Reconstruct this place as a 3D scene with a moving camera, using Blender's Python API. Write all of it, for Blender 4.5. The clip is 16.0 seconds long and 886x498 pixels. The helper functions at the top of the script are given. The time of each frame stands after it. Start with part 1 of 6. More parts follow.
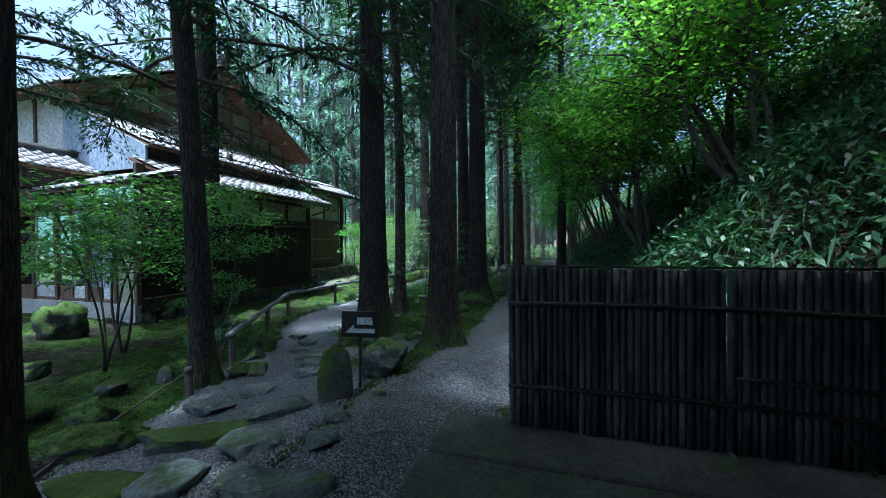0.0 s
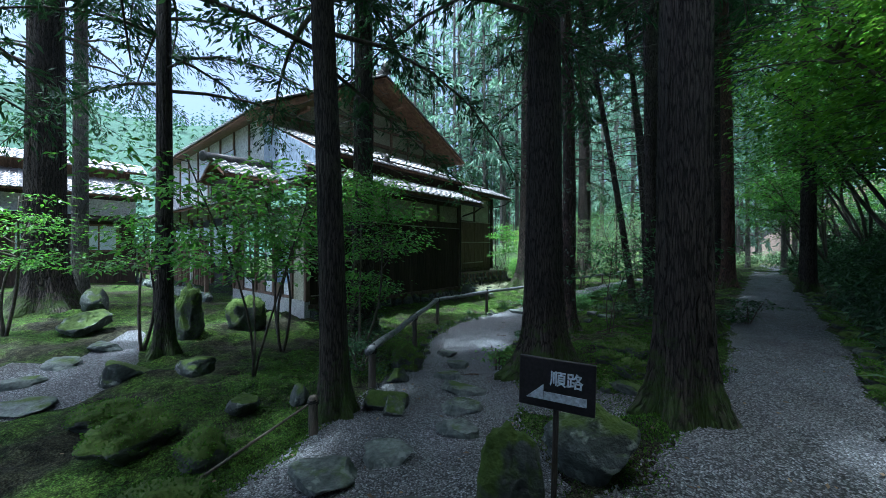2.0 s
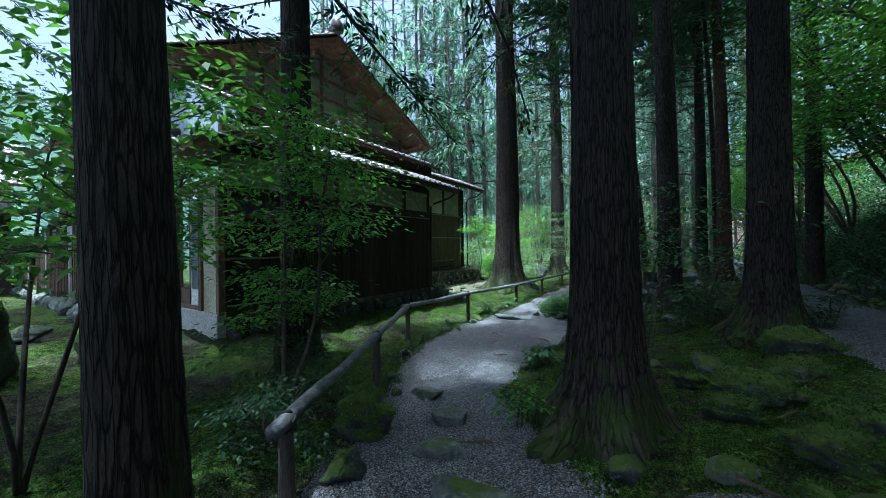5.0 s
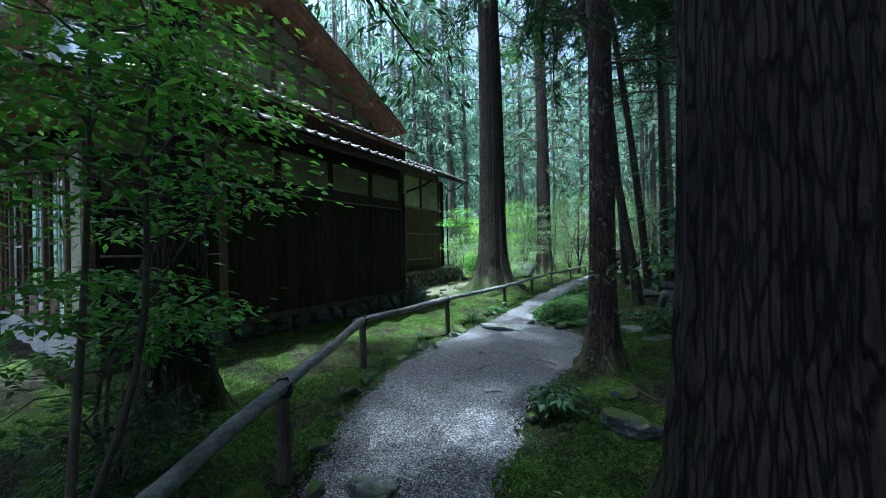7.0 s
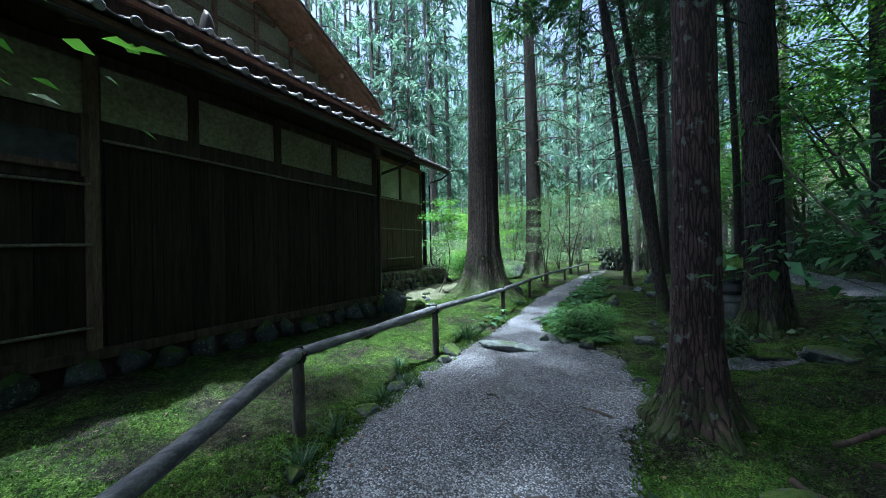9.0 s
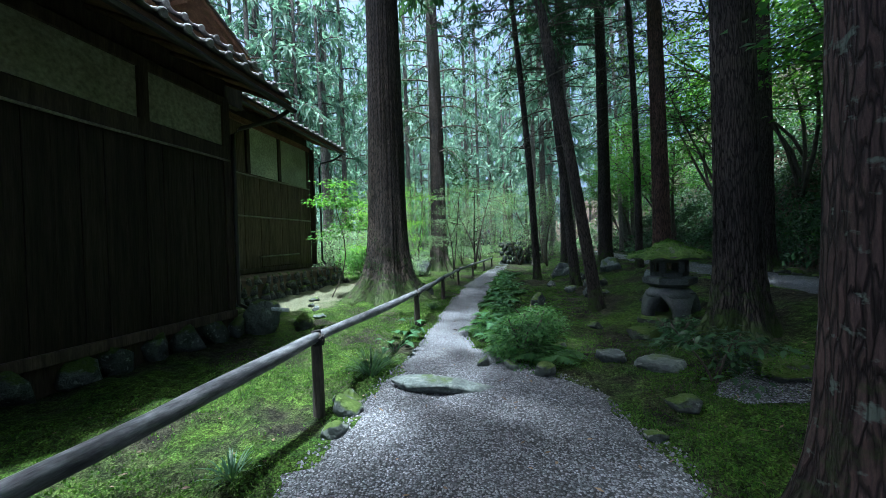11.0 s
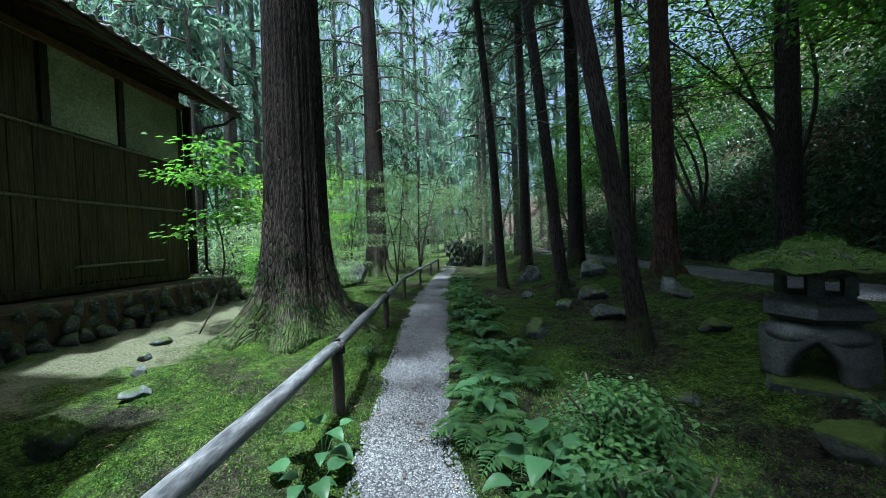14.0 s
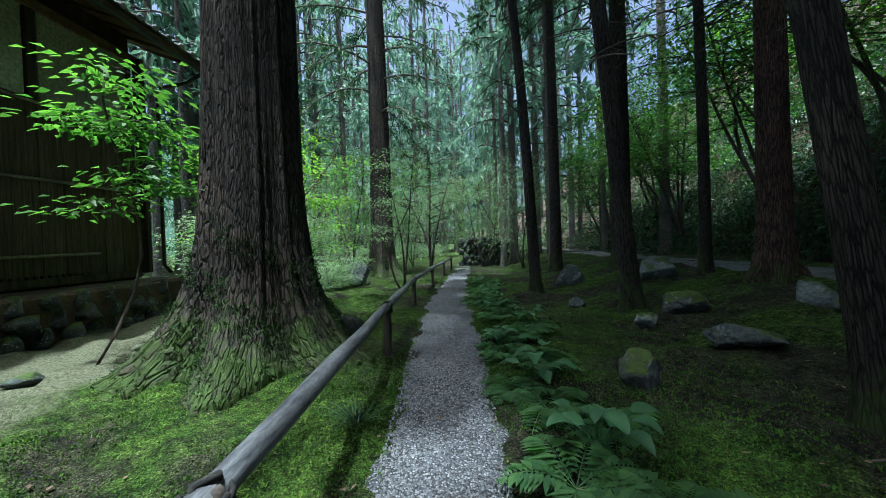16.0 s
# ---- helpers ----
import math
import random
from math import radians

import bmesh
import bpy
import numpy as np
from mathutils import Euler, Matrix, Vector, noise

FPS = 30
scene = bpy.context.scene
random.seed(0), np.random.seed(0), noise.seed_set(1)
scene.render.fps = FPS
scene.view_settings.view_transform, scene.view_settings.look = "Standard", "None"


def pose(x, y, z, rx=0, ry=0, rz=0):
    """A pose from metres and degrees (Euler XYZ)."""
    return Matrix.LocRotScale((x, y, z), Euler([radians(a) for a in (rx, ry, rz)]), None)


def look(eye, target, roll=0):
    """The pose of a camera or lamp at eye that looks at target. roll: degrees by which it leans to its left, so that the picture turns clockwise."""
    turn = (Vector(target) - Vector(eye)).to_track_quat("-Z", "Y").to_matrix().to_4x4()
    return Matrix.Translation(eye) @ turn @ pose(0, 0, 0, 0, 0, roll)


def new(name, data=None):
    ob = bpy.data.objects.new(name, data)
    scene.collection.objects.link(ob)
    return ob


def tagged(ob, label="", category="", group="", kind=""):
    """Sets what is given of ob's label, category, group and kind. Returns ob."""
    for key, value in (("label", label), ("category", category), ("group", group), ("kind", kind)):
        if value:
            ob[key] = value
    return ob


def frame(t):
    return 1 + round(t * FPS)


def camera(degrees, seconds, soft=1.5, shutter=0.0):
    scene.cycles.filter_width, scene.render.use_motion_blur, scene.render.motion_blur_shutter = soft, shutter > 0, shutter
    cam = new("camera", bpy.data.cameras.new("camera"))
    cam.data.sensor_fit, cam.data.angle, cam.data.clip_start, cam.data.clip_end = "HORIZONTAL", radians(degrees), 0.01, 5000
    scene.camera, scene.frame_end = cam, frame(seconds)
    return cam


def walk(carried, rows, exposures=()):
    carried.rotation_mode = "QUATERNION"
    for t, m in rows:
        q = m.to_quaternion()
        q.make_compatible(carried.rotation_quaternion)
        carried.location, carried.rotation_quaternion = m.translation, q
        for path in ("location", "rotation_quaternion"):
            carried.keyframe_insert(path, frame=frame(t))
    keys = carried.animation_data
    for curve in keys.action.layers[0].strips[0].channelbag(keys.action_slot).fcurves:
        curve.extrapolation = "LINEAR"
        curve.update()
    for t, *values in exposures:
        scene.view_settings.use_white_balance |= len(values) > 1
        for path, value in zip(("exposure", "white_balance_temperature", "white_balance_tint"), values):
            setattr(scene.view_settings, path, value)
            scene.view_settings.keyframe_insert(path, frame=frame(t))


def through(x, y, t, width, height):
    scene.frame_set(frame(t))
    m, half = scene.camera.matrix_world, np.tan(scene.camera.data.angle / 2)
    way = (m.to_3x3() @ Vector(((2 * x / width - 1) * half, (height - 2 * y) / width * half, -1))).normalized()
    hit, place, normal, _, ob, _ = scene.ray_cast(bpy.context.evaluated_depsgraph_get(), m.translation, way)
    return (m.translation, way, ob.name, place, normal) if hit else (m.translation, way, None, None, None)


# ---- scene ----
cam = camera(102.8, 16.0, soft=0.5)
METRES, EYE, TILT, LEAN, TURN = 14.3, 1.5, 0.0, 0.0, 16.7
ROWS = [
    (0.0, 0.0, 0.0, 0.0, -0.01, -0.85, 0.51),
    (0.5, -0.0048, 0.0319, 0.0002, 6.22, -0.58, 0.45),
    (1.0, -0.0157, 0.0629, -0.0004, 12.1, -0.52, 0.19),
    (1.5, -0.0309, 0.0915, -0.0046, 18.38, -0.14, -0.02),
    (2.0, -0.0458, 0.1145, -0.0075, 23.3, 0.2, -0.05),
    (2.5, -0.0628, 0.1367, -0.0095, 25.8, 0.27, -0.09),
    (3.0, -0.0775, 0.1595, -0.0129, 25.71, 0.36, 0.11),
    (3.5, -0.0924, 0.1796, -0.0149, 24.3, 0.55, 0.16),
    (4.0, -0.1042, 0.2005, -0.0175, 22.23, 0.55, 0.4),
    (4.5, -0.1116, 0.2252, -0.0208, 19.46, 0.49, 0.63),
    (7.0, -0.1412, 0.3695, -0.0298, 14.25, 0.26, 1.25),
    (7.5, -0.1499, 0.3987, -0.0309, 14.87, 0.38, 1.2),
    (8.0, -0.1598, 0.4282, -0.0325, 14.92, 0.32, 1.19),
    (8.5, -0.169, 0.4579, -0.0354, 13.7, 0.38, 1.21),
    (11.0, -0.198, 0.6184, -0.0445, -5.25, -0.54, 1.86),
    (11.5, -0.198, 0.6516, -0.0452, -9.25, -0.71, 2.0),
    (12.0, -0.1972, 0.6831, -0.0451, -12.15, -0.81, 2.05),
    (12.5, -0.1961, 0.718, -0.0441, -14.4, -0.94, 2.07),
    (13.0, -0.1932, 0.7526, -0.0437, -15.27, -1.07, 2.2),
    (13.5, -0.1896, 0.7882, -0.043, -15.51, -1.07, 2.24),
    (14.0, -0.1861, 0.8213, -0.0429, -15.44, -0.99, 2.2),
    (14.5, -0.1816, 0.8547, -0.0444, -15.05, -0.82, 2.13),
    (15.0, -0.178, 0.8867, -0.0456, -14.9, -0.86, 2.14),
    (15.5, -0.1735, 0.9188, -0.0479, -14.57, -0.78, 2.19),
    (16.0, -0.1666, 0.9557, -0.0544, -14.08, -0.87, 1.97),
]
walk(cam, [(t, pose(0, 0, EYE, TILT, LEAN, TURN) @ pose(METRES * x, METRES * y, METRES * z, 90 + pitch, roll, yaw)) for t, x, y, z, yaw, pitch, roll in ROWS],
     exposures=((0.0, 1.68, 4850, 0), (1.0, 1.65, 4950, 0), (3.0, 1.45, 5000, 0), (4.5, 1.5, 5000, 0), (8.5, 1.75, 5000, 3), (12.0, 1.62, 5250, 2), (16.0, 1.13, 5300, -1)))

# ---- light ----
world = bpy.data.worlds.new("overcast_sky")
scene.world = world
world.use_nodes = True
wn = world.node_tree.nodes
sky = wn.new("ShaderNodeTexSky")
sky.sky_type, sky.sun_disc = "NISHITA", False
sky.sun_elevation, sky.sun_rotation = radians(80), radians(207)
sky.air_density, sky.dust_density, sky.ozone_density = 0.6, 8.0, 1.0
wn["Background"].inputs[1].default_value = 0.15
world.node_tree.links.new(sky.outputs[0], wn["Background"].inputs[0])
sun = new("sun", bpy.data.lights.new("sun", "SUN"))
sun.data.energy, sun.data.angle, sun.data.color = 4.6, radians(2), (1.0, 0.97, 0.9)
sun.matrix_world = look((-4, -8, 50), (0, 0, 0))

# ---- materials ----
def shader(name):
    m = bpy.data.materials.new(name)
    m.use_nodes = True
    nt = m.node_tree
    return m, nt, nt.nodes["Principled BSDF"]


def node(nt, kind, **values):
    n = nt.nodes.new(kind)
    for key, value in values.items():
        n.inputs[key].default_value = value
    return n


def mixed(nt, fac, a, b, blend="MIX"):
    n = nt.nodes.new("ShaderNodeMix")
    n.data_type, n.blend_type = "RGBA", blend
    for socket, value in ((n.inputs[0], fac), (n.inputs[6], a), (n.inputs[7], b)):
        if isinstance(value, bpy.types.NodeSocket):
            nt.links.new(value, socket)
        elif isinstance(value, (int, float)):
            socket.default_value = value
        else:
            socket.default_value = (*value, 1)
    return n.outputs[2]


def ramp(nt, value, lo, hi):
    n = nt.nodes.new("ShaderNodeMapRange")
    n.inputs[1].default_value, n.inputs[2].default_value = lo, hi
    nt.links.new(value, n.inputs[0])
    return n.outputs[0]


def coords(nt, stretch=(1, 1, 1), shift=True):
    tc = nt.nodes.new("ShaderNodeTexCoord")
    mp = nt.nodes.new("ShaderNodeMapping")
    mp.inputs["Scale"].default_value = stretch
    nt.links.new(tc.outputs["Object"], mp.inputs[0])
    if shift:
        info = nt.nodes.new("ShaderNodeObjectInfo")
        mul = nt.nodes.new("ShaderNodeMath")
        mul.operation = "MULTIPLY"
        mul.inputs[1].default_value = 37.0
        nt.links.new(info.outputs["Random"], mul.inputs[0])
        nt.links.new(mul.outputs[0], mp.inputs["Location"])
    return mp.outputs[0]


def grain(nt, vec, scale, detail=4.0, rough=0.6):
    n = node(nt, "ShaderNodeTexNoise", Scale=scale, Detail=detail, Roughness=rough)
    nt.links.new(vec, n.inputs["Vector"])
    return n.outputs["Fac"]


def relief(nt, bsdf, height, strength, distance):
    b = node(nt, "ShaderNodeBump", Strength=strength, Distance=distance)
    nt.links.new(height, b.inputs["Height"])
    nt.links.new(b.outputs[0], bsdf.inputs["Normal"])


def surface(name, c1, c2, scale=3.0, fine=40.0, rough=0.85, bump=0.5, depth=0.01, stretch=(1, 1, 1), vary=0.25,
            moss=0.0, spots=None, metal=0.0, spec=0.3, moss_up=0.35):
    """Two scales of variation, relief, a per-object shift of brightness, and moss on upward faces if asked."""
    m, nt, bsdf = shader(name)
    vec = coords(nt, stretch)
    big, small = grain(nt, vec, scale), grain(nt, vec, fine)
    col = mixed(nt, ramp(nt, big, 0.35, 0.65), c1, c2)
    dark = mixed(nt, ramp(nt, small, 0.3, 0.7), (0.55, 0.55, 0.55), (1.25, 1.25, 1.25))
    col = mixed(nt, 1.0, col, dark, "MULTIPLY")
    if vary:
        info = nt.nodes.new("ShaderNodeObjectInfo")
        lev = nt.nodes.new("ShaderNodeMapRange")
        lev.inputs[3].default_value, lev.inputs[4].default_value = 1 - vary, 1 + vary
        nt.links.new(info.outputs["Random"], lev.inputs[0])
        col = mixed(nt, 1.0, col, lev.outputs[0], "MULTIPLY")
    plain = coords(nt)
    if spots:
        col = mixed(nt, ramp(nt, grain(nt, plain, 9.0, 3), 0.58, 0.66), col, spots)
    if moss:
        geo = nt.nodes.new("ShaderNodeNewGeometry")
        sep = nt.nodes.new("ShaderNodeSeparateXYZ")
        nt.links.new(geo.outputs["Normal"], sep.inputs[0])
        add = nt.nodes.new("ShaderNodeMath")
        add.operation = "MULTIPLY_ADD"
        add.inputs[1].default_value = 1.6
        nt.links.new(grain(nt, plain, 4.0, 5), add.inputs[0])
        nt.links.new(sep.outputs[2], add.inputs[2])
        cover = ramp(nt, add.outputs[0], 0.8 + moss_up + 0.9 * (1 - moss), 1.05 + moss_up + 0.9 * (1 - moss))
        green = mixed(nt, grain(nt, plain, 18.0), (0.018, 0.036, 0.007), (0.09, 0.135, 0.022))
        col = mixed(nt, cover, col, green)
    nt.links.new(col, bsdf.inputs["Base Color"])
    bsdf.inputs["Roughness"].default_value, bsdf.inputs["Metallic"].default_value = rough, metal
    bsdf.inputs["Specular IOR Level"].default_value = spec
    both = nt.nodes.new("ShaderNodeMath")
    both.operation = "MULTIPLY_ADD"
    both.inputs[1].default_value = 0.35
    nt.links.new(small, both.inputs[0])
    nt.links.new(big, both.inputs[2])
    relief(nt, bsdf, both.outputs[0], bump, depth)
    return m


def leafy(name, c1, c2, rough=0.45, through=0.4, glow=(1.5, 1.7, 0.7)):
    """Leaf: colour differs from leaf to leaf, and light comes through it."""
    m, nt, bsdf = shader(name)
    geo = nt.nodes.new("ShaderNodeNewGeometry")
    col = mixed(nt, geo.outputs["Random Per Island"], c1, c2)
    col = mixed(nt, 1.0, col, mixed(nt, ramp(nt, grain(nt, coords(nt), 1.3, 2), 0.3, 0.7), (0.6, 0.6, 0.6), (1.3, 1.3, 1.2)), "MULTIPLY")
    nt.links.new(col, bsdf.inputs["Base Color"])
    bsdf.inputs["Roughness"].default_value = rough
    bsdf.inputs["Specular IOR Level"].default_value = 0.3
    tr = nt.nodes.new("ShaderNodeBsdfTranslucent")
    nt.links.new(mixed(nt, 1.0, col, glow, "MULTIPLY"), tr.inputs[0])
    mx = nt.nodes.new("ShaderNodeMixShader")
    mx.inputs[0].default_value = through
    nt.links.new(bsdf.outputs[0], mx.inputs[1])
    nt.links.new(tr.outputs[0], mx.inputs[2])
    nt.links.new(mx.outputs[0], nt.nodes["Material Output"].inputs[0])
    return m


def gravel_material():
    m, nt, bsdf = shader("grey_gravel")
    vec = coords(nt, shift=False)
    vor = node(nt, "ShaderNodeTexVoronoi", Scale=70.0)
    nt.links.new(vec, vor.inputs["Vector"])
    sep = nt.nodes.new("ShaderNodeSeparateColor")
    nt.links.new(vor.outputs["Color"], sep.inputs[0])
    col = mixed(nt, sep.outputs[0], (0.075, 0.079, 0.09), (0.35, 0.363, 0.4))
    col = mixed(nt, ramp(nt, vor.outputs["Distance"], 0.38, 0.62), col, (0.036, 0.036, 0.039))
    col = mixed(nt, ramp(nt, grain(nt, vec, 1.2), 0.35, 0.7), col, mixed(nt, 1.0, col, (0.62, 0.6, 0.56), "MULTIPLY"))
    col = mixed(nt, 1.0, col, mixed(nt, ramp(nt, grain(nt, vec, 30.0, 3), 0.34, 0.66), (0.6, 0.6, 0.6), (1.35, 1.35, 1.35)), "MULTIPLY")
    nt.links.new(col, bsdf.inputs["Base Color"])
    bsdf.inputs["Roughness"].default_value = 0.8
    inv = nt.nodes.new("ShaderNodeMath")
    inv.operation = "SUBTRACT"
    inv.inputs[0].default_value = 1.0
    nt.links.new(vor.outputs["Distance"], inv.inputs[1])
    relief(nt, bsdf, inv.outputs[0], 1.0, 0.014)
    return m


def ground_material():
    """Moss with worn and earthy patches; leaf litter on the hillside."""
    m, nt, bsdf = shader("moss_ground")
    vec = coords(nt, shift=False)
    a, b, c = grain(nt, vec, 0.9, 5), grain(nt, vec, 6.0, 5), grain(nt, vec, 60.0, 4)
    col = mixed(nt, ramp(nt, b, 0.3, 0.7), (0.032, 0.080, 0.013), (0.125, 0.215, 0.036))
    col = mixed(nt, ramp(nt, a, 0.45, 0.57), col, mixed(nt, ramp(nt, b, 0.35, 0.65), (0.03, 0.029, 0.025), (0.085, 0.09, 0.055)))
    col = mixed(nt, 1.0, col, mixed(nt, ramp(nt, c, 0.32, 0.68), (0.3, 0.3, 0.3), (1.6, 1.6, 1.5)), "MULTIPLY")
    col = mixed(nt, 1.0, col, mixed(nt, ramp(nt, grain(nt, vec, 17.0, 3), 0.36, 0.64), (0.45, 0.45, 0.45), (1.4, 1.4, 1.35)), "MULTIPLY")
    star = node(nt, "ShaderNodeTexVoronoi", Scale=75.0)
    nt.links.new(vec, star.inputs["Vector"])
    col = mixed(nt, ramp(nt, star.outputs["Distance"], 0.3, 0.62), col, mixed(nt, 1.0, col, (0.45, 0.42, 0.4), "MULTIPLY"))
    vor = node(nt, "ShaderNodeTexVoronoi", Scale=22.0)
    nt.links.new(vec, vor.inputs["Vector"])
    sep = nt.nodes.new("ShaderNodeSeparateColor")
    nt.links.new(vor.outputs["Color"], sep.inputs[0])
    litter = mixed(nt, sep.outputs[0], (0.032, 0.023, 0.017), (0.13, 0.098, 0.073))
    pos = nt.nodes.new("ShaderNodeSeparateXYZ")
    nt.links.new(vec, pos.inputs[0])
    col = mixed(nt, ramp(nt, pos.outputs[0], 0.8, 1.6), col, litter)
    # bare pale soil where feet pass beside the house
    near = nt.nodes.new("ShaderNodeVectorMath")
    near.operation = "DISTANCE"
    squeeze = node(nt, "ShaderNodeMapping", Scale=(1.0, 0.27, 0.0))
    nt.links.new(vec, squeeze.inputs[0])
    nt.links.new(squeeze.outputs[0], near.inputs[0])
    near.inputs[1].default_value = (-10.1, 17.0 * 0.27, 0)
    worn = nt.nodes.new("ShaderNodeMath")
    worn.operation = "MULTIPLY_ADD"
    worn.inputs[1].default_value = 1.5
    nt.links.new(grain(nt, vec, 2.6, 5, 0.65), worn.inputs[0])
    nt.links.new(near.outputs["Value"], worn.inputs[2])
    soil = mixed(nt, ramp(nt, grain(nt, vec, 45.0, 4), 0.35, 0.65), (0.09, 0.10, 0.055), (0.22, 0.225, 0.15))
    col = mixed(nt, ramp(nt, worn.outputs[0], 1.95, 1.6), col, soil)
    nt.links.new(col, bsdf.inputs["Base Color"])
    bsdf.inputs["Roughness"].default_value = 0.95
    bsdf.inputs["Specular IOR Level"].default_value = 0.15
    rise = nt.nodes.new("ShaderNodeMath")
    rise.operation = "MULTIPLY_ADD"
    rise.inputs[1].default_value = -0.3
    nt.links.new(star.outputs["Distance"], rise.inputs[0])
    nt.links.new(mixed(nt, 0.5, b, c), rise.inputs[2])
    relief(nt, bsdf, rise.outputs[0], 1.0, 0.07)
    return m


def bark(name, crack, plate, pale, moss, spots=None, fine=(30, 30, 3.2), deep=0.026):
    """Long fibrous plates with dark cracks between them, grey weathering, and moss towards the foot."""
    m, nt, bsdf = shader(name)
    plain = coords(nt)
    uv, mp, info = nt.nodes.new("ShaderNodeUVMap"), nt.nodes.new("ShaderNodeMapping"), nt.nodes.new("ShaderNodeObjectInfo")
    uv.uv_map = "stem"
    mp.inputs["Scale"].default_value = (fine[0], fine[2], 1)
    spread = nt.nodes.new("ShaderNodeMath")
    spread.operation = "MULTIPLY"
    spread.inputs[1].default_value = 37.0
    nt.links.new(info.outputs["Random"], spread.inputs[0])
    nt.links.new(spread.outputs[0], mp.inputs["Location"])
    nt.links.new(uv.outputs[0], mp.inputs[0])
    vec = mp.outputs[0]
    warp = node(nt, "ShaderNodeTexNoise", Scale=1.6, Detail=3.0)
    nt.links.new(vec, warp.inputs["Vector"])
    shift = nt.nodes.new("ShaderNodeVectorMath")
    shift.operation = "MULTIPLY_ADD"
    shift.inputs[1].default_value = (0.7, 0.7, 0.7)
    nt.links.new(warp.outputs["Color"], shift.inputs[0])
    nt.links.new(vec, shift.inputs[2])
    vor = node(nt, "ShaderNodeTexVoronoi", Scale=1.5)
    vor.feature = "DISTANCE_TO_EDGE"
    nt.links.new(shift.outputs[0], vor.inputs["Vector"])
    fibre = grain(nt, vec, 4.0, 8, 0.75)
    ridge = ramp(nt, vor.outputs["Distance"], 0.02, 0.17)
    col = mixed(nt, ridge, crack, mixed(nt, ramp(nt, fibre, 0.38, 0.72), plate, pale))
    col = mixed(nt, 1.0, col, mixed(nt, ramp(nt, grain(nt, plain, 1.1, 4), 0.35, 0.65), (0.6, 0.6, 0.62), (1.25, 1.2, 1.15)), "MULTIPLY")
    if spots:
        col = mixed(nt, ramp(nt, grain(nt, plain, 11.0, 4), 0.6, 0.66), col, spots)
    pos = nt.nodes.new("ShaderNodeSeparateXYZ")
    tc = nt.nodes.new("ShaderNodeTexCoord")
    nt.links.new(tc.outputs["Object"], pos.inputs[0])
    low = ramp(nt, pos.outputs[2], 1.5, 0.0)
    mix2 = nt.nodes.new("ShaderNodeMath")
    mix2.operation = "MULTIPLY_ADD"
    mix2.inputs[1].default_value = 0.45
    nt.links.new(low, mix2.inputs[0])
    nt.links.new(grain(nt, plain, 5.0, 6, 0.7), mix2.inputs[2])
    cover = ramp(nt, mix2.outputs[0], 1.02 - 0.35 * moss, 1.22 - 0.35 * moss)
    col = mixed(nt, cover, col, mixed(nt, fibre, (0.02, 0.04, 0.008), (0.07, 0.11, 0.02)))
    nt.links.new(col, bsdf.inputs["Base Color"])
    bsdf.inputs["Roughness"].default_value = 0.78
    bsdf.inputs["Specular IOR Level"].default_value = 0.3
    high = nt.nodes.new("ShaderNodeMath")
    high.operation = "MULTIPLY_ADD"
    high.inputs[1].default_value = 0.5
    nt.links.new(fibre, high.inputs[0])
    nt.links.new(ridge, high.inputs[2])
    relief(nt, bsdf, high.outputs[0], 1.0, deep)
    return m


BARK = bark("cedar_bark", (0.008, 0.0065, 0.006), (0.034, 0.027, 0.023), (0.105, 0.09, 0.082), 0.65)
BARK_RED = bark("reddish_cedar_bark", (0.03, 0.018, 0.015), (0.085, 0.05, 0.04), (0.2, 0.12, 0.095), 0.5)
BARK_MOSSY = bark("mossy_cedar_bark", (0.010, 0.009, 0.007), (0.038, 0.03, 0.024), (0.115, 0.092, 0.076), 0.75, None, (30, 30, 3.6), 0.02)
# Haze on far trunks put into a lighter colour; also one grey-barked cedar.
BARK_GREY_HAZED = bark("grey_hazed_cedar_bark", (0.07, 0.066, 0.062), (0.15, 0.142, 0.135), (0.28, 0.268, 0.255), 0.4)
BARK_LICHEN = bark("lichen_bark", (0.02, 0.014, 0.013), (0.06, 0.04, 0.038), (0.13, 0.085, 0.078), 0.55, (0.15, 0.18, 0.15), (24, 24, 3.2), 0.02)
TWIG = surface("twig_bark", (0.06, 0.05, 0.042), (0.12, 0.1, 0.085), 6, 30, 0.9, 0.5, 0.01)
NEEDLE = leafy("cedar_needles", (0.022, 0.058, 0.03), (0.06, 0.12, 0.055), 0.55, 0.2, (1.4, 1.6, 0.9))
# Paler and bluer than NEEDLE: distance haze is put into the colour.
NEEDLE_FAR = leafy("hazed_cedar_needles", (0.12, 0.215, 0.175), (0.25, 0.36, 0.3), 0.6, 0.45, (1.25, 1.4, 1.15))
LEAF = leafy("shrub_leaf", (0.05, 0.13, 0.032), (0.13, 0.26, 0.065), 0.4, 0.45)
LEAF_LIGHT = leafy("maple_leaf", (0.09, 0.19, 0.035), (0.2, 0.34, 0.07), 0.5, 0.55)
LEAF_PALE = leafy("pale_undergrowth", (0.10, 0.16, 0.10), (0.23, 0.30, 0.19), 0.5, 0.45, (1.3, 1.5, 0.9))
LEAF_DARK = leafy("evergreen_leaf", (0.014, 0.042, 0.02), (0.05, 0.105, 0.045), 0.45, 0.25)
SASA = leafy("bamboo_grass_leaf", (0.018, 0.05, 0.028), (0.07, 0.13, 0.07), 0.42, 0.2)
HOSTA = leafy("hosta_leaf", (0.04, 0.11, 0.05), (0.08, 0.17, 0.08), 0.4, 0.3)
FERN = leafy("fern_leaf", (0.04, 0.1, 0.04), (0.09, 0.18, 0.06), 0.5, 0.4)
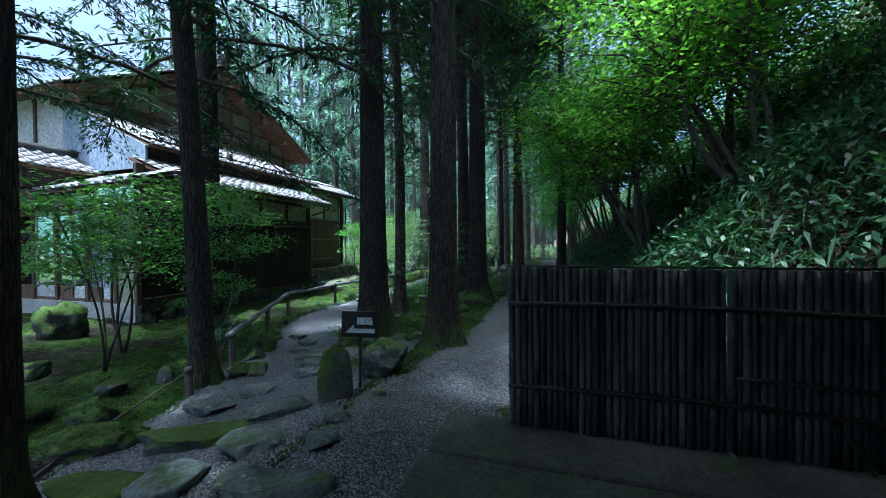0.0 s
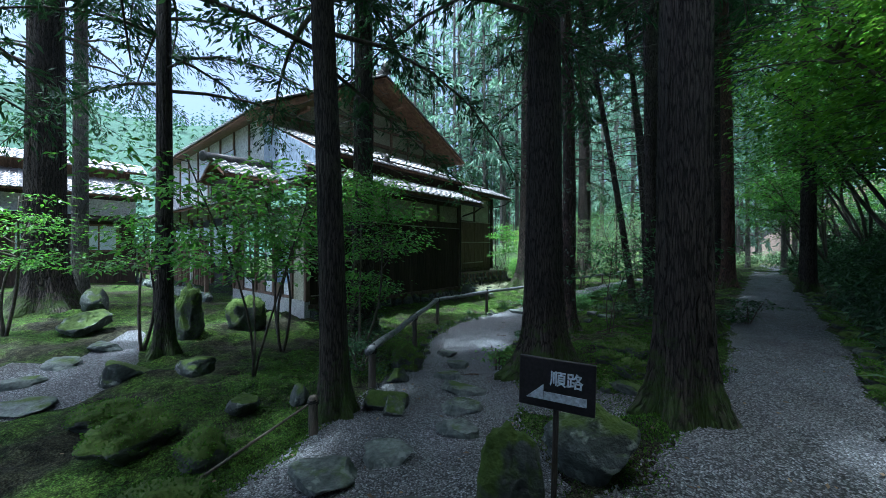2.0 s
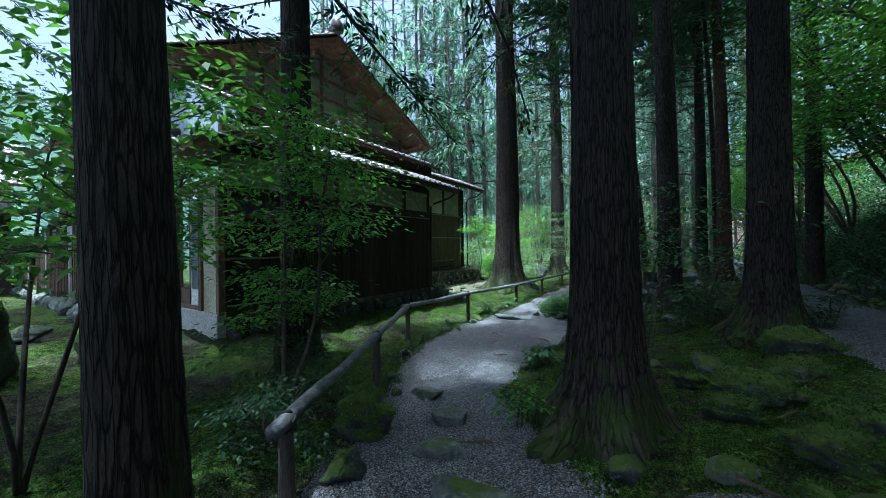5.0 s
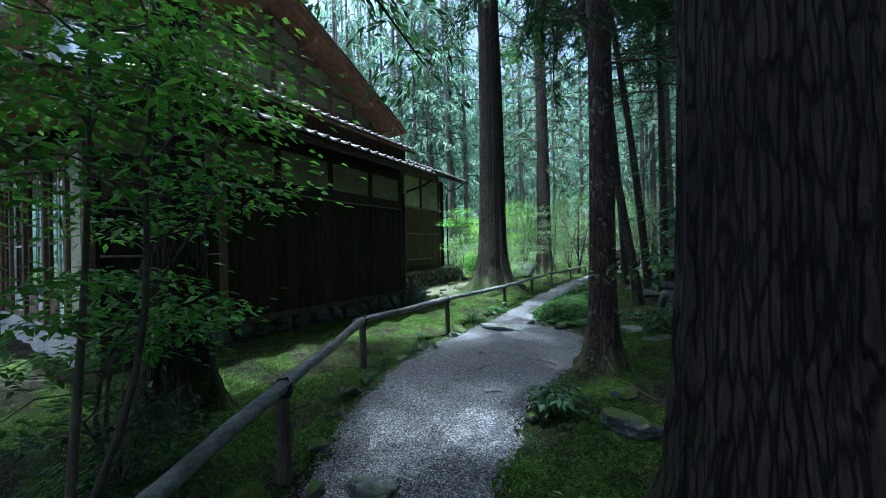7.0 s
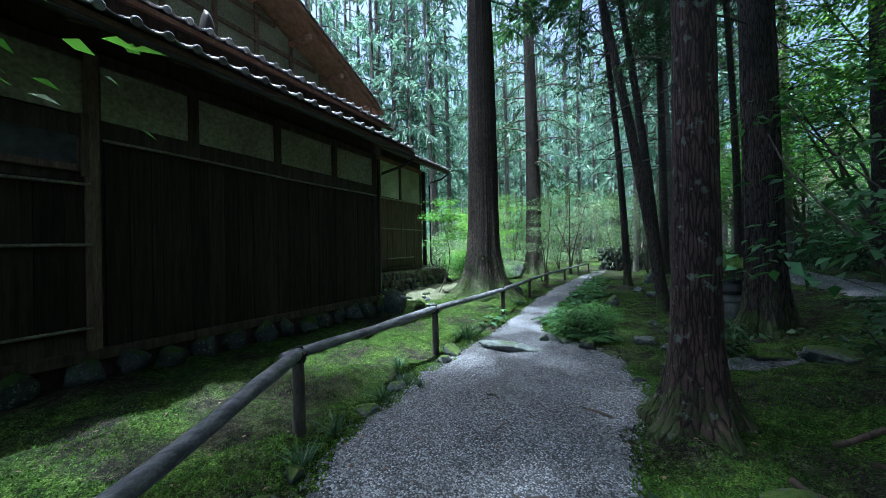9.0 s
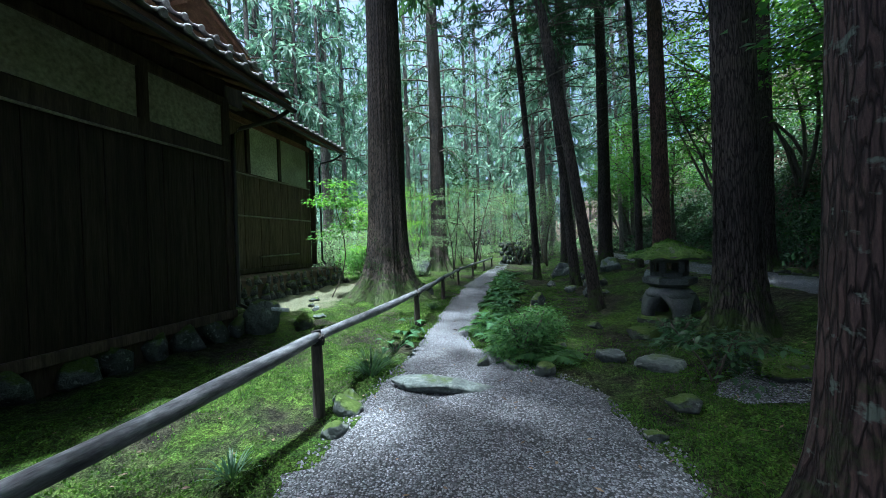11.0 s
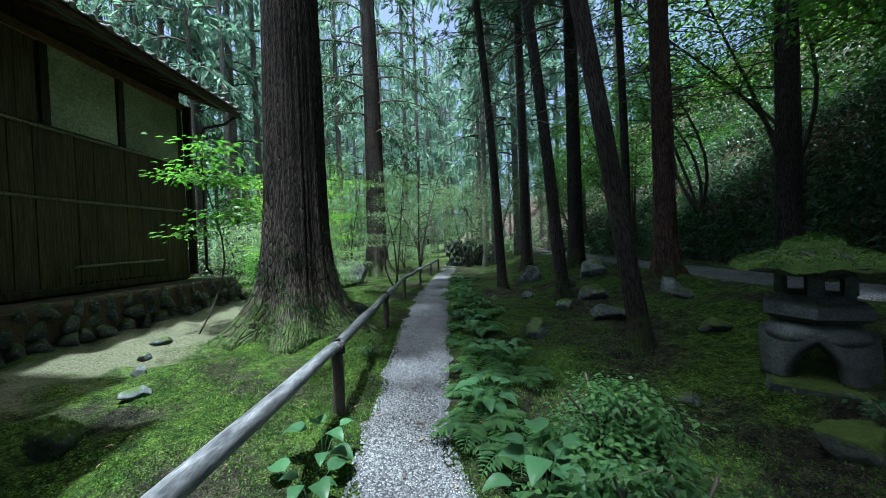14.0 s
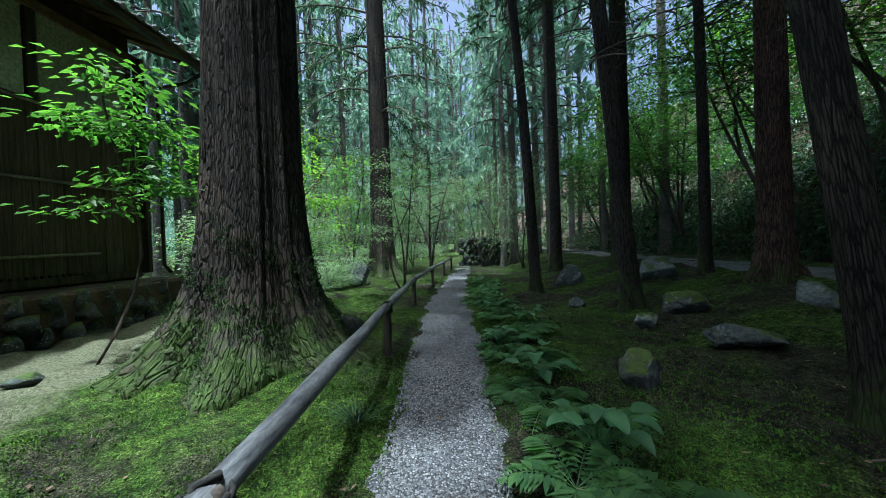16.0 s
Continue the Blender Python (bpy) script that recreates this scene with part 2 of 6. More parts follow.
LITTER = leafy("dry_leaf", (0.06, 0.04, 0.03), (0.24, 0.17, 0.12), 0.8, 0.1)
MOSS = leafy("moss_tuft", (0.028, 0.07, 0.012), (0.105, 0.19, 0.034), 0.9, 0.3)
MOSS_DARK = leafy("trunk_moss", (0.012, 0.032, 0.012), (0.05, 0.1, 0.03), 0.9, 0.2)
GROUND = ground_material()
GRAVEL = gravel_material()
PEBBLE = leafy("pebble", (0.05, 0.053, 0.061), (0.2, 0.208, 0.232), 0.8, 0.0)
STONE = surface("mossy_stone", (0.03, 0.037, 0.035), (0.1, 0.115, 0.108), 2.5, 26, 0.8, 1.0, 0.07, moss=0.8, spots=(0.2, 0.22, 0.2))
STONE_BARE = surface("grey_stone", (0.055, 0.068, 0.066), (0.15, 0.172, 0.165), 2.5, 26, 0.85, 1.0, 0.05, spots=(0.2, 0.22, 0.2), moss=0.55)
STEP_STONE = surface("worn_stepping_stone", (0.048, 0.06, 0.056), (0.135, 0.155, 0.146), 3.5, 30, 0.8, 1.0, 0.03, spots=(0.17, 0.19, 0.175), moss=0.3)
STONE_GREEN = surface("moss_covered_stone", (0.04, 0.046, 0.04), (0.11, 0.122, 0.11), 2.5, 22, 0.9, 1.0, 0.07, moss=1.25)
LANTERN_STONE = surface("lantern_granite", (0.065, 0.073, 0.071), (0.16, 0.172, 0.167), 3, 50, 0.9, 0.8, 0.012, moss=0.35)
CONCRETE = surface("stained_concrete", (0.05, 0.055, 0.045), (0.12, 0.122, 0.105), 1.5, 30, 0.8, 0.4, 0.008, moss=0.12)
FOOTING = surface("concrete_footing", (0.36, 0.37, 0.37), (0.5, 0.51, 0.5), 1.5, 30, 0.85, 0.2, 0.004)
PLASTER = surface("aged_plaster", (0.22, 0.22, 0.155), (0.36, 0.355, 0.27), 1.1, 22, 0.95, 0.3, 0.006)
PLASTER_B = surface("rough_plaster", (0.34, 0.35, 0.27), (0.54, 0.54, 0.43), 1.4, 26, 0.95, 0.8, 0.015)
WHITE_PLASTER = surface("white_plaster", (0.52, 0.54, 0.56), (0.68, 0.7, 0.71), 1.0, 16, 0.9, 0.2, 0.004)
BLUE_SHEET = surface("grey_blue_sheet", (0.22, 0.28, 0.38), (0.33, 0.39, 0.49), 1.2, 14, 0.55, 0.2, 0.004, (1, 1, 0.5))
BEAM = surface("dark_timber", (0.035, 0.026, 0.02), (0.085, 0.062, 0.046), 2, 12, 0.8, 0.4, 0.008, (8, 8, 0.8))
TIMBER = surface("weathered_timber", (0.09, 0.062, 0.045), (0.19, 0.13, 0.095), 2, 12, 0.8, 0.4, 0.008, (6, 6, 0.8))
RAFTER = surface("red_brown_timber", (0.14, 0.075, 0.05), (0.25, 0.14, 0.09), 2, 12, 0.8, 0.4, 0.006, (3, 3, 3))
BOARD = surface("bark_board", (0.014, 0.011, 0.008), (0.04, 0.03, 0.021), 2, 9, 0.9, 0.9, 0.015, (14, 14, 0.6), 0.3)
BOARD_B = surface("brown_bark_board", (0.062, 0.046, 0.032), (0.15, 0.112, 0.078), 2, 9, 0.9, 0.9, 0.015, (18, 18, 0.7), 0.12)
SPLIT = surface("split_bamboo", (0.16, 0.14, 0.11), (0.3, 0.27, 0.21), 5, 40, 0.6, 0.3, 0.004)
BAMBOO = surface("old_bamboo", (0.022, 0.024, 0.023), (0.115, 0.118, 0.108), 1.6, 22, 0.6, 0.5, 0.006, (6, 6, 1.6), 0.45)
BAMBOO_DARK = surface("dark_bamboo", (0.02, 0.018, 0.015), (0.05, 0.044, 0.036), 3, 26, 0.6, 0.4, 0.006)
LOG = surface("grey_log", (0.055, 0.058, 0.064), (0.19, 0.197, 0.21), 2.2, 11, 0.5, 0.5, 0.006, (12, 2.2, 12), 0.15)
POST = surface("dark_post", (0.05, 0.045, 0.038), (0.12, 0.1, 0.085), 3, 18, 0.85, 0.5, 0.008, (6, 6, 1))
ROPE = surface("black_rope", (0.012, 0.012, 0.012), (0.03, 0.028, 0.026), 40, 120, 0.9, 0.6, 0.004)
TILE = surface("grey_roof_tile", (0.19, 0.18, 0.185), (0.35, 0.335, 0.34), 2.0, 30, 0.3, 0.15, 0.004, vary=0.35, spec=0.7)
RIDGE_TILE = surface("dark_ridge_tile", (0.07, 0.068, 0.07), (0.16, 0.155, 0.157), 3.0, 30, 0.4, 0.3, 0.006)
BOARD_BLACK = surface("black_sign_board", (0.014, 0.013, 0.016), (0.024, 0.022, 0.026), 4, 60, 0.5, 0.1, 0.002)
WHITE_PAINT = surface("white_paint", (0.6, 0.66, 0.75), (0.72, 0.78, 0.85), 8, 60, 0.6, 0.1, 0.002)
PIPE = surface("dark_drainpipe", (0.03, 0.026, 0.024), (0.05, 0.044, 0.04), 4, 40, 0.4, 0.1, 0.002)
PIPE_WHITE = surface("pale_pipe", (0.5, 0.52, 0.6), (0.62, 0.64, 0.7), 4, 40, 0.35, 0.1, 0.002)
PAPER = surface("white_screen_paper", (0.55, 0.62, 0.72), (0.68, 0.74, 0.82), 2, 40, 0.9, 0.1, 0.002)
# Dimness of the rooms put into an opaque colour, for panes and veranda back.
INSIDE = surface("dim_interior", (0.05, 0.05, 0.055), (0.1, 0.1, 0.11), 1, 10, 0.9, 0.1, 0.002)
# Blue-green haze of distance is mixed into this leaf colour.
FAR_TREES = leafy("far_forest", (0.042, 0.09, 0.068), (0.088, 0.165, 0.118), 0.9, 0.2)


def glass_material():
    m, nt, bsdf = shader("window_glass")
    bsdf.inputs["Base Color"].default_value = (0.9, 0.95, 1, 1)
    bsdf.inputs["Transmission Weight"].default_value = 1.0
    bsdf.inputs["Roughness"].default_value = 0.02
    bsdf.inputs["IOR"].default_value = 1.15
    return m


GLASS = glass_material()

# ---- mesh helpers ----
def mesh(name, verts, faces, smooth=False):
    """A mesh from numpy arrays; all faces have the same number of corners."""
    verts, faces = np.asarray(verts, dtype=np.float32), np.asarray(faces, dtype=np.int32)
    me = bpy.data.meshes.new(name)
    me.vertices.add(len(verts))
    me.vertices.foreach_set("co", verts.ravel())
    n, k = faces.shape
    me.loops.add(n * k)
    me.loops.foreach_set("vertex_index", faces.ravel())
    me.polygons.add(n)
    me.polygons.foreach_set("loop_start", np.arange(0, n * k, k, dtype=np.int32))
    if smooth:
        me.polygons.foreach_set("use_smooth", np.ones(n, dtype=bool))
    me.update(calc_edges=True)
    return me


def put(name, me, material, parent=None, label="", m=None):
    """Link a mesh as one object, under a thing or a part if one is given."""
    if not me.materials:
        me.materials.append(material)
    ob = new(name, me)
    if parent is not None:
        ob.parent = parent
    if m is not None:
        ob.matrix_basis = m
    if label:
        ob["label"] = label
    return ob


def part(name, bm, material, parent=None, label="", smooth=False, m=None):
    me = bpy.data.meshes.new(name)
    bm.to_mesh(me)
    bm.free()
    if smooth:
        me.polygons.foreach_set("use_smooth", np.ones(len(me.polygons), dtype=bool))
    return put(name, me, material, parent, label, m)


def empty(name, label, category, group="", m=None):
    ob = new(name)
    if m is not None:
        ob.matrix_basis = m
    return tagged(ob, label, category, group)


def box_into(bm, lo, hi, bevel=0.0, m=None):
    """A box between two corners, with bevelled edges."""
    c, s = (Vector(lo) + Vector(hi)) / 2, Vector(hi) - Vector(lo)
    made = bmesh.ops.create_cube(bm, size=1.0)["verts"]
    for v in made:
        v.co = Vector((v.co.x * s.x, v.co.y * s.y, v.co.z * s.z)) + c
    if bevel:
        edges = {e for v in made for e in v.link_edges}
        made = bmesh.ops.bevel(bm, geom=list(edges), offset=bevel, segments=1, affect="EDGES", profile=0.5)["verts"]
    if m is not None:
        for v in {v for v in made if v.is_valid}:
            v.co = m @ v.co
    return bm


def box(lo, hi, bevel=0.0, m=None):
    return box_into(bmesh.new(), lo, hi, bevel, m)


def tube(points, radii, seg=8, wobble=0.0, seed=0, cap=True):
    """Verts and quads of a round bar along points."""
    rng = np.random.default_rng(seed)
    p = np.asarray(points, dtype=float)
    r = np.broadcast_to(np.asarray(radii, dtype=float), (len(p),))
    t = np.gradient(p, axis=0)
    t /= np.linalg.norm(t, axis=1)[:, None] + 1e-9
    ref = np.where(np.abs(t[:, 2:3]) > 0.9, [[1.0, 0, 0]], [[0, 0, 1.0]])
    u = np.cross(t, ref)
    u /= np.linalg.norm(u, axis=1)[:, None] + 1e-9
    w = np.cross(t, u)
    a = np.linspace(0, 2 * np.pi, seg, endpoint=False)
    rr = r[:, None] * (1 + wobble * rng.standard_normal((len(p), seg)))
    v = p[:, None] + rr[..., None] * (np.cos(a)[None, :, None] * u[:, None] + np.sin(a)[None, :, None] * w[:, None])
    n = len(p)
    i, j = np.meshgrid(np.arange(n - 1), np.arange(seg), indexing="ij")
    k = (j + 1) % seg
    f = np.stack([i * seg + j, i * seg + k, (i + 1) * seg + k, (i + 1) * seg + j], -1).reshape(-1, 4)
    verts = v.reshape(-1, 3)
    if cap:
        verts = np.vstack([verts, p[0], p[-1]])
        b, e = n * seg, n * seg + 1
        ja = np.arange(seg)
        kb = (ja + 1) % seg
        f = np.vstack([f, np.stack([kb, ja, np.full(seg, b), np.full(seg, b)], -1)[:, :4], np.stack([(n - 1) * seg + ja, (n - 1) * seg + kb, np.full(seg, e), np.full(seg, e)], -1)])
    return verts, f


def tube_mesh(name, points, radii, seg=8, wobble=0.0, seed=0):
    v, f = tube(points, radii, seg, wobble, seed)
    me = bpy.data.meshes.new(name)
    me.from_pydata(v.tolist(), [], [list(dict.fromkeys(q)) for q in f.tolist()])
    me.polygons.foreach_set("use_smooth", np.ones(len(me.polygons), dtype=bool))
    me.update()
    return me


def joined(pieces):
    """Several (verts, faces) as one."""
    vs, fs, n = [], [], 0
    for v, f in pieces:
        vs.append(v)
        fs.append(np.asarray(f) + n)
        n += len(v)
    return np.vstack(vs), np.vstack(fs)


def unit(v):
    return v / (np.linalg.norm(v, axis=-1, keepdims=True) + 1e-9)


def leaves(centres, ways, ups, length, width, fold=0.12, tipdroop=0.0):
    """Pointed leaves: each a base, two edges and a tip, folded along the middle. Two triangles a half, as quads."""
    c, d, n = np.asarray(centres), unit(np.asarray(ways)), np.asarray(ups)
    s = unit(np.cross(d, n))
    n = unit(np.cross(s, d))
    L, W = np.broadcast_to(length, (len(c),))[:, None], np.broadcast_to(width, (len(c),))[:, None]
    base, tip = c, c + d * L
    tip = tip - np.array([0, 0, 1.0]) * L * tipdroop
    mid = c + d * L * 0.45
    left, right = mid + s * W / 2 + n * W * fold, mid - s * W / 2 + n * W * fold
    v = np.stack([base, right, tip, left], 1).reshape(-1, 3)
    f = np.arange(len(v)).reshape(-1, 4)
    return v, f


# ---- the lie of the land ----
def ease(v):
    v = np.clip(v, 0, 1)
    return v * v * (3 - 2 * v)


def waves(x, y):
    return (0.020 * np.sin(1.7 * x + 0.6 * y + 0.4) * np.sin(1.3 * y - 0.5 * x) + 0.018 * np.sin(4.1 * x + 1.1) * np.sin(3.7 * y + 0.7 * x)
            + 0.010 * np.sin(9.3 * x + 3 * y) * np.sin(8.7 * y - 2.2 * x))


LOWER = ([-1, 1.5, 2.5, 3.2, 3.6, 4.1, 4.5, 5.2, 5.6, 6.0, 6.5, 7.5, 9, 10, 11, 11.6, 12.2, 13, 17.5, 20, 30, 45],
         [-3.2, -3.5, -3.75, -4.1, -4.3, -4.55, -4.75, -5.1, -5.3, -5.5, -5.75, -6.25, -6.5, -6.6, -6.6, -6.55, -6.55, -6.6, -6.85, -6.9, -6.4, -5.6],
         [-1.75, -1.75, -1.75, -1.8, -2.0, -2.5, -2.75, -2.95, -3.45, -3.8, -4.3, -4.45, -4.4, -4.3, -4.6, -5.2, -5.8, -6.0, -6.0, -6.1, -5.7, -5.0])
UPPER = ([-1, 2.5, 3.2, 3.6, 4.2, 5, 7, 11, 19, 30, 45],
         [-1.75, -1.75, -1.75, -1.62, -1.5, -1.25, -1.2, -1.3, -0.97, -0.6, 0.2],
         [0.3, -0.35, -0.3, -0.3, -0.28, -0.25, -0.1, 0.16, 0.5, 0.9, 1.6])
GARDEN = ([1.0, 1.3, 1.7, 2.0, 2.4, 2.7, 2.9], [-8.2, -8.9, -8.4, -8.7, -9.5, -10.1, -10.0], [-6.8, -6.3, -6.3, -6.7, -7.4, -8.8, -9.6])
LINK = ([10.55, 10.8, 11.1, 11.3], [-3.6, -3.75, -3.6, -3.3], [-3.3, -2.8, -2.75, -3.1])
CROSS = ([4.4, 4.65, 5.0, 5.35], [-2.55, -2.98, -2.95, -2.6], [-2.15, -1.75, -1.6, -2.1])


def off_path(x, y):
    """How far a place lies beside the nearest gravel, in metres."""
    away = np.full(np.shape(x), 9.0)
    for ys, a, b in (LOWER, UPPER, GARDEN, LINK, CROSS):
        la, lb = np.interp(y, ys, a), np.interp(y, ys, b)
        end = np.maximum(np.maximum(ys[0] - y, y - ys[-1]), 0)
        away = np.minimum(away, np.maximum(np.maximum(la - x, x - lb), 0) + end)
    return away


def cushions(x, y):
    """Soft swells of moss, a hand to an arm wide."""
    a = np.sin(2.9 * x + 1.3 * np.sin(1.7 * y)) * np.sin(3.3 * y + 1.1 * np.sin(2.3 * x))
    b = np.sin(7.3 * x + 1.7 * np.sin(3.1 * y) + 2) * np.sin(6.7 * y + 1.5 * np.sin(4.3 * x))
    c = np.sin(15.1 * x + 2 * np.sin(5 * y)) * np.sin(14.3 * y + 2 * np.sin(6 * x) + 1)
    return 0.05 * np.abs(a) ** 0.8 + 0.045 * np.maximum(b, -0.2) + 0.014 * c


def land(x, y):
    """Height of the ground: garden, dip of the lower path, and the hillside beyond the upper path."""
    x, y = np.asarray(x, dtype=float), np.asarray(y, dtype=float)
    a = ease((-x - 1.0) / 3.5) * (0.6 + 0.4 * ease((y - 2) / 4))
    z = 0.08 - 0.5 * a + 0.12 * ease((-x - 7) / 4) - 0.05 * ease((y - 7) / 6)
    edge = 0.95 + 0.03 * np.clip(y - 3, 0, 60) + 2.4 * (1 - ease((y - 2.75) / 0.7))
    up = np.clip(x - edge, 0, 16)
    hill = 0.95 * up * ease(up / 0.9 + 0.15) + ease(up / 2) * (0.35 * np.sin(0.7 * x + 1.1 * y) + 0.2 * np.sin(2.1 * y - 1.3 * x))
    moss = cushions(x, y) * ease(off_path(x, y) / 0.3) * ease((x + 16) / 3) * ease((26 - y) / 4) * ease((y - 0.5) / 1.0) * (1 - ease((x + 1.7) / 0.5) * (1 - ease((y - 2.8) / 0.5)))
    return z + waves(x, y) * ease((x + 60) / 30) + moss + np.where(up > 0, hill, 0)


def gz(x, y):
    return float(land(x, y))


# ---- ground, paths ----
gx = np.concatenate([-np.geomspace(400, 14.5, 26), np.arange(-14, 4.5, 0.085), np.geomspace(4.7, 400, 40)])
gy = np.concatenate([-np.geomspace(300, 2.2, 20), np.arange(-2, 26, 0.085), np.geomspace(26.3, 500, 34)])
X, Y = np.meshgrid(gx, gy, indexing="ij")
V = np.stack([X, Y, land(X, Y)], -1).reshape(-1, 3)
i, j = np.meshgrid(np.arange(len(gx) - 1), np.arange(len(gy) - 1), indexing="ij")
n = len(gy)
Fq = np.stack([i * n + j, (i + 1) * n + j, (i + 1) * n + j + 1, i * n + j + 1], -1).reshape(-1, 4)
tagged(put("ground", mesh("ground", V, Fq, True), GROUND), "mossy garden floor rising to a leaf-littered hillside", "ground", kind="structure")

def gravel_strip(outline, y0=-1, y1=22):
    ys = np.concatenate([np.arange(y0, y1, 0.09), np.arange(22, 45, 0.5)]) if y1 == 22 else np.arange(y0, y1, 0.06)
    wob = lambda k: 0.05 * np.sin(5.1 * ys + k) + 0.04 * np.sin(11.7 * ys + 2 * k) + 0.02 * np.sin(27 * ys + k)
    a = np.interp(ys, outline[0], outline[1]) + wob(1.0) * (ys > 2.7)
    b = np.interp(ys, outline[0], outline[2]) + wob(3.1) * (ys > 2.7)
    u = np.linspace(0, 1, 17)
    xs = a[:, None] + (b - a)[:, None] * u
    yy = np.broadcast_to(ys[:, None], xs.shape)
    lift = 0.016 * np.minimum(1, np.minimum(u, 1 - u) * 12)[None] - 0.006 + 0.002 * np.sin(13 * xs + 3 * yy) * np.sin(11 * yy)
    v = np.stack([xs, yy, land(xs, yy) + lift], -1).reshape(-1, 3)
    p, q = np.meshgrid(np.arange(len(ys) - 1), np.arange(16), indexing="ij")
    return v, np.stack([p * 17 + q, p * 17 + q + 1, (p + 1) * 17 + q + 1, (p + 1) * 17 + q], -1).reshape(-1, 4)


tagged(put("path_lower", mesh("path_lower", *gravel_strip(LOWER), True), GRAVEL), "narrow grey gravel garden path", "path", kind="structure")
tagged(put("path_upper", mesh("path_upper", *gravel_strip(UPPER), True), GRAVEL), "wide grey gravel path along the hillside", "path", kind="structure")


def pebbles(name, outline, count, y0, y1, seed):
    rng = np.random.default_rng(seed)
    y = y0 + (y1 - y0) * rng.random(count) ** 1.3
    a, b = np.interp(y, outline[0], outline[1]), np.interp(y, outline[0], outline[2])
    x = a + (b - a) * (rng.random(count) * 1.02 - 0.01)
    r = rng.uniform(0.005, 0.013, count)
    peak = np.array([[1, 0, -0.5], [0, 1, -0.5], [-1, 0, -0.5], [0, -1, -0.5], [0, 0, 0.8]])
    v = peak[None] * r[:, None, None] * rng.uniform(0.6, 1.3, (count, 5, 1)) * rng.uniform(0.7, 1.3, (count, 1, 3))
    v = v + np.stack([x, y, land(x, y) + 0.012], -1)[:, None]
    tri = np.array([[0, 1, 4], [1, 2, 4], [2, 3, 4], [3, 0, 4]])
    f = (np.arange(count)[:, None, None] * 5 + tri[None]).reshape(-1, 3)
    tagged(put(name, mesh(name, v.reshape(-1, 3), f), PEBBLE), "loose grey gravel on the garden path", "gravel", kind="stuff")


tagged(put("path_link", mesh("path_link", *gravel_strip(LINK, 10.55, 11.3), True), GRAVEL), "patch of grey gravel between moss", "path", kind="structure")
tagged(put("path_cross", mesh("path_cross", *gravel_strip(CROSS, 4.4, 5.35), True), GRAVEL), "patch of grey gravel between moss", "path", kind="structure")
tagged(put("path_garden", mesh("path_garden", *gravel_strip(GARDEN, 1.0, 2.9), True), GRAVEL), "patch of grey gravel among garden stones", "path", kind="structure")
pebbles("loose_gravel", LOWER, 42000, 0.8, 17, 5)
pebbles("loose_gravel", UPPER, 9000, 1.8, 9, 6)

slab = empty("concrete_slab", "damp stained concrete slabs under a bamboo fence", "paving")
part("slab_piece", box((-0.8, 2.245, -0.1), (3.4, 2.82, 0.115), 0.012), CONCRETE, slab)
part("slab_piece", box((-0.83, -1.5, -0.1), (3.4, 2.23, 0.11), 0.012), CONCRETE, slab)


# ---- rocks ----
def rock_mesh(name, w, d, h, seed, flat=False, sub=4, soft=False):
    bm = bmesh.new()
    bmesh.ops.create_icosphere(bm, subdivisions=sub, radius=1.0)
    off = Vector((seed * 3.7, seed * 1.3, seed * 2.1))
    rr = random.Random(seed)
    cuts = []
    for _ in range(0 if soft else 12):
        n = Vector((rr.gauss(0, 1), rr.gauss(0, 1), rr.gauss(0, 0.8))).normalized()
        cuts.append((n, rr.uniform(0.42, 0.8)))
    for v in bm.verts:
        for n, dist in cuts:
            over = v.co.dot(n) - dist
            if over > 0:
                v.co -= n * over * 0.88
        v.co *= 1.15
    for v in bm.verts:
        p = v.co.copy()
        if soft:
            p *= 1 + 0.3 * noise.noise(p * 1.4 - off) + 0.12 * noise.noise(p * 3.6 - off)
        k = 1 + 0.22 * noise.noise(p * 0.9 + off) + 0.10 * noise.noise(p * 2.3 + off) + 0.09 * noise.noise(p * 5 + off) + 0.06 * noise.noise(p * 11 + off) + 0.03 * noise.noise(p * 23 + off)
        z = p.z * k
        if flat:
            z = max(-0.8, min(z, 0.5 + 0.10 * noise.noise(p * 2 + off) + 0.05 * noise.noise(p * 6 + off)))
        v.co = Vector((p.x * k * w / 2, p.y * k * d / 2, z * h))
    me = bpy.data.meshes.new(name)
    bm.to_mesh(me)
    bm.free()
    me.polygons.foreach_set("use_smooth", np.ones(len(me.polygons), dtype=bool))
    return me


rock_count = [0]


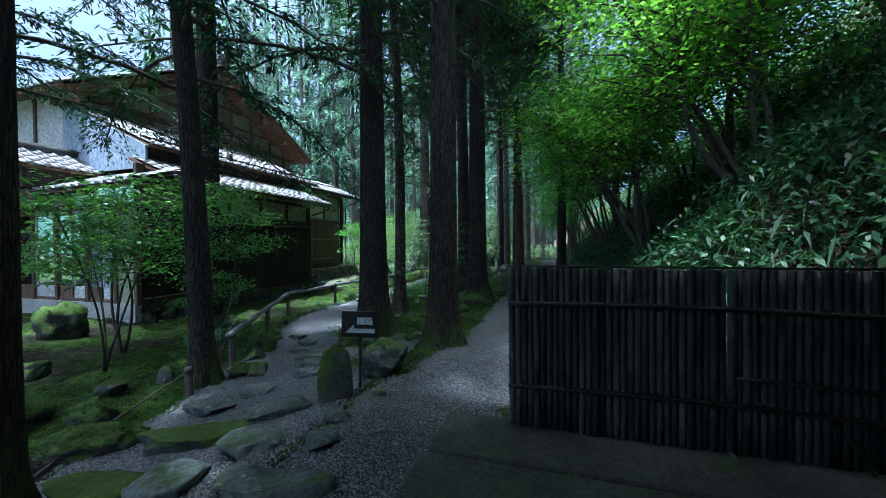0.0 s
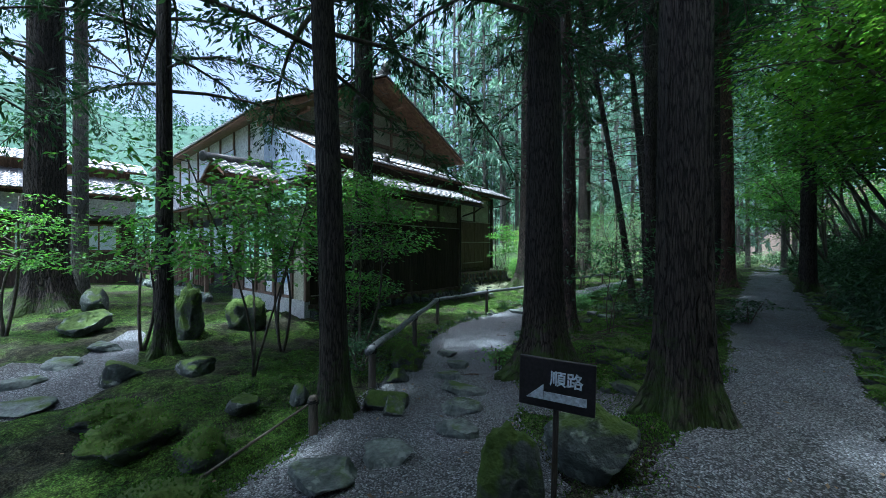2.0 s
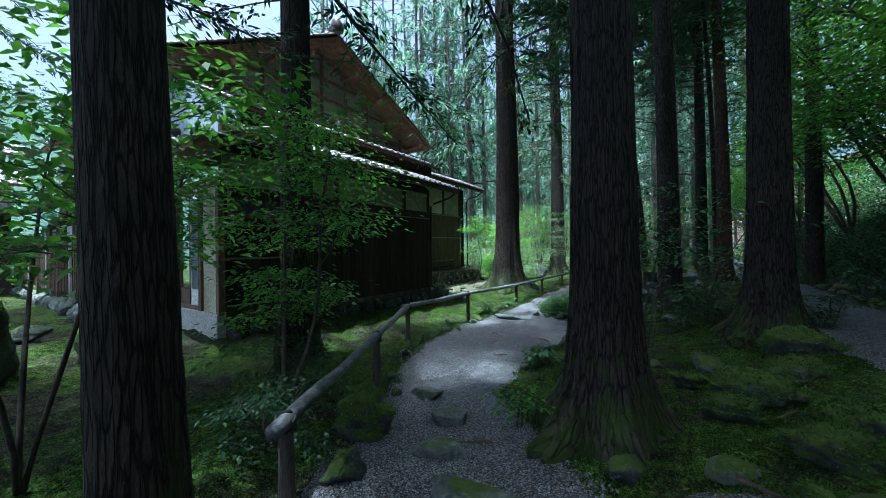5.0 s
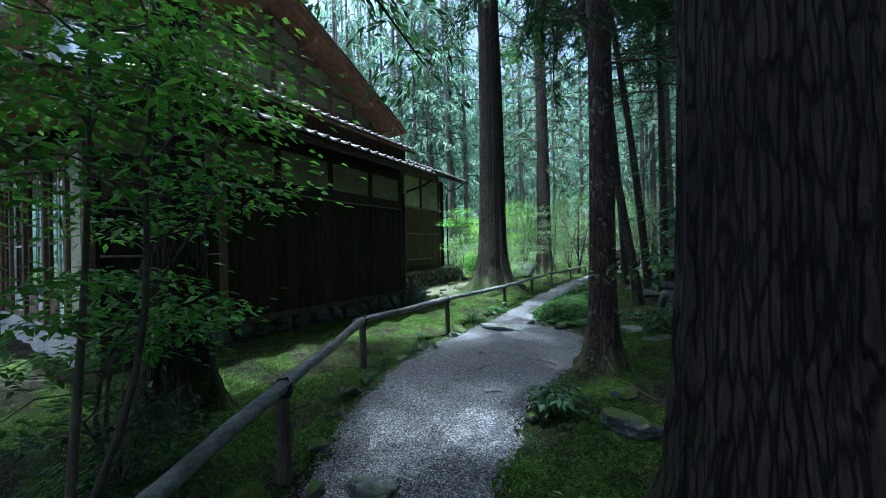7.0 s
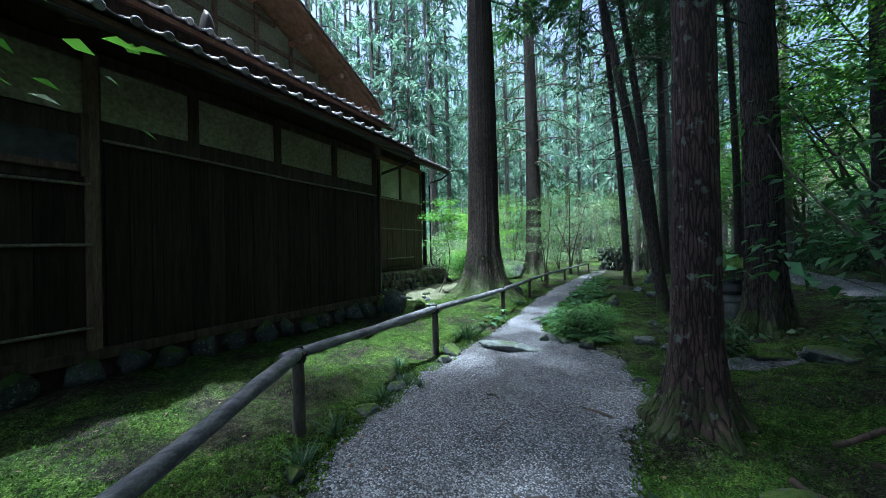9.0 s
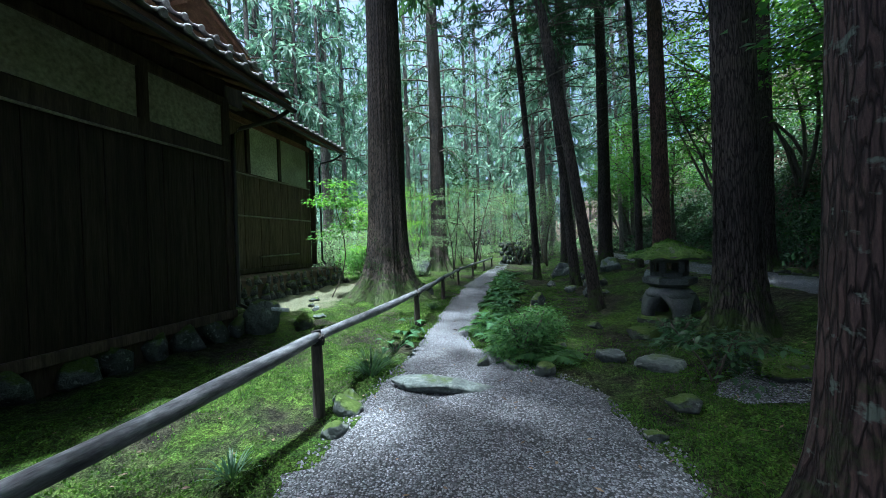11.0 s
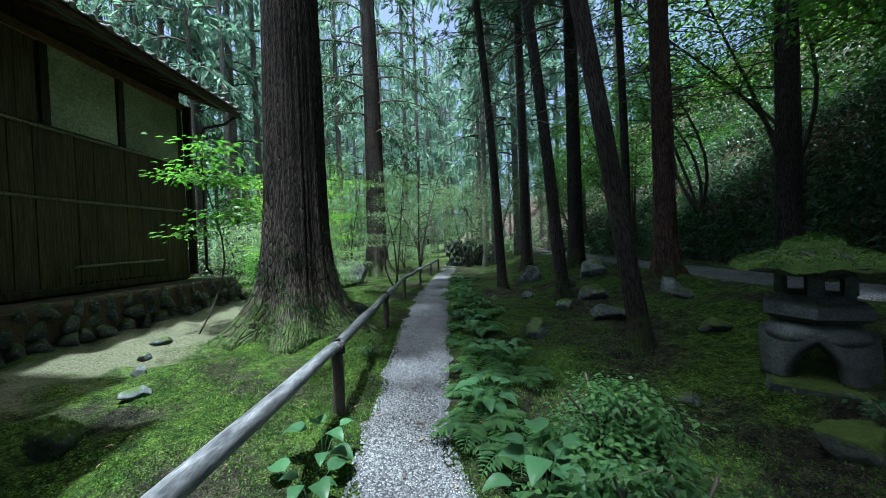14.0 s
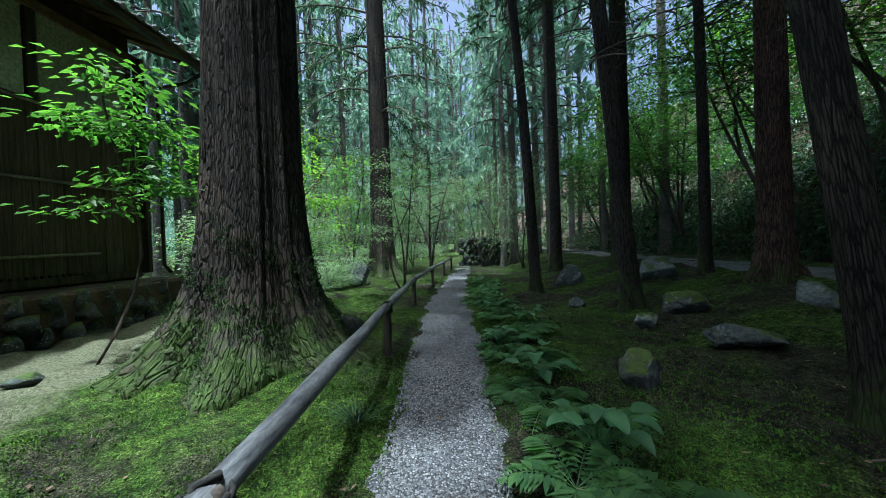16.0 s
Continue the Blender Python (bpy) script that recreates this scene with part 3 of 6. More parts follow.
def rock(x, y, w, h, material=None, d=None, turn=None, label="grey boulder with patches of moss on the garden floor", flat=False, name="rock", category="rock", lift=0.0, soft=None):
    rock_count[0] += 1
    s = rock_count[0]
    turn = s * 67 % 180 if turn is None else turn
    soft = material is STONE_GREEN and not flat if soft is None else soft
    ob = put(name, rock_mesh(name, w * (0.92 if soft else 1), (d or w * 0.8) * (0.92 if soft else 1), h * (1.0 if flat else 0.6), s, flat, 3 if w < 0.3 else 4, soft), material or STONE)
    ob.matrix_basis = pose(x, y, gz(x, y) + (0.07 - h * 0.3 if flat else h * 0.34) + lift, 0, 0, turn)
    if not flat:
        tilt = Euler((radians(s * 37 % 17 - 8), radians(s * 53 % 15 - 7), radians(turn)))
        ob.matrix_basis = Matrix.LocRotScale((x, y, gz(x, y) + h * 0.3 + lift), tilt, None)
    if soft and w > 0.22 and y < 13:
        # moss shoots on the stone's upper side
        rng = np.random.default_rng(s)
        co, nr = np.zeros(len(ob.data.vertices) * 3, dtype=np.float32), np.zeros(len(ob.data.vertices) * 3, dtype=np.float32)
        ob.data.vertices.foreach_get("co", co)
        ob.data.vertices.foreach_get("normal", nr)
        co, nr = co.reshape(-1, 3), nr.reshape(-1, 3)
        q = rng.integers(0, len(co), int(4200 * w))
        q = q[nr[q, 2] > -0.1]
        put("moss_fuzz", mesh("moss_fuzz", *leaves(co[q] + rng.normal(0, 0.012, (len(q), 3)) - nr[q] * 0.006, nr[q] + rng.normal(0, 0.5, (len(q), 3)), rng.normal(0, 1, (len(q), 3)), rng.uniform(0.014, 0.03, len(q)), 0.011)), MOSS, ob, "soft green moss shoots")["kind"] = "stuff"
    return tagged(ob, label, category)


def step(x, y, w, d, turn=0, h=0.1, material=None):
    return rock(x, y, w, h, STEP_STONE if material in (None, STONE_BARE) else material, d, turn, "flat weathered stepping stone set in gravel", True, "stepping_stone", "stepping stone")


# standing stone, the boulder behind it, and stones at the fork
rock(-1.93, 2.92, 0.3, 0.55, STONE_GREEN, 0.27, 20, "upright pointed boulder furred with moss beside the sign", soft=False)
rock(-1.8, 3.65, 0.66, 0.36, STONE, 0.46, 30, "broad grey boulder with moss behind the sign")
rock(-1.55, 3.05, 0.16, 0.06, STONE_BARE)
step(-2.38, 2.62, 0.56, 0.44, 15)
step(-3.05, 3.12, 0.5, 0.36, 70)
step(-2.89, 3.72, 0.56, 0.34, 10)
step(-3.21, 4.22, 0.54, 0.36, 5)
step(-3.66, 4.78, 0.6, 0.34, 12)
step(-4.2, 5.2, 0.56, 0.32, 8)
step(-4.45, 5.8, 0.42, 0.28, 30)
step(-5.0, 6.1, 0.45, 0.26, 10)
step(-1.66, 2.46, 0.26, 0.24, 40, 0.07, STONE_BARE)
step(-1.55, 2.14, 0.26, 0.24, 70, 0.06)
step(-2.08, 2.02, 0.5, 0.4, 20)
step(-3.12, 2.66, 0.56, 0.42, 35, 0.08, STONE_BARE)
step(-2.72, 2.1, 0.8, 0.5, 30, 0.12, STONE_GREEN)
step(-2.25, 1.6, 0.46, 0.34, 10)
step(-1.62, 1.66, 0.66, 0.42, 15)
step(-2.75, 1.5, 0.66, 0.44, 20, 0.1, STONE_GREEN)
rock(-3.96, 3.92, 0.52, 0.24, STONE)
rock(-3.74, 3.74, 0.32, 0.17, STONE)
rock(-4.92, 5.1, 0.42, 0.36, STONE_GREEN)
rock(-4.5, 4.55, 0.36, 0.2, STONE)
rock(-5.3, 5.5, 0.4, 0.24, STONE_GREEN)
rock(-3.64, 1.92, 0.6, 0.2, STONE_GREEN, 0.4, 25)
rock(-4.8, 1.95, 0.55, 0.24, STONE_GREEN, 0.45)
rock(-4.2, 2.25, 0.36, 0.24, STONE_GREEN)
rock(-5.6, 1.9, 0.5, 0.16, STONE_GREEN)
rock(-4.7, 3.3, 0.26, 0.24, STONE)
rock(-4.85, 2.76, 0.32, 0.22, STONE)
# the moss garden before the house
rock(-9.2, 4.5, 0.85, 0.66, STONE_GREEN, 0.65, 10, "large dark mossy block of stone by the porch")
rock(-6.95, 2.15, 0.66, 0.28, STONE)
rock(-6.55, 2.85, 0.5, 0.22, STONE)
rock(-10.1, 2.05, 0.85, 0.36, STONE)
rock(-13.0, 2.55, 0.75, 0.6, STONE)
rock(-8.82, 3.35, 0.46, 0.92, STONE_GREEN, 0.4, 0, "upright round-topped stone covered with moss")
step(-8.75, 2.2, 0.65, 0.4, 10)
step(-8.2, 1.72, 0.7, 0.45, 30)
step(-7.65, 1.36, 0.6, 0.4, 70)
step(-6.6, 1.42, 0.6, 0.4, 20)
rock(-10.3, 4.9, 0.8, 0.35, STONE)
rock(-11.2, 3.9, 0.7, 0.3, STONE)
# the moss island between the two paths
rock(-2.17, 6.58, 0.5, 0.2, STONE_GREEN, 0.36, 10, "low boulder under a thick cushion of moss")
rock(-1.63, 8.0, 0.5, 0.26, STONE_GREEN, 0.5, 10, "low boulder under a thick cushion of moss")
rock(-2.45, 7.45, 0.36, 0.18, STONE)
for mx, my, mw, mh in ((-2.35, 6.2, 0.34, 0.14), (-1.75, 6.15, 0.36, 0.16), (-2.6, 6.9, 0.3, 0.12), (-1.85, 7.2, 0.42, 0.2), (-2.1, 5.2, 0.26, 0.1), (-2.5, 4.9, 0.28, 0.1)):
    rock(mx, my, mw, mh, STONE_GREEN, mw * 0.75, None, "small stone under a cushion of bright moss")
rock(-1.98, 5.68, 0.4, 0.16, STONE_GREEN, 0.3, 40, "low boulder under a thick cushion of moss")
rock(-1.9, 5.2, 0.4, 0.12, STONE)
rock(-2.45, 5.5, 0.3, 0.1, STONE)
rock(-2.92, 5.3, 0.25, 0.12, STONE)
rock(-3.75, 8.3, 0.34, 0.12, STONE)
step(-3.8, 11.55, 0.52, 0.4, 10, 0.1, STONE_BARE)
step(-4.3, 11.7, 0.36, 0.28, 50, 0.1)
step(-3.63, 12.52, 0.46, 0.36, 20, 0.16, STONE_GREEN)
rock(-5.62, 11.5, 0.18, 0.14, STONE)
rock(-4.83, 15.3, 0.36, 0.36, STONE, 0.4, 0, "knobbly weathered rock standing on moss")
rock(-3.55, 20.9, 0.8, 0.5, STONE_BARE)
rock(-2.4, 19.6, 0.8, 0.42, STONE_BARE)
rock(-3.6, 15.85, 0.6, 0.2, STONE_BARE)
rock(-3.34, 17.2, 0.7, 0.3, STONE)
rock(-2.2, 16.6, 0.46, 0.26, STONE_BARE)
rock(-2.35, 16.05, 0.26, 0.18, STONE)
rock(-7.6, 16.8, 0.42, 0.32, STONE)
rock(-3.1, 11.0, 0.4, 0.14, STONE_GREEN)
# edging of the lower path
step(-6.0, 10.85, 0.95, 0.4, 5, 0.13, STONE_BARE)
for ex, ey, ew, eh in ((-6.46, 8.35, 0.24, 0.1), (-6.3, 7.46, 0.18, 0.09), (-6.7, 10.5, 0.25, 0.1), (-6.2, 7.15, 0.24, 0.11), (-6.64, 10.3, 0.24, 0.18),
                       (-6.56, 9.95, 0.2, 0.12), (-5.95, 6.75, 0.18, 0.08), (-5.7, 6.3, 0.2, 0.1), (-6.55, 8.9, 0.2, 0.09), (-5.3, 5.95, 0.22, 0.1),
                       (-4.42, 7.5, 0.16, 0.08), (-4.4, 10.2, 0.2, 0.07), (-5.55, 12.0, 0.16, 0.09)):
    rock(ex, ey, ew, eh, STONE, None, None, "small mossy edging stone beside the gravel path", name="edging_stone", category="edging stone")
er = random.Random(4)
for k in range(52):
    ey = 3.3 + k * 0.3 + er.uniform(-0.1, 0.1)
    ex = float(np.interp(ey, UPPER[0], UPPER[2])) + er.uniform(0.05, 0.22)
    rock(ex, ey, er.uniform(0.14, 0.32), er.uniform(0.06, 0.13), er.choice((STONE_GREEN, STONE_GREEN, STONE)), er.uniform(0.14, 0.24), er.uniform(0, 180), "small mossy edging stone beside the gravel path", name="edging_stone", category="edging stone")


for k, (ex, ey, ew, eh) in enumerate(((-3.6, 7.35, 0.5, 0.16), (-3.3, 7.0, 0.3, 0.12), (-2.9, 7.6, 0.26, 0.1), (-2.75, 10.75, 0.5, 0.14), (-4.05, 10.6, 0.28, 0.1), (-5.0, 11.25, 0.3, 0.13), (-5.3, 11.45, 0.22, 0.1), (-4.75, 12.15, 0.22, 0.09),
                                       (-3.2, 19.0, 0.5, 0.24), (-4.2, 18.6, 0.4, 0.2), (-2.9, 14.6, 0.4, 0.14), (-4.1, 13.3, 0.26, 0.1), (-3.9, 16.9, 0.34, 0.16), (-5.0, 17.6, 0.28, 0.14))):
    rock(ex, ey, ew, eh, STONE if k % 3 else STONE_BARE, ew * 0.8, k * 50, "low weathered stone sunk in moss")
for k, (rx, ry, rl, ra) in enumerate(((-3.3, 8.75, 1.5, -15), (-3.35, 9.0, 1.2, 20), (-3.7, 8.5, 0.9, -50), (-4.6, 9.2, 0.6, 170), (-2.5, 5.5, 0.8, -40), (-2.6, 6.2, 0.9, 15), (-3.9, 5.5, 0.7, 200))):
    q = np.linspace(0, 1, 14)
    wx, wy = rx + rl * q * math.cos(radians(ra)) + 0.08 * np.sin(7 * q + k) * q, ry + rl * q * math.sin(radians(ra)) + 0.1 * np.sin(5 * q + 2 * k) * q
    tagged(put("tree_root", tube_mesh("tree_root", np.stack([wx, wy, land(wx, wy) + 0.006 - 0.03 * q ** 3 + 0.006 * np.sin(11 * q)], -1), 0.016 * (1 - 0.7 * q) + 0.005, 8, 0.08, k), BEAM), "bare brown cedar root lying on the moss", "root")


# ---- trees ----
def trunk_mesh(r, h, lean, flare, seed, roots=5, bend=0.0, plain=False):
    """A tapered trunk with ridged bark and a flared, fluted foot; a uv map runs round and along the stem."""
    rng = np.random.default_rng(seed)
    seg = 14 if plain else 150 if r > 0.4 else 80 if r > 0.18 else 40
    z = np.concatenate([[-0.35, -0.15], np.linspace(0, 1.2, 4 if plain else 40 if r > 0.4 else 18), np.geomspace(1.3, h, 9 if plain else 44 if r > 0.4 else 30)])
    th = np.linspace(0, 2 * np.pi, seg, endpoint=False)
    Z, T = np.meshgrid(z, th, indexing="ij")
    zz = np.clip(Z, 0, None)
    rad = r * (1 - 0.62 * zz / h) * (1 + 0.62 * flare * np.exp(-zz / (0.7 * r + 0.1)) + 0.16 * flare * np.exp(-zz / (0.5 + 1.4 * r)))
    ph = rng.uniform(0, 6.28, 6)
    foot = np.exp(-zz / (1.5 * r + 0.12))
    rad *= 1 + min(0.32 * flare, 0.26) * np.exp(-zz / (1.2 * r + 0.1)) * np.cos(roots * T + ph[0] + 0.5 * np.sin(2 * T + ph[1]))
    rad *= 1 + 0.07 * flare * foot * (np.abs(np.cos(1.5 * roots * T + ph[2] + 0.8 * np.sin(3 * T))) - 0.5)
    ridge = sum(a * np.abs(np.sin(k * T + p + 0.35 * np.sin(zz * f + p))) for a, k, p, f in ((0.03, 7, ph[2], 0.7), (0.045, 13, ph[3], 1.1), (0.045, 19, ph[4], 1.6), (0.04, 25, ph[5], 2.2)))
    rad *= 0.84 + ridge + (0.004 if r > 0.4 else 0.008) * (1 + 1.5 * foot) * rng.standard_normal(Z.shape)
    s = zz / h
    cx = lean[0] * zz + bend * np.sin(s * 6) * r
    cy = lean[1] * zz
    v = np.stack([cx + rad * np.cos(T), cy + rad * np.sin(T), Z], -1).reshape(-1, 3)
    a, b = np.meshgrid(np.arange(len(z) - 1), np.arange(seg), indexing="ij")
    c = (b + 1) % seg
    f = np.stack([a * seg + b, a * seg + c, (a + 1) * seg + c, (a + 1) * seg + b], -1).reshape(-1, 4)
    me = mesh("trunk", v, f, True)
    mean = rad.mean(1)
    run = np.concatenate([[0], np.cumsum(np.hypot(np.diff(z), np.diff(mean)))])
    around = max(r, 0.08) * 2 * np.pi / seg
    uv = np.stack([np.stack([b * around, run[a]], -1), np.stack([(b + 1) * around, run[a]], -1), np.stack([(b + 1) * around, run[a + 1]], -1), np.stack([b * around, run[a + 1]], -1)], 2)
    me.uv_layers.new(name="stem").data.foreach_set("uv", uv.astype(np.float32).ravel())
    return me


def crown_meshes(seed, H, R, limbs, sprays, kites, size):
    """Drooping limbs and their sprays of needles, for a crown that starts at z = 0."""
    rng = np.random.default_rng(seed)
    wood, C, D, U = [], [], [], []
    for k in range(limbs):
        u = (k + rng.random()) / limbs
        az = k * 2.4 + rng.normal(0, 0.4)
        L = R * (1 - 0.8 * u ** 1.3) * rng.uniform(0.55, 1.1) + 0.3
        o = np.array([math.cos(az), math.sin(az), 0])
        side = np.array([-o[1], o[0], 0])
        s = np.linspace(0, 1, 6)
        curve = rng.normal(0, 0.15)
        pts = np.array([0, 0, u * H]) + s[:, None] * L * o + (s ** 2)[:, None] * L * curve * side + np.stack([s * 0, s * 0, L * (0.16 * s - rng.uniform(0.25, 0.55) * s ** 2)], -1)
        wood.append(tube(pts, 0.028 * (1 - 0.85 * s) + 0.004, 4, cap=False))
        m = max(4, int(sprays * L / R))
        t = rng.uniform(0.18, 1.02, m)
        base = np.stack([np.interp(t, s, pts[:, q]) for q in range(3)], -1)
        sgn = rng.choice([-1, 1], m)[:, None]
        twig = unit(o * rng.uniform(0.2, 0.9, (m, 1)) + sgn * side * rng.uniform(0.3, 1.0, (m, 1)) + np.array([0, 0, 1.0]) * rng.uniform(-0.5, 0.15, (m, 1)))
        reach = rng.uniform(0.15, 0.55, (m, 1))
        for q in range(kites):
            a = (q + rng.random((m, 1))) / kites
            C.append(base + twig * reach * a + rng.normal(0, 0.03, (m, 3)))
            D.append(twig + np.array([0, 0, -0.5]) * a + rng.normal(0, 0.36, (m, 3)))
            U.append(np.array([0, 0, 1.0]) + rng.normal(0, 0.5, (m, 3)))
    C, D, U = np.vstack(C), np.vstack(D), np.vstack(U)
    lv, lf = leaves(C, D, U, rng.uniform(0.6, 1.3, len(C)) * size, rng.uniform(0.2, 0.32, len(C)) * size)
    wv, wf = joined(wood)
    return mesh("branchwork", wv, wf, True), mesh("foliage", lv, lf)


CROWN = [crown_meshes(11, 11, 3.2, 46, 36, 13, 0.125), crown_meshes(12, 12, 2.9, 46, 36, 13, 0.125), crown_meshes(13, 10, 3.5, 44, 38, 13, 0.13), crown_meshes(14, 11, 3.0, 48, 44, 18, 0.1)]


def bare_limbs(seed, z0, z1, count, reach):
    """Thin dead limbs below a crown, each with a few side twigs."""
    rng = np.random.default_rng(seed)
    wood = []
    for k in range(count):
        az, z = k * 2.4 + rng.normal(0, 0.4), rng.uniform(z0, z1)
        o, side = np.array([math.cos(az), math.sin(az), 0]), np.array([-math.sin(az), math.cos(az), 0])
        L, q = reach * rng.uniform(0.4, 1.1), np.linspace(0, 1, 6)
        pts = np.array([0, 0, z]) + (q * L)[:, None] * o + (q ** 2 * L * rng.normal(0, 0.2))[:, None] * side + np.stack([q * 0, q * 0, L * (0.1 * q - rng.uniform(0.1, 0.5) * q ** 2)], -1)
        wood.append(tube(pts, 0.013 * (1 - 0.8 * q) + 0.003, 4, cap=False))
        for _ in range(4):
            u = rng.uniform(0.3, 0.95)
            b = np.array([np.interp(u, q, pts[:, c]) for c in range(3)])
            e = b + (o * rng.uniform(0.2, 0.6) + side * rng.choice([-1, 1]) * rng.uniform(0.3, 0.8) + np.array([0, 0, rng.uniform(-0.4, 0.1)])) * L * 0.4
            wood.append(tube(np.array([b, (b + e) / 2 + [0, 0, 0.02], e]), np.array([0.005, 0.004, 0.002]), 4, cap=False))
    return mesh("deadwood", *joined(wood), True)


BARE = [bare_limbs(41, 3.6, 7.5, 16, 1.7), bare_limbs(42, 3.2, 8.0, 20, 1.4)]
CROWN_FAR = [crown_meshes(21, 12, 2.6, 34, 22, 5, 0.38), crown_meshes(22, 13, 2.4, 34, 22, 5, 0.38)]
CROWN_BACK = [crown_meshes(23, 12, 2.7, 30, 13, 4, 0.5), crown_meshes(24, 12, 2.4, 30, 13, 4, 0.5)]


def cedar(x, y, diam, h=19.0, lean=(0, 0), flare=0.75, crown_z=5.0, kind=0, far=False, material=None, scale=1.0, label="", roots=5, shade_crown=1.0):
    seed = int(abs(x * 131 + y * 57)) + 3
    t = empty("cedar_tree", label or "tall straight cedar with furrowed brown bark on mossy ground", "tree", "cedars of the garden", pose(x, y, gz(x, y)))
    stem = put("trunk", trunk_mesh(diam / 2, h, lean, flare, seed, roots, 0.6 if diam < 0.35 else 0.15, far), material or (BARK_GREY_HAZED if far else BARK), t)
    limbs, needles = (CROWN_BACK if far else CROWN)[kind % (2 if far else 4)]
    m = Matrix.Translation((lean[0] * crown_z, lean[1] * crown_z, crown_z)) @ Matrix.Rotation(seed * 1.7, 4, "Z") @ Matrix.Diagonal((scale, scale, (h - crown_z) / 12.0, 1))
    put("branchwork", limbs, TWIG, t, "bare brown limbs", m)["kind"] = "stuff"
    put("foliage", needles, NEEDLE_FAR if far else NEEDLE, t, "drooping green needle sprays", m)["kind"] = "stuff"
    if not far and crown_z > 4.4 and diam < 0.6:
        put("deadwood", BARE[kind % 2], TWIG, t, "thin bare dead limbs", Matrix.Translation((lean[0] * 5, lean[1] * 5, 0)) @ Matrix.Rotation(seed * 1.1, 4, "Z"))["kind"] = "stuff"
    if material is BARK_MOSSY:
        rng = np.random.default_rng(seed)
        tr = stem.data
        co, nr = np.zeros(len(tr.vertices) * 3, dtype=np.float32), np.zeros(len(tr.vertices) * 3, dtype=np.float32)
        tr.vertices.foreach_get("co", co)
        tr.vertices.foreach_get("normal", nr)
        co, nr = co.reshape(-1, 3), nr.reshape(-1, 3)
        low = np.flatnonzero((co[:, 2] > -0.1) & (co[:, 2] < 1.5))
        clump = np.sin(23 * co[low, 0]) * np.sin(21 * co[low, 1] + 2) + np.sin(11 * co[low, 2] + 8 * co[low, 0]) - 1.1 * co[low, 2]
        low = low[clump > -0.7]
        q = low[rng.integers(0, len(low), 14000)]
        put("moss_fuzz", mesh("moss_fuzz", *leaves(co[q] + rng.normal(0, 0.022, (14000, 3)) - nr[q] * 0.012, nr[q] + rng.normal(0, 0.6, (14000, 3)) + [0, 0, 0.3], rng.normal(0, 1, (14000, 3)), rng.uniform(0.016, 0.036, 14000), 0.014)), MOSS_DARK, t, "dark green moss on the root foot")["kind"] = "stuff"
    # Extra second crown, mostly out of view, added to shade the ground below.
    if shade_crown and not far:
        m2 = Matrix.Translation((lean[0] * 11, lean[1] * 11, 11.0)) @ Matrix.Rotation(seed * 0.9, 4, "Z") @ Matrix.Diagonal((shade_crown, shade_crown, 0.75, 1))
        put("branchwork", CROWN_FAR[kind % 2][0], TWIG, t, "bare brown limbs", m2)["kind"] = "stuff"
        put("foliage", CROWN_FAR[kind % 2][1], NEEDLE, t, "drooping green needle sprays", m2)["kind"] = "stuff"
    return t


# by the fork and along the lower path
cedar(-4.22, 3.42, 0.28, 15, (-0.05, -0.02), 0.7, 3.4, 3, scale=1.0, label="slender cedar with dark bark beside a rope post")
cedar(-7.2, 6.0, 0.48, 20, (0.0, 0.0), 0.9, 6.5, 1, scale=0.7, shade_crown=0.7, label="cedar with grey furrowed bark beside the house wall")
cedar(-3.15, 5.94, 0.5, 21, (-0.004, 0.0), 1.6, 4.6, 2, shade_crown=1.6, label="big cedar with deeply furrowed dark bark between two paths")
cedar(-1.46, 4.85, 0.42, 22, (0.0, 0.0), 0.8, 5.5, 0, scale=0.8, label="big cedar with furrowed dark bark at the gravel fork")
cedar(-4.03, 9.15, 0.32, 17, (-0.012, 0.0), 1.5, 4.6, 3, scale=0.8, shade_crown=1.7, material=BARK_LICHEN, label="cedar with reddish lichen-spotted bark by the path")
cedar(-1.75, 8.8, 0.46, 22, (0.0, 0.0), 1.4, 7.0, 2, shade_crown=1.7)
cedar(-2.85, 12.1, 0.45, 21, (-0.012, 0.0), 0.8, 7.5, 0, shade_crown=2.1)
cedar(-3.8, 14.5, 0.23, 18, (-0.16, 0.02), 0.6, 7.5, 1, shade_crown=1.7, scale=0.8, label="slender leaning cedar rooted in moss")
cedar(-4.5, 20.5, 0.26, 18, (-0.06, 0.01), 0.5, 8.0, 2, shade_crown=1.7)
cedar(-3.1, 24.0, 0.36, 20, (0, 0), 0.6, 8.0, 0)
cedar(-3.65, 17.8, 0.27, 18, (-0.10, 0.01), 0.6, 8.0, 1, shade_crown=1.7, label="slender leaning cedar rooted in moss")
cedar(-1.9, 22.0, 0.48, 22, (0, 0), 0.6, 8.0, 2)
cedar(-1.57, 19.3, 0.22, 17, (-0.02, 0), 0.5, 8.0, 0)
cedar(-1.42, 18.0, 0.44, 22, (-0.012, 0), 0.8, 8.0, 1, shade_crown=1.5, material=BARK_RED, label="big cedar with reddish bark on the moss bank")
cedar(0.55, 17.4, 0.42, 21, (0, 0), 0.6, 8.0, 2, shade_crown=1.5)
cedar(-8.4, 16.1, 1.0, 24, (0, 0), 1.5, 9.0, 0, scale=0.7, shade_crown=0, material=BARK_MOSSY, label="massive old cedar with flared mossy root foot", roots=6)
cedar(-9.1, 25.5, 0.86, 25, (0, 0), 1.2, 5.5, 2, scale=1.15, shade_crown=0, roots=6, material=BARK_MOSSY, label="massive old cedar with flared mossy root foot")
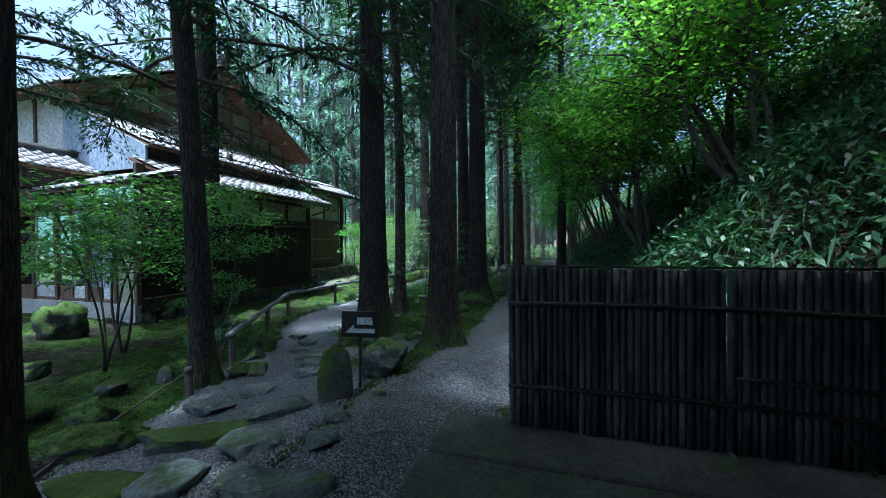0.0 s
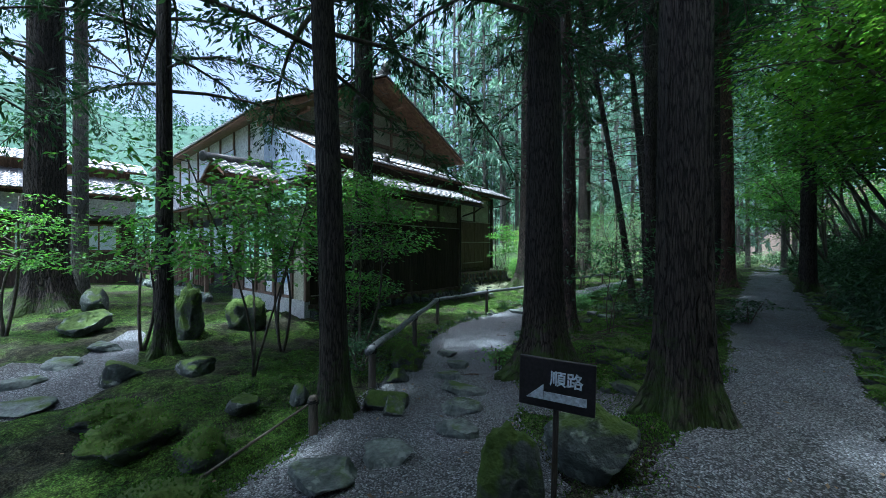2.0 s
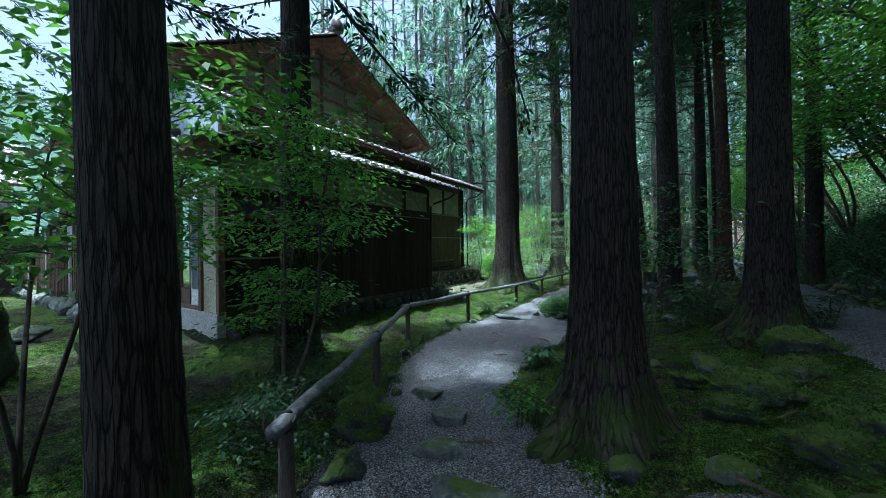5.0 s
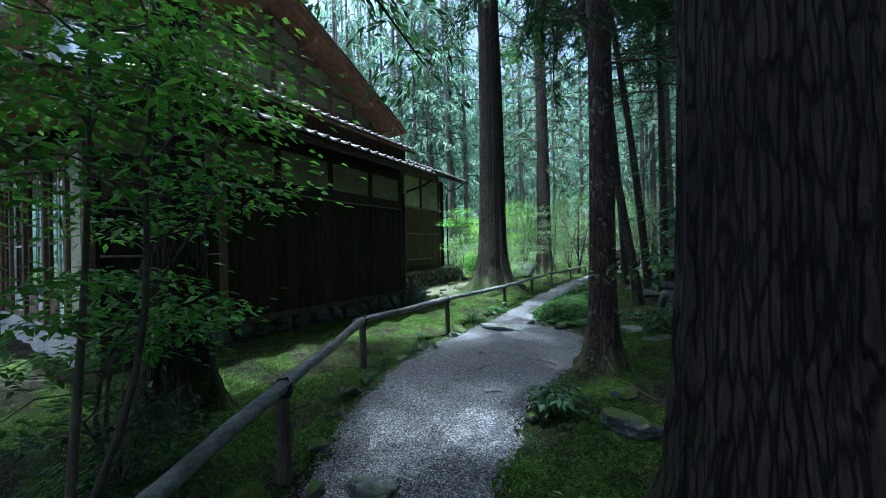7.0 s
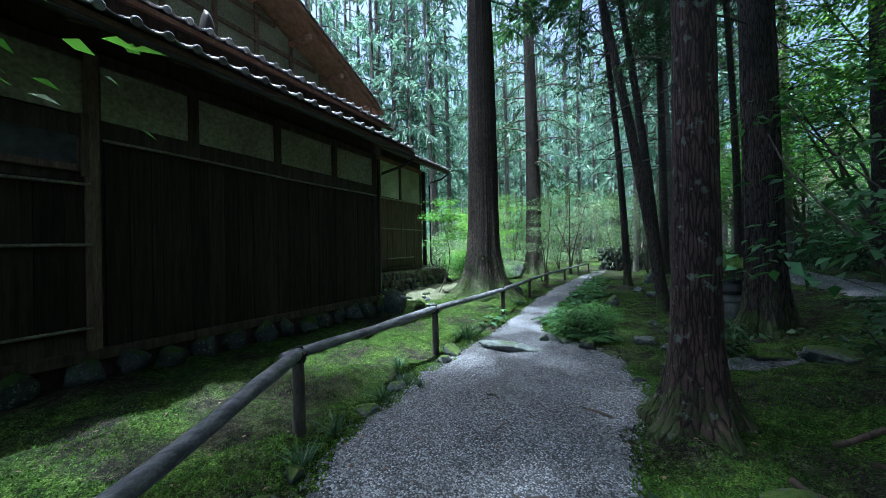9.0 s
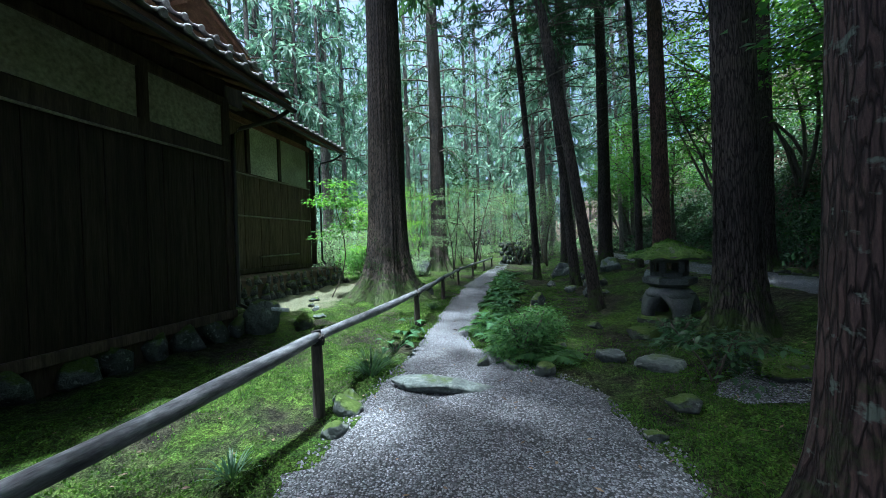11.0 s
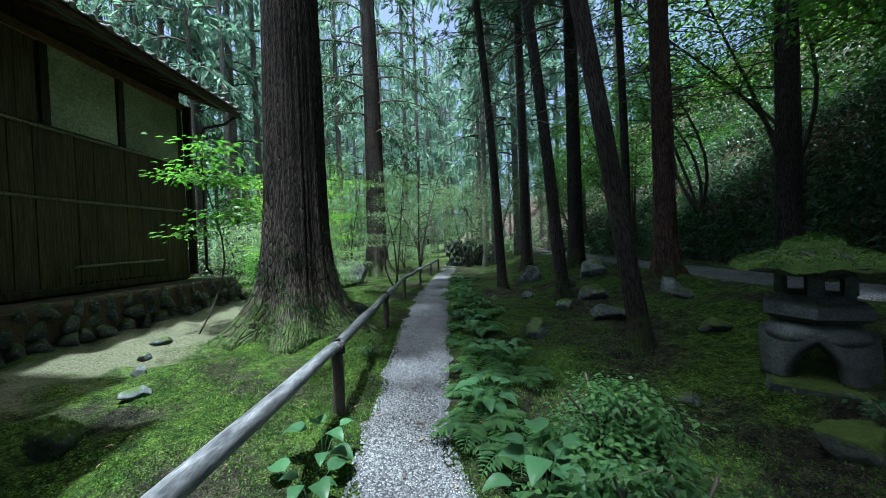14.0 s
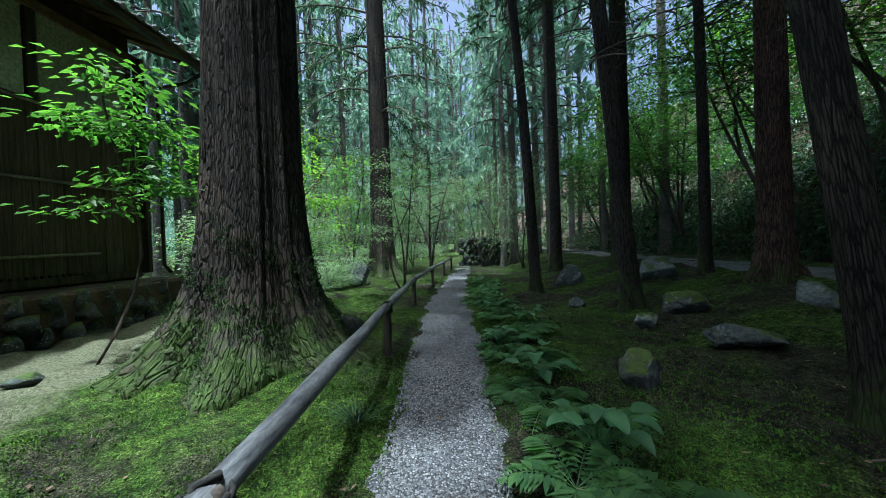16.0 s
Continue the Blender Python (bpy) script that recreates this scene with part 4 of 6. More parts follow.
cedar(-14.0, 1.75, 0.8, 24, (0, 0), 1.2, 5.5, 2, scale=0.8, label="massive cedar with flared roots in the moss garden")
cedar(-7.67, 2.75, 0.24, 15, (-0.03, 0), 0.8, 3.8, 3, scale=0.9, label="slender cedar in the moss garden")
cedar(-3.02, 1.15, 0.26, 15, (0, 0), 0.6, 4.0, 3, scale=0.9)
cedar(-17.5, 2.6, 0.45, 22, (0, 0), 0.6, 7.0, 1, material=BARK_GREY_HAZED)
# unseen cedars behind the start of the walk, added to shade it
for bx, by in ((-4.2, -2.6), (-7.5, -1.8), (-1.8, -3.6)):
    cedar(bx, by, 0.36, 20, (0, 0), 0.6, 4.0, int(bx * 3 + 9), shade_crown=1.3)
# unseen plain walls and eave behind the start, added to shade fence and slab
tagged(part("wall_south", box((-3.2, -3.0, -0.2), (5.0, -2.85, 3.6)), BEAM), "unseen timber wall added to block skylight", "wall", kind="structure")
tagged(part("wall_east", box((4.1, -2.85, -0.2), (4.25, 2.4, 3.6)), BEAM), "unseen timber wall added to block skylight", "wall", kind="structure")
tagged(part("ceiling", box((-1.6, -3.2, 3.6), (4.6, 2.5, 3.75)), BEAM), "unseen timber eave added to shade fence and slab", "ceiling", kind="structure")


# ---- forest beyond ----
rng = np.random.default_rng(77)
WOOD = "straight plantation cedar in the wood behind the garden"
for k in range(120):
    fy = 24 + 46 * rng.random() ** 1.1
    fx = -36 + 39 * rng.random()
    if -8.2 < fx < -4.2 and fy < 60 or fx < -13 and fy < 27 or -17 < fx < -9 and fy < 32:
        continue
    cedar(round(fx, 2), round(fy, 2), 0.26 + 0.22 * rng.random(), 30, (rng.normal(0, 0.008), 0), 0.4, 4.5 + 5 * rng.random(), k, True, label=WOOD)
for k in range(70):
    fx, fy = -52 + 62 * rng.random(), 58 + 30 * rng.random()
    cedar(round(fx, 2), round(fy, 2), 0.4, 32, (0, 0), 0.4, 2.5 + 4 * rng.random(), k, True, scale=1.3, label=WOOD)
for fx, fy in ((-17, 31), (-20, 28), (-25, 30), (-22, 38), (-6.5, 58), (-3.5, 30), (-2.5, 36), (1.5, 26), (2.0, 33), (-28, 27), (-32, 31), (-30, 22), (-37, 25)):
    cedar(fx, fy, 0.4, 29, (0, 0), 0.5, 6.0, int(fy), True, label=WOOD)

# mossy stone wall at the far end of the path
far_wall = empty("garden_wall", "low dark wall of stacked mossy stones at the path's end", "stone wall")
wr = np.random.default_rng(44)
block = [rock_mesh("block", 1, 1, 0.6, 80 + k, False, 2) for k in range(4)]
for row in range(5):
    for col in range(7):
        put("block", block[(row + col) % 4], STONE if row < 4 else STONE_GREEN, far_wall, "", Matrix.Translation((-6.1 + 0.36 * col + 0.18 * (row % 2), 31.0, -0.35 + 0.3 * row)) @ Matrix.Rotation(wr.uniform(-0.3, 0.3), 4, "Z") @ Matrix.Diagonal((0.46, 0.5, 0.38, 1)))

# wooded mountain to the west
mr = np.random.default_rng(5)
mx, my = np.meshgrid(np.linspace(-260, -70, 40), np.linspace(-140, 260, 60), indexing="ij")
mz = 62 * ease((-70 - mx) / 130) + 5 * np.sin(mx * 0.05 + my * 0.03) * np.sin(my * 0.06) - 3
V = np.stack([mx, my, mz], -1).reshape(-1, 3)
i, j = np.meshgrid(np.arange(39), np.arange(59), indexing="ij")
tagged(put("backdrop_mountain", mesh("backdrop_mountain", V, np.stack([i * 60 + j, (i + 1) * 60 + j, (i + 1) * 60 + j + 1, i * 60 + j + 1], -1).reshape(-1, 4), True), FAR_TREES),
       "wooded mountain slope in the distance", "mountain", kind="structure")
pick = mr.integers(0, len(V), 3200)
base = V[pick] + mr.normal(0, 2.0, (3200, 3)) * [1, 1, 0.2]
cones = []
hh, ww = mr.uniform(4, 9, 3200), mr.uniform(0.9, 1.7, 3200)
for lev in range(4):
    for q in range(5):
        az = mr.uniform(0, 6.28, 3200)
        c = base + np.stack([np.zeros(3200), np.zeros(3200), hh * (1.0 - 0.24 * lev)], -1)
        d = np.stack([np.cos(az), np.sin(az), np.full(3200, -0.9)], -1)
        cones.append(leaves(c, d, np.array([0, 0, 1.0]) + mr.normal(0, 0.2, (3200, 3)), ww * (0.4 + 0.3 * lev), ww * (0.22 + 0.1 * lev)))
v, f = joined(cones)
tagged(put("far_wood", mesh("far_wood", v, f), FAR_TREES), "dense conifers on a far mountain slope", "forest", kind="stuff")


# ---- hillside growth ----
def hill_points(rng, count, x1=9.0, y0=2.0, y1=34.0, x0=0.15):
    y = y0 + (y1 - y0) * rng.random(count) ** 1.25
    x = 0.95 + 0.03 * np.clip(y - 3, 0, 60) + x0 + (x1 - x0) * rng.random(count) ** 1.2
    return np.stack([x, y, land(x, y)], -1)


def clumps(name, centres, each, spread, size, width, material, label, category, seed, droop=0.0, rise=0.5):
    rng = np.random.default_rng(seed)
    n = len(centres)
    c = np.repeat(centres, each, 0)
    d = rng.normal(0, 1, (n * each, 3)) * [1, 1, 0.75]
    d[:, 2] = np.abs(d[:, 2]) * rise * 2
    rad = spread * np.repeat(rng.uniform(0.5, 1.4, n), each)[:, None]
    p = c + unit(d) * rad * rng.uniform(0.55, 1.1, (n * each, 1))
    way = unit(d) * 0.6 + rng.normal(0, 0.6, (n * each, 3)) - [0, 0, droop]
    up = unit(d) + [0, 0, 0.8] + rng.normal(0, 0.3, (n * each, 3))
    v, f = leaves(p, way, up, rng.uniform(0.6, 1.3, n * each) * size, rng.uniform(0.7, 1.2, n * each) * width, 0.1, droop * 0.3)
    return tagged(put(name, mesh(name, v, f), material), label, category, kind="stuff")


rng = np.random.default_rng(31)
clumps("far_slope_bushes", hill_points(rng, 1000, 7, 13.0, 34), 48, 0.6, 0.15, 0.06, LEAF_DARK, "dense evergreen undergrowth on the steep hillside", "undergrowth", 37, 0.5)
clumps("hillside_bushes", np.vstack([hill_points(rng, 1500, 9, 5.2, 28), hill_points(rng, 300, 8, 3.2, 5.6, 0.5)]), 56, 0.5, 0.11, 0.045, LEAF_DARK, "dense evergreen undergrowth on the steep hillside", "undergrowth", 32, 0.3)
clumps("upper_bushes", hill_points(rng, 1200, 18, 3.0, 60, 4.0), 44, 1.0, 0.2, 0.1, LEAF_DARK, "dense leafy growth on the upper hillside", "undergrowth", 35, 0.3)
clumps("far_hill_bushes", hill_points(rng, 320, 9, 27.0, 60, -0.4), 36, 0.9, 0.28, 0.13, LEAF_DARK, "dark bushes on the far hillside", "undergrowth", 39, 0.3)
clumps("bamboo_grass", np.vstack([hill_points(rng, 1700, 8, 5.4), hill_points(rng, 170, 7, 3.0, 5.8)]), 20, 0.42, 0.22, 0.034, SASA, "drooping bamboo grass on the steep hillside", "bamboo grass", 33, 0.8)
clumps("ferns_on_slope", hill_points(rng, 420, 3.0, 4.6, 26), 24, 0.25, 0.16, 0.05, FERN, "ferns along the foot of the hillside", "fern", 34, 0.4)
by = rng.uniform(3.5, 15, 420)
bx = np.interp(by, UPPER[0], UPPER[2]) + rng.uniform(0.5, 1.5, 420)
clumps("slope_foot_growth", np.stack([bx, by, land(bx, by)], -1), 26, 0.3, 0.2, 0.04, SASA, "drooping dark leaves along the foot of the hillside", "undergrowth", 38, 0.7)
ux, uy = rng.uniform(-40, 4, 700), rng.uniform(31, 64, 700)
keep = ~((ux > -8) & (ux < -4)) & ~((ux < -12) & (uy < 33))
clumps("wood_understory", np.stack([ux, uy, land(ux, uy) + 0.3], -1)[keep], 40, 0.8, 0.2, 0.09, LEAF_PALE, "light green undergrowth among the plantation cedars", "undergrowth", 36, 0.2, 0.7)
lp = hill_points(rng, 16000, 7, 1.5, 16, 0.0)
v, f = leaves(lp + [0, 0, 0.015], rng.normal(0, 1, (16000, 3)) * [1, 1, 0.3], np.array([-0.6, 0, 1.0]) + rng.normal(0, 0.35, (16000, 3)), rng.uniform(0.05, 0.11, 16000), rng.uniform(0.025, 0.05, 16000))
tagged(put("leaf_litter", mesh("leaf_litter", v, f), LITTER), "dry brown fallen leaves on the hillside", "fallen leaves", kind="stuff")


# ---- broadleaf trees and shrubs ----
def broadleaf(name, x, y, h, spread, stems, pads, per, leaf, material, label, category, seed, z0=0.35, r0=0.03, lean=(0, 0), bark=None, flatness=0.2):
    """Curved stems that fork into twigs, each ending in a flat pad of leaves."""
    rng = np.random.default_rng(seed)
    t = empty(name, label, category, "", pose(x, y, gz(x, y)))
    ends, twigs = [], []
    for k in range(stems):
        az = k * 2.4 + rng.uniform(0, 0.8)
        s = np.linspace(0, 1, 9)
        out = spread * rng.uniform(0.2, 0.6)
        w1, w2 = rng.normal(0, 0.042 * h, 2)
        pts = np.stack([math.cos(az) * out * s ** 1.4 + w1 * np.sin(s * 5) + lean[0] * s * h, math.sin(az) * out * s ** 1.4 + w2 * np.sin(s * 4.2) + lean[1] * s * h, -0.1 + (h * rng.uniform(0.75, 1.0) + 0.1) * s], -1)
        put("stem", tube_mesh("stem", pts, r0 * (1 - 0.8 * s) + 0.004, 8, 0.04, seed + k), bark or TWIG, t)
        for q in range(pads):
            u = rng.uniform(z0, 1.0)
            b = np.array([np.interp(u, s, pts[:, c]) for c in range(3)])
            a2 = rng.uniform(0, 6.28)
            L = spread * rng.uniform(0.25, 0.75) * (1.15 - 0.6 * u)
            e = b + np.array([math.cos(a2) * L, math.sin(a2) * L, L * rng.uniform(-0.1, 0.45)])
            mid = (b + e) / 2 + rng.normal(0, 0.06 * L, 3) + [0, 0, 0.08 * L]
            twigs.append(tube(np.array([b, (b + mid) / 2 + rng.normal(0, 0.02, 3), mid, (mid + e) / 2 + rng.normal(0, 0.02, 3), e]), r0 * np.array([0.45, 0.35, 0.28, 0.18, 0.08]), 5, cap=False))
            ends += [e, mid + (e - mid) * 0.5]
    wv, wf = joined(twigs)
    put("twig_growth", mesh("twig_growth", wv, wf, True), bark or TWIG, t)["kind"] = "stuff"
    E = np.repeat(np.array(ends), per, 0)
    n = len(E)
    d = rng.normal(0, 1, (n, 3)) * [1, 1, flatness]
    pos = E + d * spread * 0.15
    way = d * [1, 1, 0.3] + rng.normal(0, 0.7, (n, 3)) * [1, 1, 0.35] - [0, 0, 0.25]
    v, f = leaves(pos, way, np.array([0, 0, 1.0]) + rng.normal(0, 0.35, (n, 3)), rng.uniform(0.7, 1.25, n) * leaf, rng.uniform(0.42, 0.6, n) * leaf, 0.1, 0.15)
    put("leafage", mesh("leafage", v, f), material, t, "layered green leaves")["kind"] = "stuff"
    return t


SHRUB = "thin-stemmed garden shrub with layered fresh green leaves"
broadleaf("garden_shrub", -5.9, 3.3, 2.7, 1.7, 3, 14, 34, 0.088, LEAF, SHRUB, "shrub", 41, 0.5, 0.013)
broadleaf("garden_shrub", -5.95, 5.0, 3.1, 1.7, 2, 19, 48, 0.066, LEAF, SHRUB, "shrub", 42, 0.72, 0.02)
broadleaf("garden_shrub", -6.5, 5.35, 1.9, 1.15, 2, 12, 32, 0.075, LEAF, SHRUB, "shrub", 58, 0.3, 0.014)
broadleaf("garden_shrub", -7.0, 4.2, 2.7, 1.6, 3, 11, 34, 0.088, LEAF, SHRUB, "shrub", 43, 0.55, 0.022)
broadleaf("garden_shrub", -8.3, 2.6, 2.5, 1.4, 2, 8, 26, 0.09, LEAF, SHRUB, "shrub", 44, 0.6, 0.022)
broadleaf("garden_shrub", -5.25, 4.5, 0.6, 0.6, 4, 6, 22, 0.05, LEAF_DARK, "low dark green shrub beside the railing", "shrub", 45, 0.2, 0.012)
broadleaf("garden_shrub", -6.3, 5.3, 0.6, 0.6, 4, 6, 20, 0.05, LEAF_DARK, "low dark green shrub beside the railing", "shrub", 55, 0.2, 0.012)
broadleaf("garden_shrub", -10.6, 1.2, 2.4, 1.4, 3, 8, 26, 0.08, LEAF, SHRUB, "shrub", 46, 0.55, 0.024)
broadleaf("garden_shrub", -9.6, 18.8, 3.2, 1.9, 3, 10, 70, 0.075, LEAF_LIGHT, "young tree with broad light green leaves by the stone terrace", "shrub", 47, 0.4)
broadleaf("sapling", -9.7, 15.55, 3.4, 1.25, 1, 22, 26, 0.105, LEAF, "young sapling with broad light green leaves beside a big cedar", "sapling", 57, 0.48, 0.014)
broadleaf("garden_shrub", -11.5, 23.5, 2.4, 2.0, 4, 10, 70, 0.06, LEAF_PALE, "pale green trained shrub beyond the house", "shrub", 48, 0.4)
broadleaf("garden_shrub", -9.6, 21.5, 0.9, 1.1, 5, 9, 80, 0.05, LEAF_PALE, "low rounded light green bush beyond the house", "shrub", 49, 0.1, 0.012)
broadleaf("garden_shrub", -13.5, 26.5, 3.0, 2.6, 5, 11, 70, 0.07, LEAF_PALE, "pale green trained shrub beyond the house", "shrub", 50, 0.3)
broadleaf("garden_shrub", -7.6, 21.0, 3.6, 1.5, 3, 9, 50, 0.06, LEAF_PALE, "young tree with thin stems beside the railing", "shrub", 51, 0.4, 0.025)
broadleaf("garden_shrub", -7.4, 27.0, 5.0, 2.6, 3, 12, 60, 0.07, LEAF_PALE, "young broadleaf tree in the wood", "tree", 52, 0.3, 0.05)
broadleaf("garden_shrub", -5.0, 30.0, 5.0, 2.6, 3, 12, 60, 0.07, LEAF_PALE, "young broadleaf tree in the wood", "tree", 53, 0.3, 0.05)
broadleaf("garden_shrub", -3.35, 12.45, 0.26, 0.42, 5, 5, 26, 0.045, HOSTA, "low leafy plant in the moss", "plant", 54, 0.1, 0.008)
for k, (ux, uy, uh) in enumerate(((-10.5, 26.5, 4.5), (-12.5, 29.0, 5.5), (-8.6, 30.5, 4.0), (-10.8, 33.0, 6.0), (-15.0, 28.5, 4.5), (-3.6, 27.0, 4.5), (-4.0, 33.5, 5.5), (-8.0, 36.0, 6.0), (-13.5, 22.5, 2.2), (-11.0, 20.6, 1.4))):
    broadleaf("young_tree", ux, uy, uh, 0.5 * uh + 0.6, 3, 11, 44, 0.1, LEAF_PALE if k % 3 else LEAF, "young broadleaf tree with pale leaves in the wood", "tree", 140 + k, 0.2, 0.03, flatness=0.6)
HILLTREE = "spreading broadleaf tree with bright green leaves on the hillside"
for k, (hx, hy, hh, sp) in enumerate(((3.6, 7.5, 5.0, 3.4), (2.6, 12.5, 5.5, 3.2), (5.5, 11.0, 6.0, 3.8), (4.2, 17.5, 6.5, 3.8), (2.8, 23.0, 6.5, 3.5), (7.0, 15.0, 6.5, 4.0), (3.0, 29.0, 7.0, 4.0),
                                       (2.3, 9.6, 4.8, 2.8), (6.5, 8.0, 6.0, 4.0), (4.6, 14.0, 6.0, 3.6), (3.4, 20.5, 6.5, 3.6), (2.2, 26.0, 6.0, 3.4), (1.9, 32.0, 6.0, 3.4),
                                       (5.0, 4.4, 6.5, 3.8), (7.2, 4.0, 7.0, 4.2), (5.2, 6.6, 6.5, 3.8), (9.0, 7.0, 7.0, 4.4), (8.0, 10.5, 7.0, 4.2), (4.0, 9.6, 6.0, 3.4), (2.4, 15.2, 6.0, 3.2), (5.8, 20.0, 6.5, 3.8), (4.7, 3.3, 5.0, 2.4))):
    broadleaf("hillside_tree", hx, hy, hh, sp, 5, 17, 52, 0.12, LEAF_LIGHT if hy < 11 and k % 3 or k % 5 == 0 else LEAF, HILLTREE, "tree", 60 + k, 0.45, 0.06, (-0.22, 0), POST)


# ---- small plants ----
def tuft(name, x, y, count, length, width, material, label, category, seed, arch=0.6, spread=0.05):
    """Blades that arch out from one foot, in three pieces each."""
    rng = np.random.default_rng(seed)
    az, tilt = rng.uniform(0, 6.28, count), rng.uniform(0.15, 0.8, count)
    L = length * rng.uniform(0.6, 1.15, count)
    o = np.stack([np.cos(az), np.sin(az), np.zeros(count)], -1)
    side = np.stack([-np.sin(az), np.cos(az), np.zeros(count)], -1)
    base = o * spread * rng.random((count, 1)) * 2
    rows = []
    for s, w in ((0, 0.7), (0.35, 1.0), (0.7, 0.8), (1.0, 0.08)):
        c = base + o * (L * np.sin(tilt) * s * (1 + 0.4 * arch * s))[:, None] + np.stack([np.zeros(count), np.zeros(count), L * (np.cos(tilt) * s - arch * 0.55 * s * s)], -1)
        rows += [c + side * width * w / 2, c - side * width * w / 2]
    v = np.stack(rows, 1).reshape(-1, 3)
    quad = np.array([[0, 1, 3, 2], [2, 3, 5, 4], [4, 5, 7, 6]])
    f = (np.arange(count)[:, None, None] * 8 + quad[None]).reshape(-1, 4)
    ob = put(name, mesh(name, v, f, True), material)
    ob.matrix_basis = pose(x, y, gz(x, y) - 0.01)
    return tagged(ob, label, category)


for k, (px, py, pl) in enumerate(((-6.74, 11.05, 0.46), (-6.45, 7.95, 0.2), (-6.5, 8.6, 0.2), (-6.55, 9.0, 0.18), (-6.35, 7.55, 0.22), (-6.8, 9.3, 0.2), (-6.9, 14.6, 0.25), (-6.2, 7.0, 0.2), (-6.35, 9.0, 0.14))):
    tuft("grass_tuft", px, py, 110 if pl > 0.4 else 46, pl, 0.009, SASA, "tuft of thin arching green grass beside the path", "grass", 90 + k, 0.7, 0.03)


def hosta(x, y, count, length, seed, label="hosta with broad pointed green leaves beside the path"):
    """Broad ribbed leaves on stalks, each leaf curved over its length."""
    rng = np.random.default_rng(seed)
    t = empty("hosta", label, "plant", "plants along the path", pose(x, y, gz(x, y)))
    for k in range(count):
        az, L, up = k * 2.4 + rng.uniform(-0.3, 0.3), length * rng.uniform(0.7, 1.1), length * rng.uniform(0.5, 1.5)
        W = L * rng.uniform(0.62, 0.78)
        u, w = np.meshgrid(np.linspace(0, 1, 7), np.linspace(-1, 1, 5), indexing="ij")
        half = W / 2 * np.sin(np.pi * u ** 0.62) ** 0.75
        r0 = L * rng.uniform(0.2, 1.4)
        v = np.stack([r0 + u * L, half * w, up + 0.12 * L * np.sin(u * 2) - 0.3 * L * u ** 2 + 0.12 * L * np.abs(w) * np.sin(np.pi * u)], -1).reshape(-1, 3)
        i, j = np.meshgrid(np.arange(6), np.arange(4), indexing="ij")
        put("leaf", mesh("leaf", v, np.stack([i * 5 + j, (i + 1) * 5 + j, (i + 1) * 5 + j + 1, i * 5 + j + 1], -1).reshape(-1, 4), True), HOSTA, t, "", Matrix.Rotation(az, 4, "Z"))
        put("stalk", tube_mesh("stalk", np.array([[0, 0, -0.02], [0.45 * r0, 0, up * 0.6], [r0 + 0.02 * L, 0, up]]), np.array([0.004, 0.003, 0.0025]), 5), HOSTA, t, "", Matrix.Rotation(az, 4, "Z"))
    return t


def fern(x, y, fronds, length, seed):
    rng = np.random.default_rng(seed)
    C, D, L = [], [], []
    stems = []
    for k in range(fronds):
        az = k * 2.4 + rng.uniform(-0.3, 0.3)
        o, side = np.array([math.cos(az), math.sin(az), 0]), np.array([-math.sin(az), math.cos(az), 0])
        s = np.linspace(0, 1, 16)
        R = length * rng.uniform(0.7, 1.15)
        pts = o * (s * R)[:, None] + np.stack([s * 0, s * 0, R * (0.75 * s - 0.7 * s ** 2)], -1)
        stems.append(tube(pts[::3], 0.003, 4, cap=False))
        for sg in (-1, 1):
            C.append(pts[2:])
            D.append(sg * side + o * 0.45 + rng.normal(0, 0.08, (14, 3)))
            L.append(R * 0.34 * np.sin(np.pi * (0.1 + 0.88 * s[2:])) + 0.01)
    C, D, L = np.vstack(C), np.vstack(D), np.concatenate(L)
    t = empty("fern", "fern with fine green fronds growing from moss", "fern", "plants along the path", pose(x, y, gz(x, y)))
    put("frond_rosette", mesh("frond_rosette", *leaves(C, D, np.array([0, 0, 1.0]) + rng.normal(0, 0.15, C.shape), L, L * 0.3 + 0.006, 0.05, 0.2)), FERN, t)
    sv, sf = joined(stems)
    put("stalk_rosette", mesh("stalk_rosette", sv, sf), FERN, t)
    return t


rng = np.random.default_rng(8)
for k in range(44):
    py = 12.0 + k * 0.26
    side_x = float(np.interp(py, LOWER[0], LOWER[2])) + 0.15 + 0.6 * rng.random()
    (hosta(side_x, py, 11, 0.15 + 0.05 * rng.random(), 100 + k) if k % 4 == 1 else fern(side_x, py, 9, 0.3 + 0.14 * rng.random(), 100 + k))
for px, py in ((-6.78, 11.9), (-6.75, 12.6), (-6.72, 12.3)):
    hosta(px, py, 6, 0.15, int(py * 10))
fern(-4.95, 11.6, 10, 0.4, 171)
fern(-5.35, 11.95, 9, 0.36, 172)
broadleaf("low_shrub", -5.2, 11.75, 0.46, 0.5, 6, 7, 36, 0.05, FERN, "low bushy plant with small soft leaves by the path", "plant", 120, 0.05, 0.008, flatness=0.5)
broadleaf("low_shrub", -5.0, 12.6, 0.42, 0.5, 6, 7, 38, 0.045, FERN, "low bushy plant with small soft leaves by the path", "plant", 121, 0.05, 0.008, flatness=0.5)
broadleaf("seedling", -4.15, 7.55, 0.3, 0.3, 3, 4, 9, 0.09, LEAF_DARK, "small seedling with glossy dark leaves in moss", "plant", 122, 0.4, 0.006)
broadleaf("seedling", -3.85, 5.9, 0.4, 0.35, 3, 4, 9, 0.06, LEAF, "small seedling with green leaves in moss", "plant", 123, 0.4, 0.006)
broadleaf("garden_shrub", -3.05, 8.75, 2.3, 1.3, 3, 7, 12, 0.1, HOSTA, "thin-stemmed shrub with sparse blue-green leaves under cedars", "shrub", 125, 0.35, 0.006)
